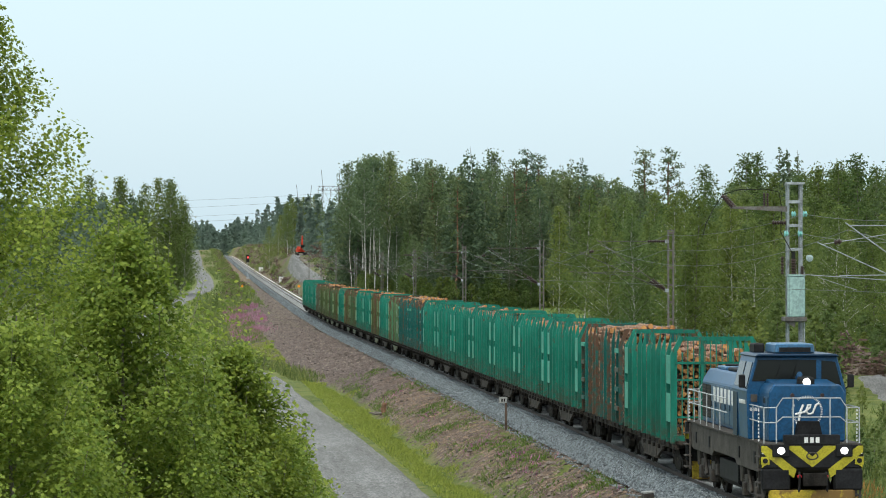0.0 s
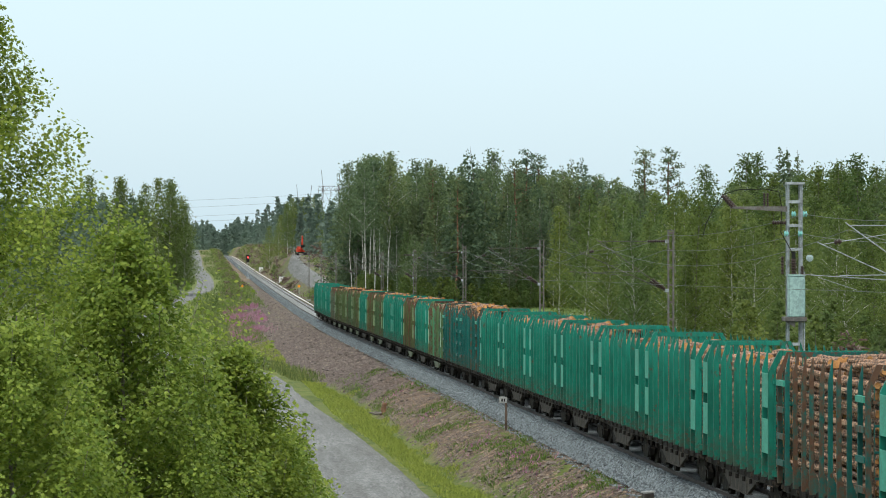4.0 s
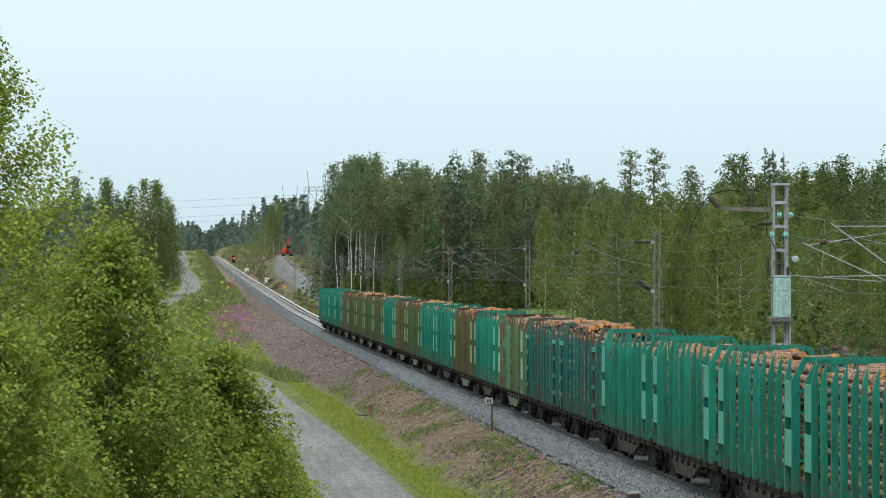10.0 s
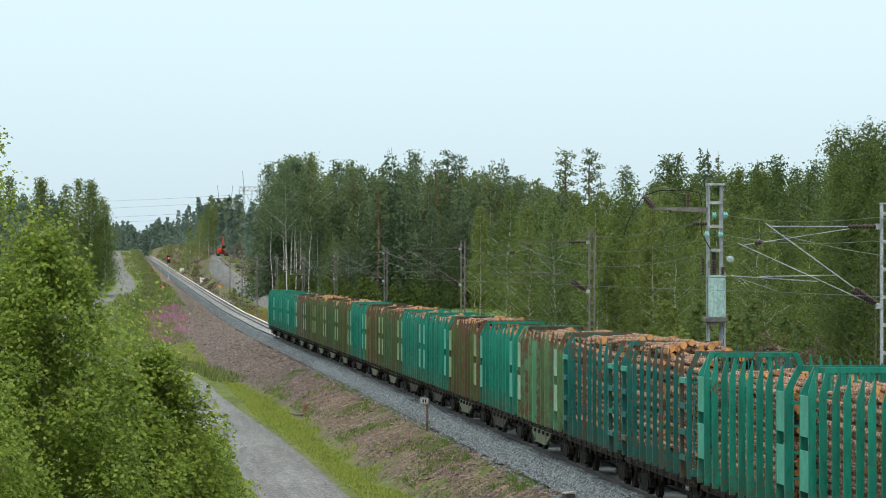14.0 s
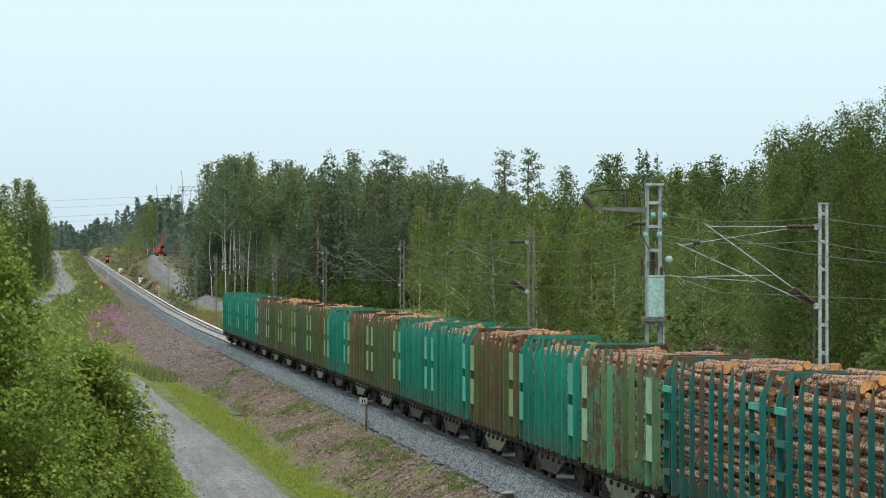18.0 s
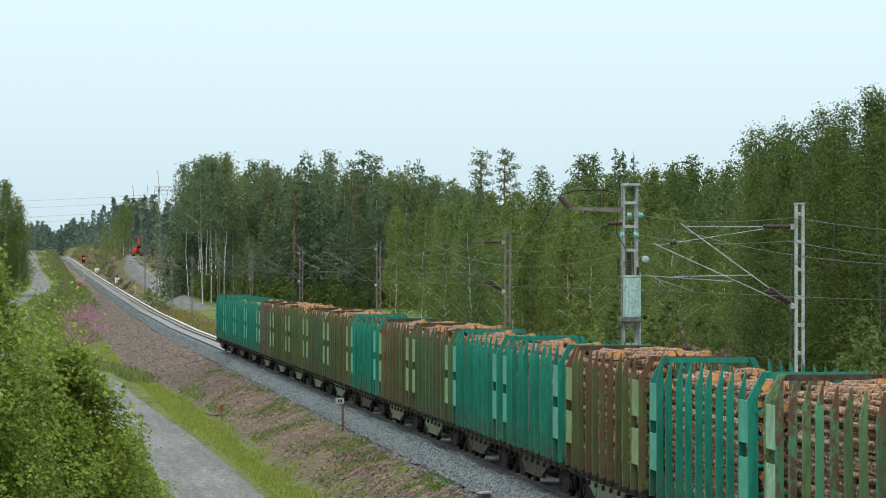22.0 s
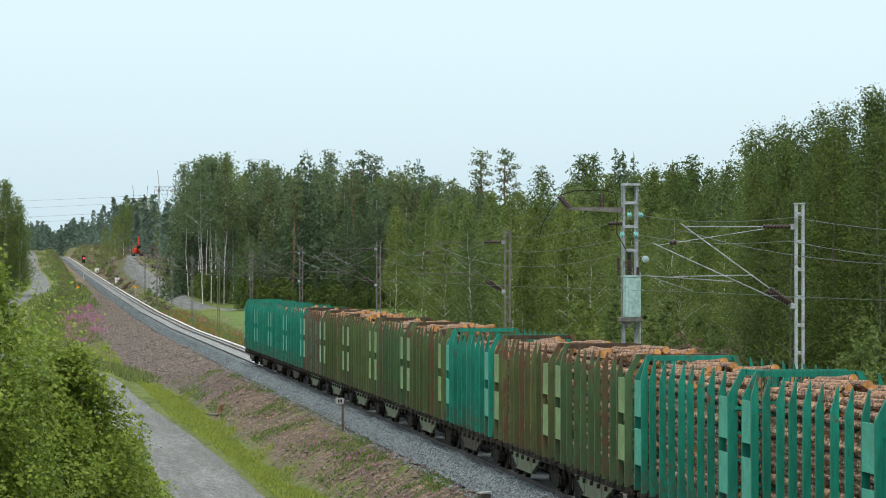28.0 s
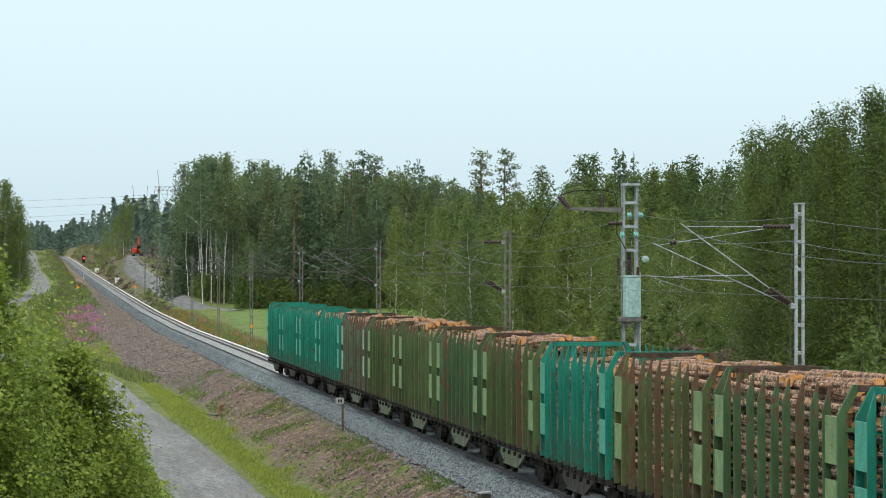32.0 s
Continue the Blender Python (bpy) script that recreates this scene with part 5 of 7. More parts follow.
def broadleaf(kind, h, seed, crown_from=0.22, spread=0.17, leaf="leaf_birch", bark="bark_birch", clump=0.34, count=1500, lobes=90, stem=0.0062, top=0.6):
    """An uneven crown of many small leafy sprays round a thin stem, feathered out at the top."""
    rng = np.random.default_rng(seed)
    tree = new(kind)
    t = Build()
    lean = rng.normal(size=2) * 0.02 * h
    limb_build(t, (0, 0, -0.3), (lean[0], lean[1], h * 0.96), stem * h, 0.002 * h, rng, 6, 6, 0.005)
    pts, sizes = [], []
    ph = rng.random(4) * 6.28
    weight = []
    sprays = []
    for i in range(lobes):
        g = ((i + rng.random()) / lobes) ** 0.92
        f = crown_from + (1 - crown_from) * g
        a = i * 2.4 + rng.normal() * 0.5
        prof = 1.12 * min(1, (g + 0.10) / 0.32) ** 0.6 * (1 - g) ** top + 0.03
        prof *= 1 + 0.20 * math.sin(2 * a + ph[0] + 5 * f) + 0.16 * math.sin(3 * a + ph[1] - 9 * f) + 0.12 * math.sin(17 * f + ph[2])
        rad = spread * h * max(0.04, prof) * rng.uniform(0.12, 1.0) ** 0.5
        sprays.append((f, g, a, rad, prof))
        weight.append(0.35 + rad / (spread * h))
    weight = np.array(weight) / sum(weight)
    for n, ((f, g, a, rad, prof), w) in enumerate(zip(sprays, weight)):
        zc = f * h
        mid = np.array([lean[0] * f, lean[1] * f, zc])
        tip = mid + np.array([math.cos(a) * rad, math.sin(a) * rad, rad * 0.25])
        if n % 3 == 0:
            limb_build(t, mid - np.array([0, 0, rad * 0.5]), tip, 0.0026 * h * (1.2 - g), 0.0008 * h, rng, 2, 3)
        k = max(6, int(count * w))
        lr = h * (0.024 + 0.034 * prof) * rng.uniform(0.7, 1.3)
        d = np.clip(rng.normal(size=(k, 3)), -1.5, 1.5) * lr * np.array([0.85, 0.85, 0.6])
        d[:, 2] -= np.abs(np.clip(rng.normal(size=k), -1.5, 1.5)) * lr * 0.35
        along = rng.random((k, 1)) ** 0.7 * 0.45
        pts.append(tip * (1 - along) + mid * along + d)
        sizes.append(rng.uniform(0.5, 1.25, k) * clump)
    for k in range(4):                                   # thin shoots over the crown
        a, r = rng.random() * 6.28, rng.random() * 0.025 * h
        q = np.array([lean[0] + math.cos(a) * r, lean[1] + math.sin(a) * r, h * rng.uniform(0.92, 0.97)])
        m = 18
        pts.append(q + np.clip(rng.normal(size=(m, 3)), -1.2, 1.2) * np.array([0.10, 0.10, 0.34]) * h * 0.045)
        sizes.append(rng.uniform(0.35, 0.75, m) * clump)
    part("trunk", t, M[bark], tree)
    part("crown", quads("crown", np.vstack(pts), np.concatenate(sizes), rng, M[leaf], 0.3, 1.3, 0.35, axis=(lean[0], lean[1], h, 0.9)), None, tree)
    return tree


def spruce(kind, h, seed, spread=0.20, count=1500, crown_from=0.06, taper=0.82):
    rng = np.random.default_rng(seed)
    tree = new(kind)
    t = Build()
    limb_build(t, (0, 0, -0.3), (0, 0, h), 0.012 * h, 0.001 * h, rng, 4, 7)
    part("trunk", t, M["bark_grey"], tree)
    pts, sizes = [], []
    for i in range(count):
        f = crown_from + (1 - crown_from) * (1 - math.sqrt(rng.random()))
        layer = round(f * h / 0.62) * 0.62 if f < 0.78 else f * h
        a = rng.integers(0, 9) * 0.7 + layer * 1.7 + rng.normal() * 0.1
        R = spread * h * (1.01 - f) ** taper * (1 + 0.3 * math.sin(layer * 5 + a)) + 0.08
        r = R * rng.random() ** 0.6
        pts.append((math.cos(a) * r, math.sin(a) * r, layer - r * 0.45 + rng.normal() * 0.14))
        sizes.append(rng.uniform(0.22, 0.42))
    part("crown", quads("crown", pts, sizes, rng, M["needle_spruce"], 0.5, 1.9, 0.2), None, tree)
    return tree


def pine(kind, h, seed, count=1100):
    rng = np.random.default_rng(seed)
    tree = new(kind)
    t = Build()
    limb_build(t, (0, 0, -0.3), (rng.normal() * 0.3, rng.normal() * 0.3, h * 0.95), 0.011 * h, 0.004 * h, rng, 5, 7, 0.006)
    pts, sizes = [], []
    for i in range(15):
        f = 0.66 + 0.34 * (i + rng.random()) / 15
        a = i * 2.4
        rad = 0.062 * h * (1 - ((f - 0.78) / 0.3) ** 2 * 0.8) * rng.uniform(0.4, 1.1)
        tip = np.array([math.cos(a) * rad, math.sin(a) * rad, f * h])
        limb_build(t, (0, 0, f * h - rad * 0.4), tip, 0.004 * h, 0.0015 * h, rng, 2, 4)
        k = count // 15
        d = rng.normal(size=(k, 3)) * np.array([0.036, 0.036, 0.020]) * h * 0.6
        pts.append(tip + d)
        sizes.append(rng.uniform(0.15, 0.28, k))
    part("trunk", t, M["bark_pine"], tree)
    part("crown", quads("crown", np.vstack(pts), np.concatenate(sizes), rng, M["needle_pine"], 0.0, 1.7, 0.3), None, tree)
    return tree


def plant(proto, x, y, scale, rng, label, category, group):
    tree = copy_thing(proto, pose(x, y, ground_z(x, y) - 0.05, rng.uniform(-2, 2), rng.uniform(-2, 2), rng.uniform(0, 360)) @ Matrix.Diagonal((scale, scale, scale * rng.uniform(0.95, 1.05), 1)))
    tree.scale = (scale, scale, scale)
    return tagged(tree, label, category, group)


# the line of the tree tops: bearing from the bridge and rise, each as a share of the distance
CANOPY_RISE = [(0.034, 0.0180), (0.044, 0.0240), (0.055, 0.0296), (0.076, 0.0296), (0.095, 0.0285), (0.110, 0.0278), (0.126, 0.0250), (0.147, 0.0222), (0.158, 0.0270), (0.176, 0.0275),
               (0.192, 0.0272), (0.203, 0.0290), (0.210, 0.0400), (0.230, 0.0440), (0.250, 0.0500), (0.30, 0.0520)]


def make_woods():
    rng = random.Random(5)
    birches = [broadleaf("birch_tree", 17, s, c, w, clump=0.22, count=4600, lobes=150, top=0.72) for s, c, w in ((1, 0.10, 0.18), (2, 0.06, 0.165), (3, 0.16, 0.20), (4, 0.08, 0.215))]
    stems = [broadleaf("birch_tree", 22, s, 0.50, 0.14, "leaf_stand", clump=0.27, count=2600, lobes=90, stem=0.0034) for s in (31, 32)]
    aspens = [broadleaf("aspen_tree", 19, s, 0.05, w, "leaf_aspen", "bark_grey", 0.23, 4600, 150) for s, w in ((5, 0.16), (6, 0.19), (7, 0.22))]
    edges = [broadleaf("aspen_tree", 19, s, 0.03, w, "leaf_aspen", "bark_grey", 0.135, 12500, 260, top=0.7) for s, w in ((51, 0.15), (52, 0.18), (53, 0.205))]
    talls = [broadleaf("birch_tree", 19, s, c, w, "leaf_stand", "bark_birch", 0.29, 3000, 130, top=0.66) for s, c, w in ((61, 0.16, 0.165), (62, 0.10, 0.185), (63, 0.2, 0.20))]
    spruces = [spruce("spruce_tree", 22, s, count=3000) for s in (8, 9, 10)]
    broad_spruces = [spruce("spruce_tree", 22, s, 0.27, 5200, taper=0.66) for s in (71, 72)]
    pines = [pine("pine_tree", 22, s, 1000) for s in (11, 12, 13)]
    shrubs = [broadleaf("willow_shrub", 4.2, s, 0.04, 0.42, "leaf_birch", "bark_grey", 0.17, 1100, 44) for s in (14, 15, 16)]
    bushes = [broadleaf("alder_shrub", 4.4, s, 0.02, 0.40, "leaf_aspen", "bark_grey", 0.22, 800, 40) for s in (17, 18, 19)]
    everything = edges + broad_spruces + talls + bushes + birches + stems + aspens + spruces + pines + shrubs

    def put(protos, x, y, h, h0, label, cat, group):
        plant(rng.choice(protos), x, y, h / h0, rng, label, cat, group)

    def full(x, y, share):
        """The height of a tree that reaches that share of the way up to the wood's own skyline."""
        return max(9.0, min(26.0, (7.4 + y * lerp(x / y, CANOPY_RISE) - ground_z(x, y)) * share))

    # trees that stand out along the skyline: x, y, height
    for x, y, h in ((42.6, 543, 24.9), (62.6, 600, 23.5), (65.5, 600, 24.5), (68.3, 610, 25), (27, 625, 19), (28.5, 610, 18.5), (95, 560, 25.4), (96.5, 562, 25.4), (98.3, 563, 25), (58, 590, 22.5), (48, 585, 23)):
        put(broad_spruces if x < 80 else spruces, x, y, h, 22, "dark green spruce above the canopy", "tree", "skyline spruces")
    for x, y, h in ((54.3, 570, 24.8), (56.2, 572, 24), (72.4, 560, 24.8), (76.1, 560, 25.0), (40.6, 540, 20), (52, 560, 23)):
        put(pines, x, y, h, 22, "tall pine with a flat dark crown", "tree", "skyline pines")
    for x, y, h in ((31.1, 560, 24), (27.3, 552, 22), (37.3, 585, 23.2), (39.6, 590, 23.3), (34, 580, 23.0), (50.4, 590, 25.5), (29, 560, 23)):
        put(stems, x, y, h, 22, "tall birch in the high stand", "tree", "skyline birches")
    for x, y, h in ((27.4, 604, 23), (28.9, 601, 23), (29.5, 603, 23.5), (30.3, 599, 24), (31.2, 606, 24), (32.0, 602, 24), (33.6, 605, 23)):
        put(stems, x, y, h, 22, "birch with a long bare white trunk", "tree", "white-stemmed birches")
    for x, y, h in ((70.5, 480, 21), (74.6, 470, 22.4), (76.6, 475, 22.7), (76.8, 430, 20.3), (81, 420, 21.5), (79, 425, 20.6), (81.4, 400, 20.4), (56.4, 270, 17), (52.1, 245, 18.2), (53.2, 245, 18.6),
                    (53.4, 240, 18.2), (53.7, 235, 19.1), (55.4, 235, 19.4), (54.5, 225, 20.1), (55.9, 225, 19.8), (57.5, 232, 19.5), (58.5, 226, 20)):
        put(edges if y < 300 else aspens, x, y, h, 19, "tall green aspen at the forest edge", "tree", "forest edge aspens")
    for x, y, h in ((47, 420, 17.2), (50.9, 415, 16.5), (54.1, 410, 16.7), (56.3, 400, 16.9), (59.4, 400, 17.6), (45, 428, 15), (63, 395, 16.5), (66, 380, 16)):
        put(birches, x, y, h, 17, "light green birch with a thin white trunk", "tree", "front birches")
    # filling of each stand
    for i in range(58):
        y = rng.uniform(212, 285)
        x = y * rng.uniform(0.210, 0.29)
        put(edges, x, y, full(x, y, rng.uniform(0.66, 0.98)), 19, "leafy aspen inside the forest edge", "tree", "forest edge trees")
    for i in range(122):
        y = rng.uniform(300, 470)
        x = y * rng.uniform(0.108, 0.225)
        if x < 45:
            continue
        put(birches + aspens[:1], x, y, rng.uniform(10, 15.5), 17, "slender light-green birch at the forest edge", "tree", "birch thicket")
    mixed = [(spruces, "dark green spruce in the high stand", 22), (pines, "tall pine in the high stand", 22), (talls, "leafy birch in the high stand", 19), (talls, "leafy birch in the high stand", 19),
             (talls, "broadleaf tree in the high stand", 19)]
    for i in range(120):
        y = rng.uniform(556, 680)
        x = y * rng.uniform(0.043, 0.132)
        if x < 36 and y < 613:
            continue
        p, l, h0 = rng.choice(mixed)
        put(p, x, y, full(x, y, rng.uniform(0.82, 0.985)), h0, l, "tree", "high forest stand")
    # the closed edge of the high stand
    for i in range(64):
        y = rng.uniform(546, 575)
        x = 33 + i * 0.66 + rng.uniform(-0.8, 0.8)
        p, l, h0 = rng.choice([(spruces, "dark green spruce at the edge of the stand", 22), (talls, "leafy birch at the edge of the stand", 19), (talls, "broad leafy tree at the edge of the stand", 19), (spruces, "dark green spruce at the edge of the stand", 22)])
        if abs(x - 42.6) < 2.6:
            continue
        put(p, x, y, rng.uniform(11, 19.5), h0, l, "tree", "high stand edge")
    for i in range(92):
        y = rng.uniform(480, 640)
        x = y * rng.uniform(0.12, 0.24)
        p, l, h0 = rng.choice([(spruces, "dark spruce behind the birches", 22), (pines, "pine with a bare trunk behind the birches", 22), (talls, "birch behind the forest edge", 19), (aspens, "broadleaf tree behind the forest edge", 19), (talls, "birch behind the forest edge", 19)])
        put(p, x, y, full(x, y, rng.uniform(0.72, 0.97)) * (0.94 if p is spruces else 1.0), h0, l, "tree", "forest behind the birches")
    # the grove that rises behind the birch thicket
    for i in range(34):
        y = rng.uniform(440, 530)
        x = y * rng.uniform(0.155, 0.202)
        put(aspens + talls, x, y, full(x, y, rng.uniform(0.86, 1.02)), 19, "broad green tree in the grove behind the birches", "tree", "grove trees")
    for i in range(44):
        y = rng.uniform(98, 140)
        x = rng.uniform(23.6, 33)
        if dist_to(RIGHT_ROAD, x, y) < 3.4:
            continue
        put(shrubs, x, y, rng.uniform(0.7, 2.1), 4.2, "waist-high green shrub beside the railway", "shrub", "railside shrubs")
    for i in range(34):
        y = rng.uniform(568, 582)
        x = rng.uniform(28.6, 37)
        put(shrubs + bushes, x, y, rng.uniform(2.4, 4.6), 4.2, "dense green shrub below the white birches", "shrub", "birch foot shrubs")
    for i in range(40):
        y = rng.uniform(586, 599)
        x = rng.uniform(28.2, 35)
        put(shrubs, x, y, rng.uniform(2.6, 4.6), 4.2, "dense green shrub below the white birches", "shrub", "birch foot shrubs")
    # lower broadleaf trees that close the foot of the high stand
    for i in range(44):
        y = rng.uniform(538, 556)
        x = y * rng.uniform(0.060, 0.128)
        put(talls + aspens, x, y, rng.uniform(5, 11), 18, "young broadleaf tree at the foot of the stand", "tree", "stand edge trees")
    # light birches on the far hill
    for x, y, h in ((27, 1000, 15), (29, 1005, 16), (31.5, 1010, 16), (33, 1020, 15), (25, 1040, 14), (36, 1040, 17), (23.5, 1080, 13), (39, 1060, 17)):
        put(birches, x, y, h, 17, "light green birch on the far hill", "tree", "hill birches")
    # left of the service road
    for x, y, h in ((-14.8, 820, 29), (-11.5, 810, 27), (-8.0, 800, 28.3), (-3.9, 800, 28.0), (-2.5, 795, 22), (-2.2, 790, 17), (-5.8, 795, 27), (-2.9, 812, 24), (-18, 820, 28), (-22, 815, 29), (-3.4, 786, 13)):
        put(birches + aspens, x, y, h, 18, "tall leafy tree beside the far service road", "tree", "roadside trees")
    for i in range(44):
        y = rng.uniform(660, 900)
        x = y * rng.uniform(-0.062, -0.010)
        if dist_to(LEFT_ROAD, x, y) < 7.5:
            continue
        put(birches + aspens + spruces, x, y, rng.uniform(17, 24), 20, "leafy tree in the wood beside the service road", "tree", "roadside trees")
    # shrubs at the foot of the forest, beside the field and along the track
    for i in range(105):
        y = rng.uniform(175, 345)
        x = y * rng.uniform(0.155, 0.27)
        if x < 38 or dist_to(RIGHT_ROAD, x, y) < 4.5:
            continue
        put(shrubs, x, y, rng.uniform(2.5, 6), 4.2, "low green willow shrub at the forest foot", "shrub", "forest foot shrubs")
    for i in range(74):
        y = rng.uniform(530, 546)
        x = y * rng.uniform(0.060, 0.132)
        put(bushes, x, y, rng.uniform(2.2, 5.5), 4.4, "dense green alder bush beside the field", "shrub", "field edge shrubs")
    for i in range(66):
        y = rng.uniform(100, 230)
        x = rng.uniform(24.5, 24.5 + (y - 85) * 0.16)
        if dist_to(RIGHT_ROAD, x, y) < 3.2:
            continue
        put(shrubs, x, y, rng.uniform(0.9, 2.2), 4.2, "waist-high green shrub beside the railway", "shrub", "railside shrubs")
    for i in range(44):
        y = rng.uniform(640, 1500)
        x = rng.choice((lerp(y, DITCH_X) - rng.uniform(-1.5, 2.5), rng.uniform(-14, -4)))
        if dist_to(LEFT_ROAD, x, y) < 3.6:
            continue
        put(shrubs, x, y, rng.uniform(0.8, 2.2), 4.2, "low green shrub beside the far road", "shrub", "far road shrubs")
    for i in range(26):
        y = rng.uniform(560, 600)
        x = rng.uniform(29.4, 40)
        put(shrubs, x, y, rng.uniform(2, 4.6), 4.2, "dense green shrub below the white birches", "shrub", "birch foot shrubs")
    for i in range(60):
        y = rng.uniform(560, 1300)
        x = rng.uniform(22.0, 24.3) if i % 3 == 0 else rng.uniform(22.5, 46)
        if dist_to(HILL_ROAD, x, y) < 3.4 or abs(y - 950) < 30 and x > 26:
            continue
        put(shrubs, x, y, rng.uniform(0.7, 2.6), 4.2, "low shrub on the cleared hillside", "shrub", "hillside shrubs")
    # far woods; distance haze is put into their needle colour
    far = []
    sizes = []
    g = np.random.default_rng(3)
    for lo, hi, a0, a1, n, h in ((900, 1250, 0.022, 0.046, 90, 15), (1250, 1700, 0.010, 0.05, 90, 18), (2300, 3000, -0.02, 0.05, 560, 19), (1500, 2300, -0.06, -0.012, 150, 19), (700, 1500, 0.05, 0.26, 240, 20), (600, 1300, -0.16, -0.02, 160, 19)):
        for i in range(n):
            y = g.uniform(lo, hi)
            x = y * g.uniform(a0, a1)
            if abs(x - TRACK_X) < 11 and y < 2250:
                continue
            hh = h * g.uniform(0.75, 1.1)
            k = int(170 if y < 1800 else 85)
            zz = g.random(k) ** 0.8
            r = hh * 0.17 * np.sqrt(g.random(k)) * (1.08 - zz) ** 0.7
            a = g.random(k) * 6.283
            far.append(np.stack([x + np.cos(a) * r, y + np.sin(a) * r, ground_z(x, y) + 0.4 + zz * hh], 1))
            sizes.append(g.uniform(0.7, 1.3, k) * (0.9 if y < 1800 else 1.7))
    me = quads("far_woods", np.vstack(far), np.concatenate(sizes), g, M["needle_hazed"], 0.2, 1.4, 0.3)
    tagged(new("far_woods", me), "distant mixed forest on the hills, coloured pale blue-green for haze", "forest", kind="stuff")
    for p in everything:
        for o in p.children_recursive:
            bpy.data.objects.remove(o)
        bpy.data.objects.remove(p)


make_woods()


def ball(rng, k):
    d = rng.normal(size=(k, 3))
    return d / np.linalg.norm(d, axis=1)[:, None] * rng.random((k, 1)) ** 0.4


def near_tree(x, y, h, seed, reach, count, label, leaf=0.041, low=0.05, prof=None):
    rng = np.random.default_rng(seed)
    z0 = ground_z(x, y)
    tree = new("alder_tree")
    tree.matrix_world = pose(x, y, z0 - 0.05)
    t = Build()
    limb_build(t, (0, 0, 0), (0.1, 0.1, h), 0.09, 0.006, rng, 8, 8, 0.006)
    pts, sizes = [], []
    n_limbs = 260
    for i in range(n_limbs):
        f = low + (0.985 - low) * (i + rng.random()) / n_limbs
        g = (f - low) / (1 - low)
        a = i * 2.4 + rng.normal() * 0.3
        rad = reach * (prof(g) if prof else (1 - g) ** 0.7) * rng.uniform(0.55 + 0.2 * g, 1.06)
        base = Vector((0.1 * f, 0.1 * f, f * h - rad * 0.45))
        tip = Vector((math.cos(a) * rad, math.sin(a) * rad, f * h + rad * 0.22))
        limb_build(t, base, base.lerp(tip, 0.72), 0.012 * (1.1 - g), 0.003, rng, 3, 4)
        k = int(count / n_limbs * (0.38 + 1.25 * rad / reach))
        s = rng.random(k) ** 0.42
        axis = np.array(base)[None] * (1 - s[:, None]) + np.array(tip)[None] * s[:, None]
        pts.append(axis + ball(rng, k) * (0.10 + 0.15 * rad))
        sizes.append(rng.uniform(0.6, 1.25, k) * np.where(s < 0.5, 1.35, 1.0))
        # an upright leafy shoot at the tip
        if i % 3 == 0:
            q = base.lerp(tip, 0.9)
            e = q + Vector((rng.normal() * 0.08, rng.normal() * 0.08, rng.uniform(0.2, 0.5)))
            t.tube(q, e, 0.004, 3, 0.002, caps=False)
            s = rng.random(26)[:, None]
            pts.append(np.array(q)[None] * (1 - s) + np.array(e)[None] * s + rng.normal(size=(26, 3)) * 0.04)
            sizes.append(rng.uniform(0.7, 1.3, 26))
    c = np.vstack(pts)
    part("trunk", t, M["bark_grey"], tree)
    part("crown", quads("crown", c, np.concatenate(sizes) * leaf, rng, M["leaf_near"], 0.35, 1.2, 0.45, 4, axis=(0.1, 0.1, h, 0.5)), None, tree)
    return tagged(tree, label, "tree", "roadside alders")


def cone(points):
    return lambda g: lerp(g, points)


near_tree(-2.4, 36.0, 14.5, 21, 3.5, 135000, "leafy green alder beside the service road", low=0.30, prof=cone([(0, 0.93), (0.30, 0.94), (0.46, 0.74), (0.53, 0.56), (0.58, 0.43), (0.64, 0.36), (0.69, 0.25), (0.75, 0.17), (0.81, 0.12), (0.9, 0.07), (1, 0.02)]))
near_tree(-0.70, 34.0, 10.3, 22, 1.55, 80000, "bushy green alder beside the service road", low=0.25, prof=cone([(0, 0.9), (0.4, 1), (0.75, 0.72), (1, 0.08)]))
near_tree(0.36, 36.5, 9.1, 23, 1.30, 80000, "low bushy green alder beside the service road", low=0.2, prof=cone([(0, 0.9), (0.5, 1), (0.8, 0.7), (1, 0.1)]))
near_tree(-1.7, 32.0, 9.4, 24, 1.6, 66000, "bushy green alder beside the service road", low=0.25, prof=cone([(0, 0.9), (0.5, 1), (0.8, 0.7), (1, 0.1)]))
near_tree(0.95, 37.5, 8.1, 25, 0.90, 50000, "small bushy alder beside the service road", low=0.2, prof=cone([(0, 0.9), (0.5, 1), (0.8, 0.75), (1, 0.12)]))


# ---- small plants and stones ----
def blades(name, spots, lengths, width, mat, label, category, seed, lean=0.35):
    """Grass blades: thin upright triangles with a lean of their own."""
    rng = np.random.default_rng(seed)
    c = np.asarray(spots)
    n = len(c)
    a = rng.random(n) * 2 * math.pi
    side = np.stack([np.cos(a), np.sin(a), np.zeros(n)], 1) * (width * rng.uniform(0.6, 1.4, n))[:, None]
    tip = c + np.stack([rng.normal(size=n) * lean, rng.normal(size=n) * lean, np.ones(n)], 1) * np.asarray(lengths)[:, None]
    v = np.stack([c - side, c + side, tip], 1).reshape(-1, 3)
    me = bpy.data.meshes.new(name)
    me.vertices.add(3 * n)
    me.vertices.foreach_set("co", v.reshape(-1))
    me.loops.add(3 * n)
    me.loops.foreach_set("vertex_index", np.arange(3 * n, dtype=np.int32))
    me.polygons.add(n)
    me.polygons.foreach_set("loop_start", np.arange(0, 3 * n, 3, dtype=np.int32))
    me.materials.append(mat)
    me.update(calc_edges=True)
    return tagged(new(name, me), label, category, kind="stuff")


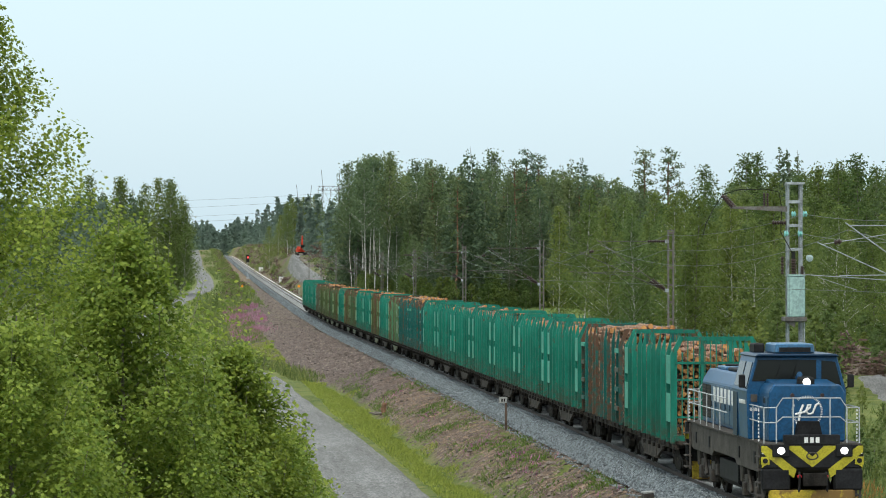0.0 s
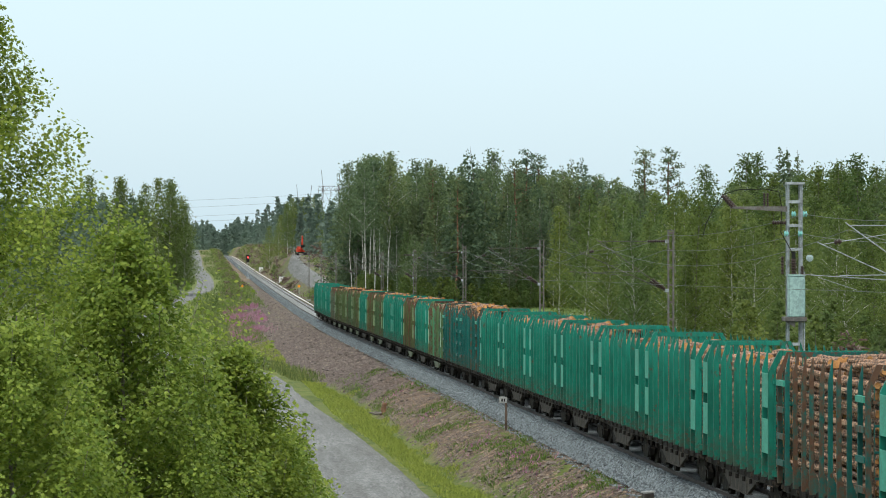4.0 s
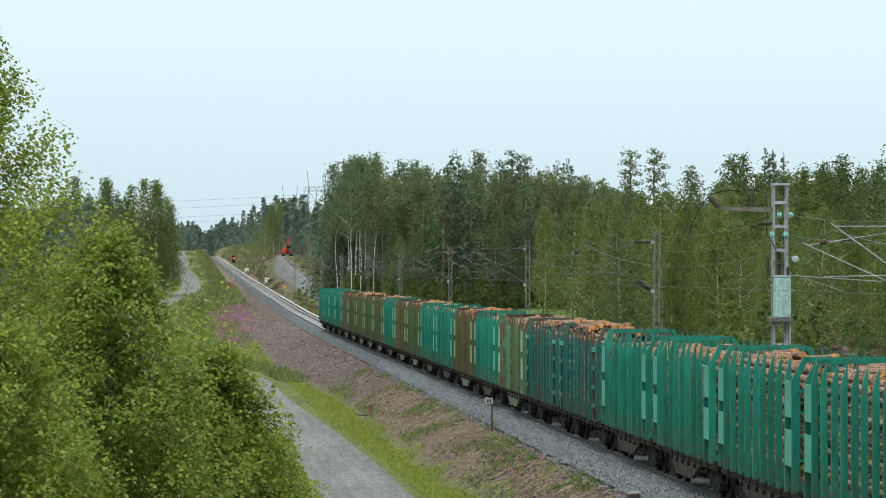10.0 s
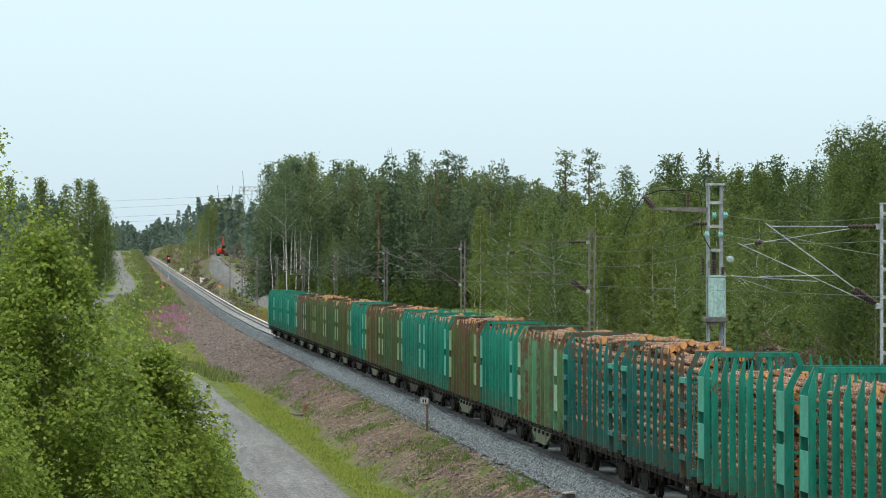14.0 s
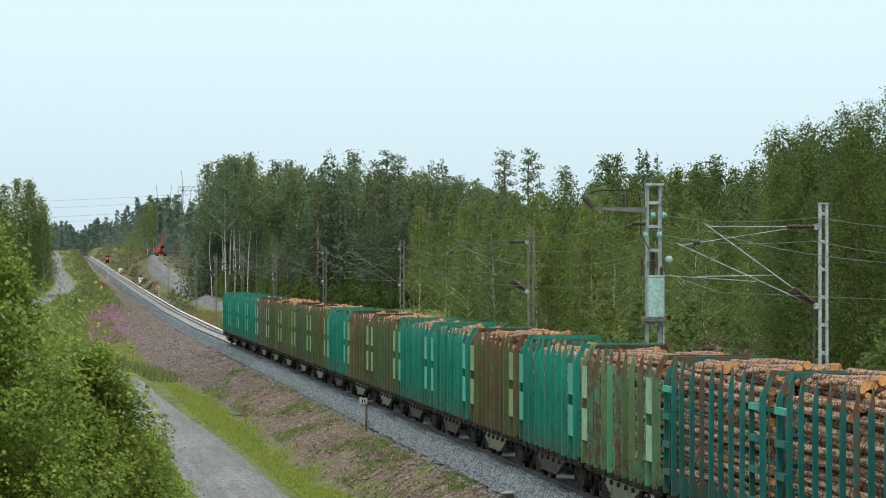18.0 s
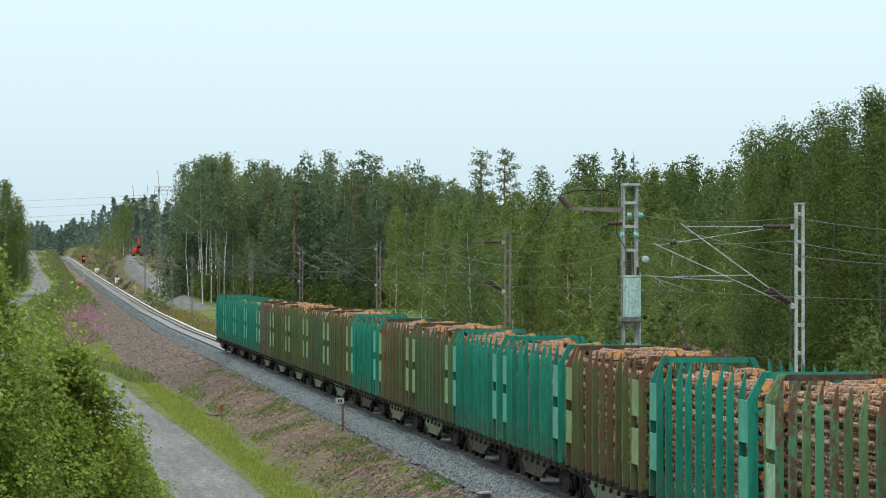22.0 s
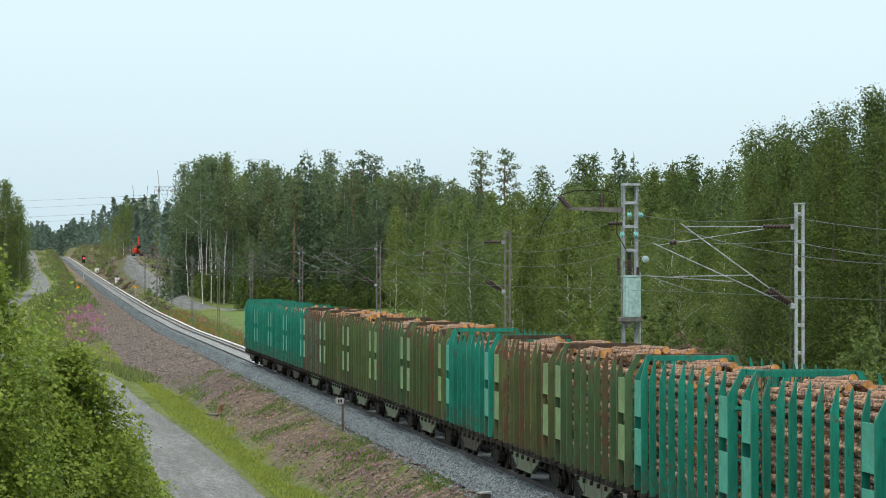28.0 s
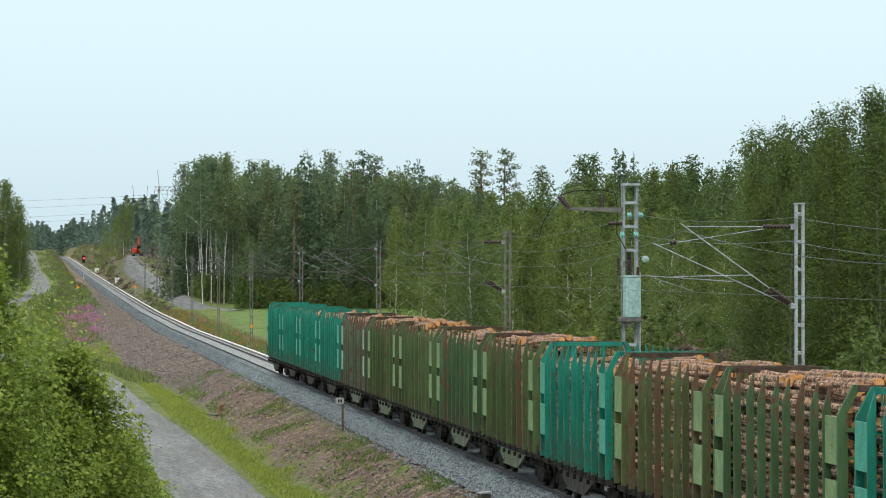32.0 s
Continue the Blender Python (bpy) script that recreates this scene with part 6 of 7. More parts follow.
def far_grass(rng):
    spots, lens = [], []
    while len(spots) < 12000:
        y = rng.uniform(620, 1700)
        x = rng.uniform(-16, 13)
        if dist_to(LEFT_ROAD, x, y) < 3.0 or noise.noise((x * 0.12, y * 0.02, 8.0)) < -0.15:
            continue
        spots.append((x, y, ground_z(x, y) - 0.05))
        lens.append(rng.uniform(0.4, 1.3))
    return spots, lens


def make_grass():
    rng = random.Random(41)
    spots, lens = [], []
    while len(spots) < 80000:
        y = 95 + 330 * rng.random() ** 1.5
        xd = lerp(y, DITCH_X)
        x = rng.uniform(9.3, xd + 0.05 + 1.5 * noise.noise((y * 0.11, 3.0, 1.0)))
        if dist_to(LEFT_ROAD, x, y) < 2.25 + 0.3 * rng.random():
            continue
        spots.append((x, y, ground_z(x, y) - 0.02))
        lens.append(rng.uniform(0.06, 0.22) * (0.6 + 1.1 * max(0, noise.noise((x * 0.7, y * 0.3, 4.0)) + 0.4)))
    blades("verge_grass", spots, lens, 0.022, M["grass_blade"], "bright green verge grass between road and ditch", "grass", 1, 0.6)
    spots, lens = [], []
    while len(spots) < 17000:
        y = 100 + 240 * rng.random() ** 1.4
        xd = lerp(y, DITCH_X)
        x = rng.uniform(xd + 0.4, 16.0)
        w = noise.noise((x * 0.45, y * 0.10, 12.0)) + 0.45 * noise.noise((x * 1.6, y * 0.6, 3.0)) + 0.12 * rng.gauss(0, 1)
        if w < 0.17 or y > 290:
            continue
        spots.append((x, y, ground_z(x, y) - 0.02))
        lens.append(rng.uniform(0.05, 0.24))
    blades("slope_weeds", spots, lens, 0.026, M["weed"], "patches of dark green weeds on the bare slope", "weeds", 2, 0.6)
    spots, lens = [], []
    while len(spots) < 24000:
        y = 95 + 520 * rng.random() ** 1.3
        x = 21.2 + 16 * rng.random() ** 1.6
        if dist_to(HILL_ROAD, x, y) < 3.0 or (x > 25 and y > 330):
            continue
        spots.append((x, y, ground_z(x, y) - 0.02))
        lens.append(rng.uniform(0.2, 0.75))
    blades("railside_grass", spots, lens, 0.035, M["dry_grass"], "rough half-dry grass beside the masts", "grass", 3)
    spots, lens = [], []
    while len(spots) < 16000:
        y = rng.uniform(300, 720)
        xd = lerp(y, DITCH_X)
        x = rng.uniform(xd - 4.5, xd + (0.9 if y < 430 else 4.5))
        if dist_to(LEFT_ROAD, x, y) < 2.6:
            continue
        spots.append((x, y, ground_z(x, y) - 0.02))
        lens.append(rng.uniform(0.25, 0.7))
    blades("far_verge_grass", spots, lens, 0.06, M["verge_mix"], "tall green grass along the embankment foot", "grass", 4)
    blades("far_slope_grass", *far_grass(rng), 0.13, M["dry_grass"], "rough tufted grass on the far slopes", "grass", 7)
    # fireweed on the embankment
    spots, lens = [], []
    while len(spots) < 3600:
        y = rng.uniform(430, 640)
        xd = lerp(y, DITCH_X)
        x = rng.uniform(xd + 0.5, xd + 6.5)
        if noise.noise((x * 0.35, y * 0.035, 21.0)) + 0.30 * rng.gauss(0, 1) < 0.30:
            continue
        spots.append((x, y, ground_z(x, y) + rng.uniform(0.2, 0.7)))
        lens.append(rng.uniform(0.2, 0.45))
    for i in range(170):
        y = rng.choice((128, 150, 158, 171, 205, 240)) + rng.gauss(0, 2.2)
        x = lerp(y, DITCH_X) + 1.9 + rng.gauss(0, 0.5)
        spots.append((x, y, ground_z(x, y) + rng.uniform(0.1, 0.3)))
        lens.append(rng.uniform(0.1, 0.25))
    for i in range(900):
        y = rng.uniform(300, 520)
        x = 22.2 + 4.5 * rng.random()
        if noise.noise((x * 0.5, y * 0.05, 25.0)) < 0.1:
            continue
        spots.append((x, y, ground_z(x, y) + rng.uniform(0.3, 0.7)))
        lens.append(rng.uniform(0.12, 0.28))
    blades("fireweed", spots, lens, 0.036, M["flower"], "pink fireweed flowering on the embankment", "flowers", 5)
    spots, lens = [], []
    while len(spots) < 5000:
        y = rng.uniform(96, 560)
        x = 21.0 + 3.2 * rng.random()
        if noise.noise((x * 0.8, y * 0.07, 31.0)) < -0.05:
            continue
        spots.append((x, y, ground_z(x, y) + 0.1))
        lens.append(rng.uniform(0.15, 0.45))
    blades("rusty_sorrel", spots, lens, 0.05, M["sorrel"], "rust-orange sorrel and dry stalks beside the cable trough", "weeds", 6)


def make_scrub():
    """Low scrub, one tuft beside the other, over the cleared banks on both sides of the far track."""
    rng = np.random.default_rng(61)
    pts, sizes, dry, dsizes = [], [], [], []
    n = 0
    while n < 2800:
        y = 560 + 1300 * rng.random() ** 1.3
        x = rng.uniform(21.6, 46) if n % 3 else rng.uniform(lerp(y, DITCH_X) - 3, 13.5)
        if dist_to(HILL_ROAD, x, y) < 3.1 or dist_to(LEFT_ROAD, x, y) < 3.0 or (x < 21 and y < 760):
            n += 1
            continue
        h = rng.uniform(0.35, 1.5) * (1 if x > 21 else 0.7)
        k = 46
        d = rng.normal(size=(k, 3)) * np.array([h * 0.55, h * 0.9, h * 0.3])
        c = np.array([x, y, ground_z(x, y) + h * 0.45]) + d
        if rng.random() < (0.55 if x > 21 and y > 640 else 0.3):
            dry.append(c)
            dsizes.append(rng.uniform(0.12, 0.3, k))
        else:
            pts.append(c)
            sizes.append(rng.uniform(0.16, 0.36, k))
        n += 1
    me = quads("scrub", np.vstack(pts), np.concatenate(sizes), rng, M["leaf_birch"], 0.0, 1.4, 0.4)
    tagged(new("scrub", me), "low green scrub on the cleared banks", "scrub", kind="stuff")
    me = quads("dry_scrub", np.vstack(dry), np.concatenate(dsizes), rng, M["dead_leaf"], 0.0, 2.2, 0.1)
    tagged(new("dry_scrub", me), "brown felling waste and dry twigs on the cleared banks", "scrub", kind="stuff")


def make_stones():
    rng = random.Random(77)
    b = Build()
    base = [(1, 0, 0), (-1, 0, 0), (0, 1, 0), (0, -1, 0), (0, 0, 1), (0, 0, -0.6)]
    tri = [(0, 2, 4), (2, 1, 4), (1, 3, 4), (3, 0, 4), (2, 0, 5), (1, 2, 5), (3, 1, 5), (0, 3, 5)]
    for i in range(15000):
        y = 98 + 330 * rng.random() ** 1.5
        xd = lerp(y, DITCH_X)
        x = rng.uniform(xd + 0.1, 16.1)
        r = 0.026 + 0.11 * rng.random() ** 5
        z = ground_z(x, y)
        a = rng.random() * 6.28
        sx, sy, sz = r * rng.uniform(0.8, 1.5), r * rng.uniform(0.8, 1.5), r * rng.uniform(0.5, 1.0)
        v = []
        for px, py, pz in base:
            qx, qy = px * sx, py * sy
            v.append((x + qx * math.cos(a) - qy * math.sin(a) + rng.uniform(-0.2, 0.2) * r, y + qx * math.sin(a) + qy * math.cos(a), z + pz * sz))
        b.add(v, tri)
    for i in range(9000):
        y = 300 + 460 * rng.random()
        xd = lerp(y, DITCH_X)
        x = rng.uniform(max(xd + 0.3, 16.1 - (7.5 if y > 400 else 9)), 16.1)
        r = 0.05 + 0.13 * rng.random() ** 3
        z = ground_z(x, y)
        v = [(x + px * r * rng.uniform(0.6, 1.5), y + py * r * rng.uniform(0.8, 2.0), z + pz * r * rng.uniform(0.5, 1.0)) for px, py, pz in base]
        b.add(v, tri)
    tagged(new("slope_stones", b.mesh("slope_stones", M["stone"])), "scattered reddish-grey stones on the bare slope", "stones", kind="stuff")
    c = Build()
    for i in range(31000):
        y = 98 + 190 * rng.random() ** 1.3
        t = rng.random()
        x = TRACK_X - 2.08 + 0.66 * t
        z = -0.80 + 0.60 * t
        if rng.random() < 0.3:
            x, z = TRACK_X - rng.uniform(0.88, 1.42), -0.15 + rng.uniform(-0.01, 0.02)
        elif rng.random() < 0.12:
            x, z = TRACK_X - 2.15 - 0.35 * rng.random(), ground_z(TRACK_X - 2.3, y)
        r = rng.uniform(0.022, 0.045)
        v = [(x + px * r * rng.uniform(0.7, 1.3), y + py * r * rng.uniform(0.7, 1.3), z + pz * r * rng.uniform(0.7, 1.3) + 0.01) for px, py, pz in base]
        c.add(v, tri)
    tagged(new("ballast_stones", c.mesh("ballast_stones", M["ballast_stone"])), "loose blue-grey ballast stones on the shoulder", "stones", kind="stuff")


def island_stone(name, dark, light):
    m, nt, b = nodes_of(name)
    geo = nt.nodes.new("ShaderNodeNewGeometry")
    nt.links.new(mixc(nt, geo.outputs["Random Per Island"], dark, light), b.inputs["Base Color"])
    b.inputs["Roughness"].default_value = 0.9
    return m


M["weed"] = foliage("weed_leaves", (0.045, 0.095, 0.020), (0.11, 0.17, 0.04), see_through=0.3)
M["dry_grass"] = foliage("half_dry_grass", (0.070, 0.115, 0.028), (0.19, 0.215, 0.072), see_through=0.3)
M["sorrel"] = foliage("sorrel_stalks", (0.20, 0.085, 0.03), (0.34, 0.20, 0.06), 0.1)
M["stone"] = island_stone("reddish_stones", (0.055, 0.042, 0.036), (0.20, 0.160, 0.135))
M["ballast_stone"] = island_stone("granite_chips", (0.036, 0.046, 0.053), (0.25, 0.285, 0.30))
M["verge_mix"] = foliage("mixed_verge_grass", (0.060, 0.098, 0.028), (0.185, 0.205, 0.075), see_through=0.3)
M["dead_leaf"] = foliage("dead_twigs", (0.070, 0.048, 0.038), (0.19, 0.135, 0.105), see_through=0.1)
make_grass()
make_scrub()
make_stones()


# ---- railway furniture ----
def make_transformer_mast(y):
    mast = new("transformer_mast")
    mast.matrix_world = pose(MAST_X, y, 0)
    g = M["galvanised"]
    for x in (-0.26, 0.26):
        for dy in (-0.16, 0.16):
            s = 1 if x > 0 else -1
            part("leg", Build().prism([(x, dy - 0.05), (x + s * 0.012, dy - 0.05), (x + s * 0.012, dy + 0.05), (x - s * 0.07, dy + 0.05), (x - s * 0.07, dy + 0.038), (x, dy + 0.038)], "z", -0.6, 10.32), g, mast)
    z = 0.3
    while z < 10.1:
        if not 5.4 < z < 7.2:
            for dy in (-0.215, 0.205):
                part("batten", Build().box(-0.25, 0.25, dy, dy + 0.01, z, z + 0.10), g, mast)
        z += 0.85
    part("cap_frame", Build().box(-0.30, 0.34, -0.24, 0.24, 10.32, 10.40), g, mast)
    plat = part("platform", Build().box(-0.42, 0.36, -0.6, 0.24, 5.42, 5.58), M["old_mast"], mast, "steel platform", bevel=0.02)
    part("platform_bracket", Build().prism([(-0.4, 5.42), (-0.05, 5.42), (-0.05, 5.2)], "y", -0.5, -0.42), M["old_mast"], plat)
    tank = part("transformer_tank", Build().prism([(-0.30, -0.62), (0.27, -0.62), (0.27, -0.25), (-0.30, -0.25)], "z", 5.58, 7.04), M["tank_paint"], mast, "pale blue-green transformer tank", bevel=0.03)
    for x in (-0.30, -0.15, 0.0, 0.13, 0.27):
        part("cooling_fin", Build().box(x - 0.012, x + 0.012, -0.66, -0.60, 5.66, 6.95), M["tank_paint"], tank)
    part("tank_lid", Build().box(-0.33, 0.30, -0.65, -0.22, 7.04, 7.10), M["tank_paint"], tank)

    def ribbed(p, q, r, name="insulator", mat="brown_insulator", n=6, label="ribbed brown insulator"):
        b = Build().turned(p, q, r, n)
        part(name, b, M[mat], mast, label)
    ribbed((-0.10, -0.44, 7.10), (-0.10, -0.44, 7.66), 0.12)
    ribbed((-0.50, -0.44, 7.10), (-0.50, -0.44, 7.75), 0.065)
    ribbed((0.22, -0.40, 7.10), (0.22, -0.40, 7.40), 0.08)
    part("oil_cup", Build().tube((-0.10, -0.44, 7.66), (-0.10, -0.44, 7.92), 0.075, 10), M["dark"], mast)
    part("switch_arm", Build().prism([(-2.32, 9.46), (-2.32, 9.53), (-0.2, 9.54), (-0.2, 9.34)], "y", -0.05, -0.03).prism([(-2.32, 9.46), (-2.32, 9.53), (-0.2, 9.54), (-0.2, 9.34)], "y", 0.03, 0.05), M["old_mast"], mast, "horizontal steel switch arm")
    for x in (-1.08, -0.96):
        ribbed((x, 0, 9.52), (x, 0, 10.02), 0.055)
    ribbed((-2.22, 0, 9.50), (-2.62, -0.05, 9.92), 0.085)
    ribbed((-2.12, 0.08, 9.50), (-2.50, 0.1, 9.92), 0.085)
    ribbed((-0.28, 0, 8.95), (-0.80, 0, 8.95), 0.085)
    for x, z in ((0.36, 9.26), (-0.05, 9.26), (-0.32, 8.56), (0.18, 8.56)):
        ribbed((x - 0.08, -0.2, z), (x + 0.08, -0.2, z), 0.12, "glass_insulator", "glass_insulator", 2, "blue-green glass insulator")
    ribbed((0.52, -0.34, 7.68), (0.52, -0.08, 7.68), 0.125, "pale_insulator", "glass_pale", 2, "pale round glass insulator")
    cab = M["dark"]
    part("jumper_cable", Build().path([(-2.62, -0.05, 9.95), (-2.0, 0, 10.13), (-1.02, 0, 10.16), (-0.55, 0, 10.05), (-0.45, 0, 9.5), (-0.5, -0.1, 8.6), (-0.3, -0.3, 8.2), (-0.12, -0.44, 7.8)], 0.016, 5), cab, mast)
    part("drop_cable", Build().path([(-2.62, -0.05, 9.9), (-2.95, -0.05, 9.4), (-3.2, -0.05, 8.9), (-3.3, 0, 8.45)], 0.016, 5), cab, mast)
    part("cable_pipe", Build().tube((0.33, -0.2, -0.5), (0.33, -0.2, 7.2), 0.03, 6), g, mast)
    part("footing", Build().box(-0.55, 0.55, -0.5, 0.5, -1.1, -0.05), M["concrete"], mast, bevel=0.05)
    return tagged(mast, "tall lattice mast carrying a transformer, brown insulators and switch arm", "mast")


M["glass_pale"] = plain("pale_glass_insulator", (0.27, 0.35, 0.35), 0.2, 0.1, 6, 0.02)
M["tank_paint"] = plain("pale_tank_paint", (0.26, 0.385, 0.37), 0.5, 0.08, 1, 0.03, dirt=(0.21, 0.30, 0.29), dirt_lo=0.66)
make_transformer_mast(124.4)


def make_marker(x, y):
    post = new("kilometre_post")
    z = ground_z(x, y)
    post.matrix_world = pose(x, y, z, 0, 0, -6)
    part("post", Build().box(-0.06, 0.06, -0.05, 0.05, -0.3, 1.50), M["post_rust"], post, "rust-brown steel post", bevel=0.01)
    sign = part("plate", Build().box(-0.36, 0.06, -0.08, -0.055, 1.40, 1.70), M["concrete"], post, "small pale plate with dark bars", bevel=0.01)
    for i in range(2):
        part("digit_bar", Build().box(-0.24 + i * 0.12, -0.16 + i * 0.12, -0.085, -0.080, 1.46, 1.62), M["dark"], sign)
    return tagged(post, "rusty trackside post with a small pale plate", "marker post")


M["post_rust"] = plain("rust_brown_post", (0.085, 0.06, 0.045), 0.8, 0.3, 4, 0.2)
make_marker(15.75, 176.0)


def make_block(x, y):
    ob = new("cable_marker")
    z = ground_z(x, y)
    ob.matrix_world = pose(x, y, z, 3, -4, 14)
    part("block", Build().prism([(-0.20, -0.15), (0.20, -0.15), (0.19, 0.34), (-0.18, 0.36)], "y", -0.16, 0.16), M["block_dark"], ob, "dark weathered concrete block", bevel=0.03)
    part("cap", Build().box(-0.19, 0.20, -0.17, 0.17, 0.36, 0.41), M["concrete"], ob, "pale cap")
    return tagged(ob, "low dark cable marker block with a pale top beside the ballast", "marker block")


M["block_dark"] = plain("weathered_dark_concrete", (0.055, 0.05, 0.045), 0.9, 0.3, 5, 0.3)
make_block(15.85, 121.5)


def make_stump(x, y):
    b = Build()
    limb_build(b, (0, 0, -0.2), (0.08, 0.02, 0.75), 0.2, 0.15, np.random.default_rng(3), 4, 9)
    b.tube((0.08, 0.02, 0.74), (0.08, 0.02, 0.76), 0.15, 9, 0.13)
    ob = new("tree_stump")
    ob.matrix_world = pose(x, y, ground_z(x, y), 4, 6, 0)
    part("stem", b, M["bark_pine"], ob)
    part("root", Build().tube((0.1, 0, 0.05), (-0.9, 0.1, 0.0), 0.12, 7, 0.05), M["bark_grey"], ob)
    part("root", Build().tube((0.0, 0, 0.1), (-0.7, -0.6, -0.05), 0.10, 7, 0.04), M["bark_grey"], ob)
    return tagged(ob, "broken reddish-brown tree stump with bare roots in the ditch", "stump")


make_stump(12.5, 231.0)


def make_signal(x, y):
    ob = new("railway_signal")
    ob.matrix_world = pose(x, y, rail_z(y) - 0.4)
    part("mast", Build().tube((0, 0, 0), (0, 0, 6.4), 0.09, 8), M["galvanised"], ob)
    head = part("signal_head", Build().box(-0.45, 0.45, -0.12, 0.12, 4.3, 6.5), M["dark"], ob, "black signal screen", bevel=0.1)
    part("lens", Build().tube((0, -0.13, 5.7), (0, -0.17, 5.7), 0.26, 14), M["red_lamp"], head, "glowing red signal lens")
    part("lens", Build().tube((0, -0.13, 4.9), (0, -0.17, 4.9), 0.22, 14), M["dark"], head)
    part("base", Build().box(-0.4, 0.4, -0.4, 0.4, -0.6, 0.1), M["concrete"], ob)
    return tagged(ob, "tall railway signal showing red", "signal")


def red_lamp():
    m, nt, b = nodes_of("lit_red_lens")
    b.inputs["Base Color"].default_value = (0.5, 0.02, 0.02, 1)
    b.inputs["Emission Color"].default_value = (1.0, 0.06, 0.05, 1)
    b.inputs["Emission Strength"].default_value = 2.5
    return m


M["red_lamp"] = red_lamp()
make_signal(15.8, 1010.0)


def make_cabinet(x, y, w, h, label):
    ob = new("relay_cabinet")
    ob.matrix_world = pose(x, y, ground_z(x, y))
    part("body", Build().box(-w / 2, w / 2, -0.5, 0.5, 0.15, h), M["white"], ob, bevel=0.05)
    part("lid", Build().box(-w / 2 - 0.08, w / 2 + 0.08, -0.58, 0.58, h, h + 0.1), M["galvanised"], ob)
    part("door", Build().box(-w / 2 + 0.1, w / 2 - 0.1, -0.53, -0.505, 0.25, h - 0.15), M["white"], ob)
    part("plinth", Build().box(-w / 2, w / 2, -0.5, 0.5, -0.4, 0.15), M["concrete"], ob)
    return tagged(ob, label, "cabinet")


make_cabinet(22.2, 880.0, 1.3, 1.6, "pale grey relay cabinet beside the track")
make_cabinet(21.9, 1130.0, 1.4, 1.6, "small white cabinet beside the track")


def make_board(x, y, h, label):
    ob = new("warning_board")
    ob.matrix_world = pose(x, y, ground_z(x, y))
    part("post", Build().tube((0, 0, -0.3), (0, 0, h), 0.05, 6), M["galvanised"], ob)
    part("plate", Build().prism([(-0.26, h - 0.55), (0.26, h - 0.55), (0.28, h - 0.2), (0.0, h + 0.08), (-0.28, h - 0.2)], "y", -0.08, -0.05), M["orange_board"], ob, bevel=0.02)
    return tagged(ob, label, "sign")


M["orange_board"] = plain("orange_yellow_board", (0.75, 0.27, 0.02), 0.5, 0.1, 3, 0.03)
make_board(11.4, 812.0, 2.0, "orange trackside warning board on a post")
make_board(21.9, 725.0, 2.0, "orange and red warning board on a post")


def make_digger(x, y):
    ob = new("excavator")
    ob.matrix_world = pose(x, y, ground_z(x, y), 0, 0, 6) @ Matrix.Diagonal((0.82, 0.82, 0.82, 1))
    for s in (-1, 1):
        tr = part("crawler", Build().prism([(-1.9, 0.0), (1.9, 0.0), (2.25, 0.45), (1.9, 0.9), (-1.9, 0.9), (-2.25, 0.45)], "x", s * 1.3 - 0.3, s * 1.3 + 0.3), M["dark"], ob, "black steel crawler track", bevel=0.05)
        for k in range(5):
            part("roller", Build().tube((s * 1.62, -1.5 + k * 0.75, 0.35), (s * 1.64, -1.5 + k * 0.75, 0.35), 0.2, 10), M["chassis_grey"], tr)
    part("turntable", Build().tube((0, 0, 0.85), (0, 0, 1.15), 1.0, 16), M["dark"], ob)
    part("engine_house", Build().box(-1.4, 1.4, -0.3, 2.3, 1.15, 2.5), M["orange"], ob, bevel=0.15)
    part("counterweight", Build().box(-1.4, 1.4, 2.3, 2.8, 1.15, 2.2), M["orange"], ob, bevel=0.2)
    cab = part("cab", Build().prism([(-1.5, 1.15), (-0.3, 1.15), (-0.3, 3.0), (-1.2, 3.0), (-1.6, 2.2)], "x", -1.4, -0.35), M["orange"], ob, bevel=0.05)
    part("cab_window", Build().box(-1.42, -1.40, -1.35, -0.5, 2.0, 2.85), M["glass"], cab)
    part("front_window", Build().prism([(-1.5, 2.0), (-1.3, 2.9), (-1.26, 2.9), (-1.46, 2.0)], "x", -1.3, -0.45), M["glass"], cab)
    part("boom", Build().prism([(-0.6, 1.6), (-2.6, 4.4), (-3.6, 6.2), (-3.3, 6.5), (-2.0, 4.9), (0.1, 2.2)], "x", -0.2, 0.2), M["orange"], ob, "raised orange boom", bevel=0.03)
    part("stick", Build().prism([(-3.5, 6.4), (-3.2, 6.5), (-3.9, 3.4), (-4.2, 3.5)], "x", -0.15, 0.15), M["orange"], ob, bevel=0.03)
    part("bucket", Build().prism([(-4.4, 3.5), (-3.7, 3.4), (-3.5, 2.8), (-4.2, 2.5), (-4.7, 2.9)], "x", -0.6, 0.6), M["dark"], ob, bevel=0.03)
    return tagged(ob, "orange-red crawler excavator with its boom raised on the hillside", "excavator")


make_digger(29.3, 952.0)


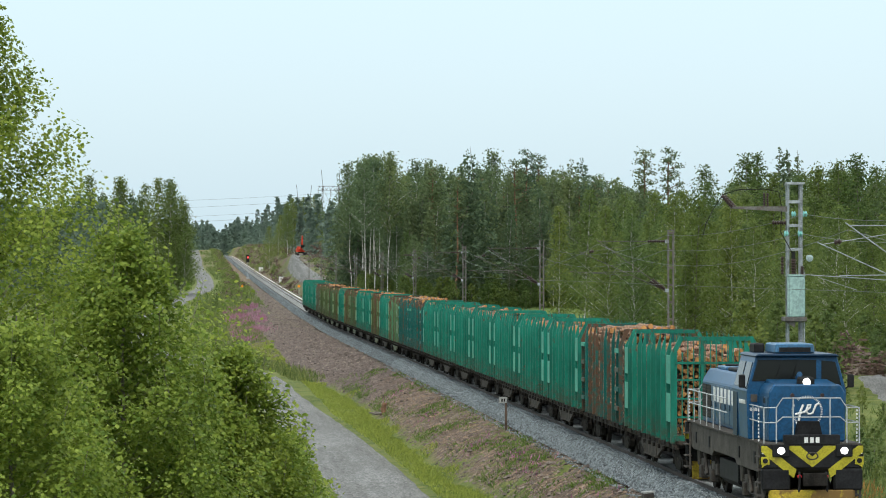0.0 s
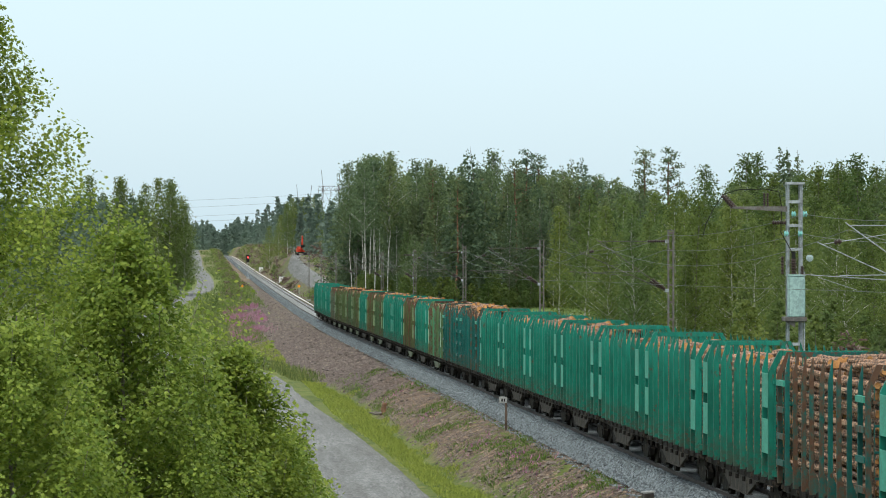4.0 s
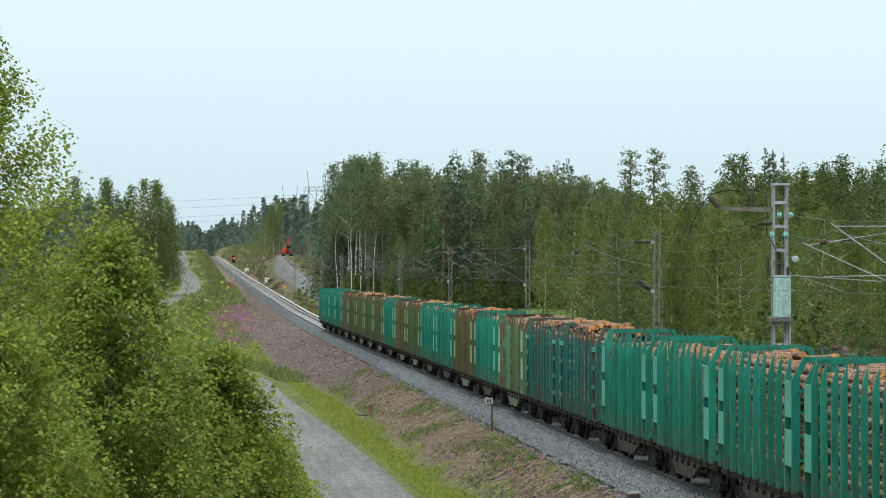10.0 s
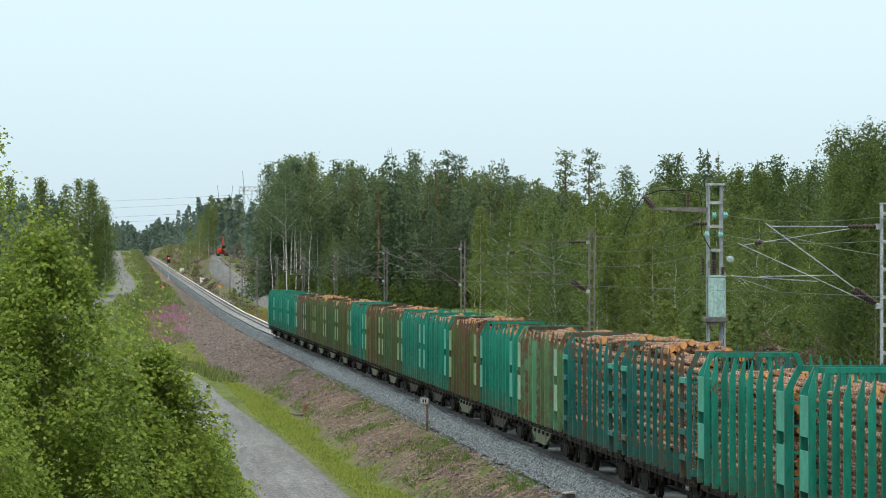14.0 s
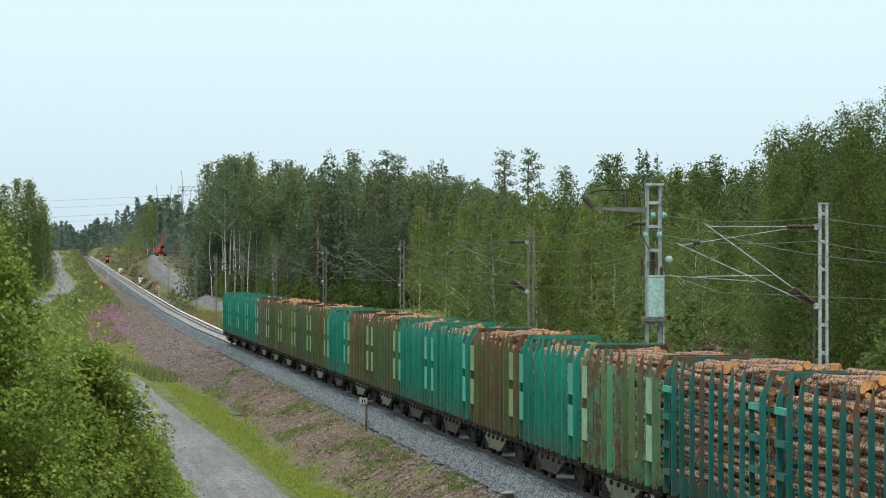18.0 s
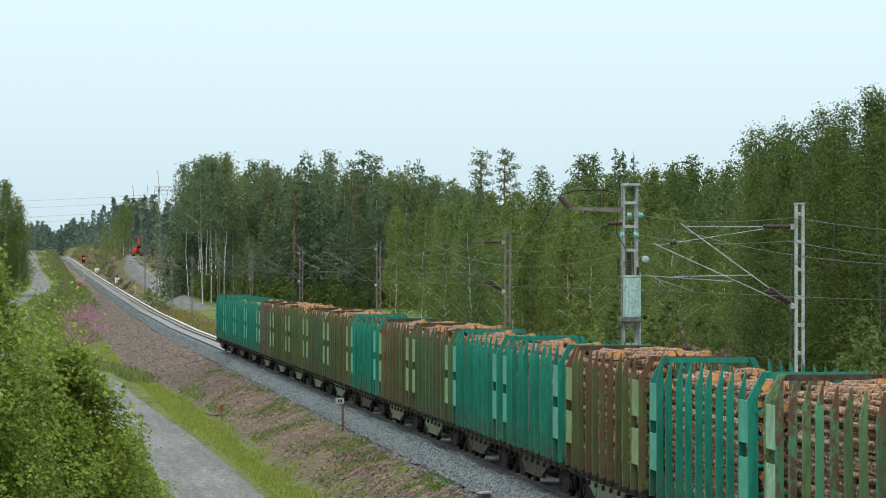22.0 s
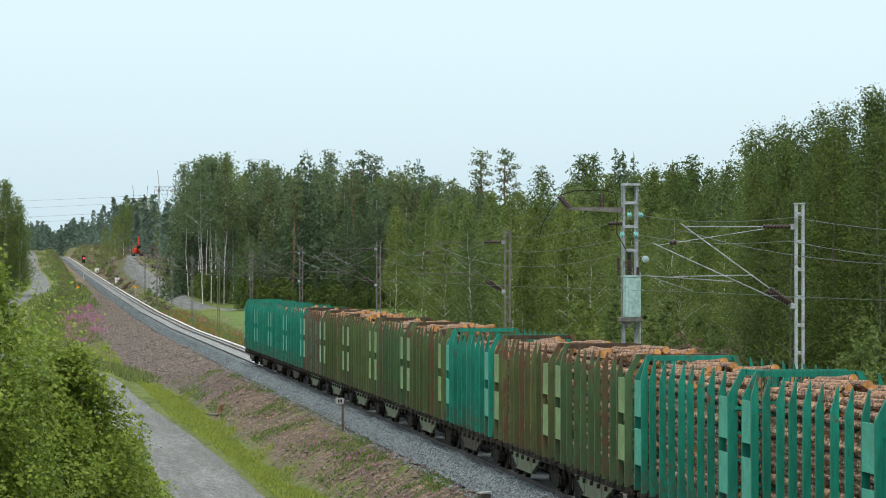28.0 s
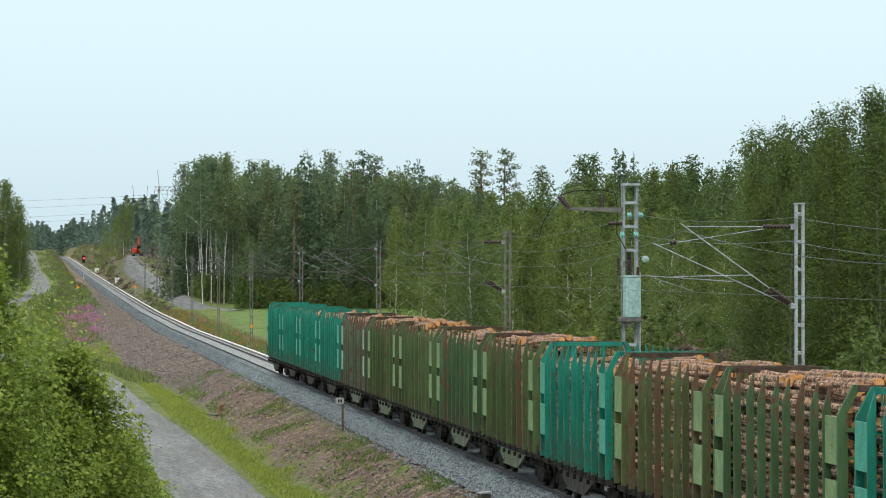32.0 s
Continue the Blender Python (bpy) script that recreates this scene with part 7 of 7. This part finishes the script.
def make_brush_pile(x, y, w, h, seed, run=1.2):
    rng = random.Random(seed)
    b = Build()
    for i in range(260):
        a = rng.gauss(0, w * 0.55)
        d = rng.gauss(0, w * 0.4 * run)
        z = max(0.05, h * math.exp(-(a / w) ** 2 * 2 - (d / w / run) ** 2) * rng.random() ** 0.7) * (0.4 + 1.2 * abs(math.sin(d * 1.3 + seed))) + ground_z(x + a, y + d) - ground_z(x, y)
        t = rng.uniform(0, math.pi)
        l = 0.35 + 1.3 * rng.random() ** 2
        b.tube((a - math.cos(t) * l, d - math.sin(t) * l * 0.5, z + rng.uniform(-0.35, 0.35)), (a + math.cos(t) * l, d + math.sin(t) * l * 0.5, z + rng.uniform(-0.4, 0.6)), rng.uniform(0.03, 0.11), 4)
    ob = new("brush_pile", b.mesh("brush_pile", M["brush"]))
    ob.matrix_world = pose(x, y, ground_z(x, y))
    return tagged(ob, "heap of brown logs, stumps and branches on cleared ground", "brush pile", kind="stuff")


M["brush"] = plain("dead_brushwood", (0.115, 0.078, 0.064), 0.9, 0.45, 0.8, 0.3, dirt=(0.22, 0.18, 0.16), dirt_lo=0.55)
for i, (x, y, w, h) in enumerate(((34.0, 962, 3.6, 2.6), (22.9, 800, 0.8, 0.6), (22.8, 860, 0.9, 0.8), (30.5, 760, 1.6, 0.9), (31.5, 690, 1.8, 1.0), (33.5, 650, 1.6, 0.8), (53.5, 262, 3.2, 1.8), (50.5, 268, 3.5, 2.0), (56, 255, 2.5, 1.6))):
    make_brush_pile(x, y, w, h, 300 + i)


def make_pylon(x, y, h, w):
    ob = new("power_pylon")
    g = M["old_mast"]
    ob.matrix_world = pose(x, y, ground_z(x, y) - 0.3)
    for s in (-1, 1):
        leg = Build()
        for a in (-0.5, 0.5):
            leg.tube((s * w * 0.42 + a, 0, 0), (s * w * 0.30 + a * 0.4, 0, h * 0.82), 0.16, 4)
        for k in range(9):
            z0, z1 = h * 0.82 * k / 9, h * 0.82 * (k + 1) / 9
            f0, f1 = 1 - 0.6 * k / 9, 1 - 0.6 * (k + 1) / 9
            c0, c1 = s * w * (0.42 - 0.12 * k / 9), s * w * (0.42 - 0.12 * (k + 1) / 9)
            leg.tube((c0 - 0.5 * f0, 0, z0), (c1 + 0.5 * f1, 0, z1), 0.08, 4)
        part("leg", leg, g, ob)
        part("earth_spike", Build().tube((s * w * 0.30, 0, h * 0.82), (s * w * 0.36, 0, h), 0.13, 4), g, ob)
        part("stay", Build().tube((s * w * 0.30, 0, h * 0.8), (s * w * 0.02, 0, h * 0.62), 0.07, 4), g, ob)
    arm = Build()
    for z in (0.82, 0.775):
        arm.tube((-w / 2, 0, h * z), (w / 2, 0, h * z), 0.13, 4)
    for k in range(12):
        arm.tube((-w / 2 + w * k / 12, 0, h * (0.82 if k % 2 else 0.775)), (-w / 2 + w * (k + 1) / 12, 0, h * (0.775 if k % 2 else 0.82)), 0.08, 4)
    part("crossarm", arm, g, ob)
    for a in (-0.48, 0.0, 0.48):
        part("insulator_string", Build().tube((a * w, 0, h * 0.775), (a * w, 0, h * 0.70), 0.12, 5), g, ob)
    return tagged(ob, "lattice portal power pylon above the trees", "pylon", "power pylons")


make_pylon(55.0, 1400.0, 36.0, 10.5)
make_pylon(47.5, 1500.0, 31.0, 9.0)
for i, (z0, z1, y) in enumerate(((34.0, 31.5, 1400), (30.5, 27.5, 1405), (36.5, 35.5, 1395), (29.5, 27.0, 1500))):
    wire("power_line", hang((52, y, z0), (-260, y + 40, z1 + 4), 5.5, 24), 0.055, "thin grey high-voltage line across the valley")
    wire("power_line", hang((52, y, z0), (330, y - 60, z0 + 8), 6.0, 16), 0.055, "thin grey high-voltage line above the forest")


def motions():
    for thing, y in MOVING:
        walk(thing, [(t, pose(TRACK_X, y - s, rail_z(y - s))) for t, s in RUN])

    # loco wheels turn as they roll, under 90 degrees from row to row
    rows, k = [], 0
    dist = np.interp(np.arange(0, 32.01, 0.05), [t for t, s in RUN], [s for t, s in RUN])
    for i, d in enumerate(dist):
        rows.append((i * 0.05, d))
    for wheel, y, r in WHEELS:
        walk(wheel, [(t, pose(0, y, r, math.degrees(d / r) % 360)) for t, d in rows])


motions()
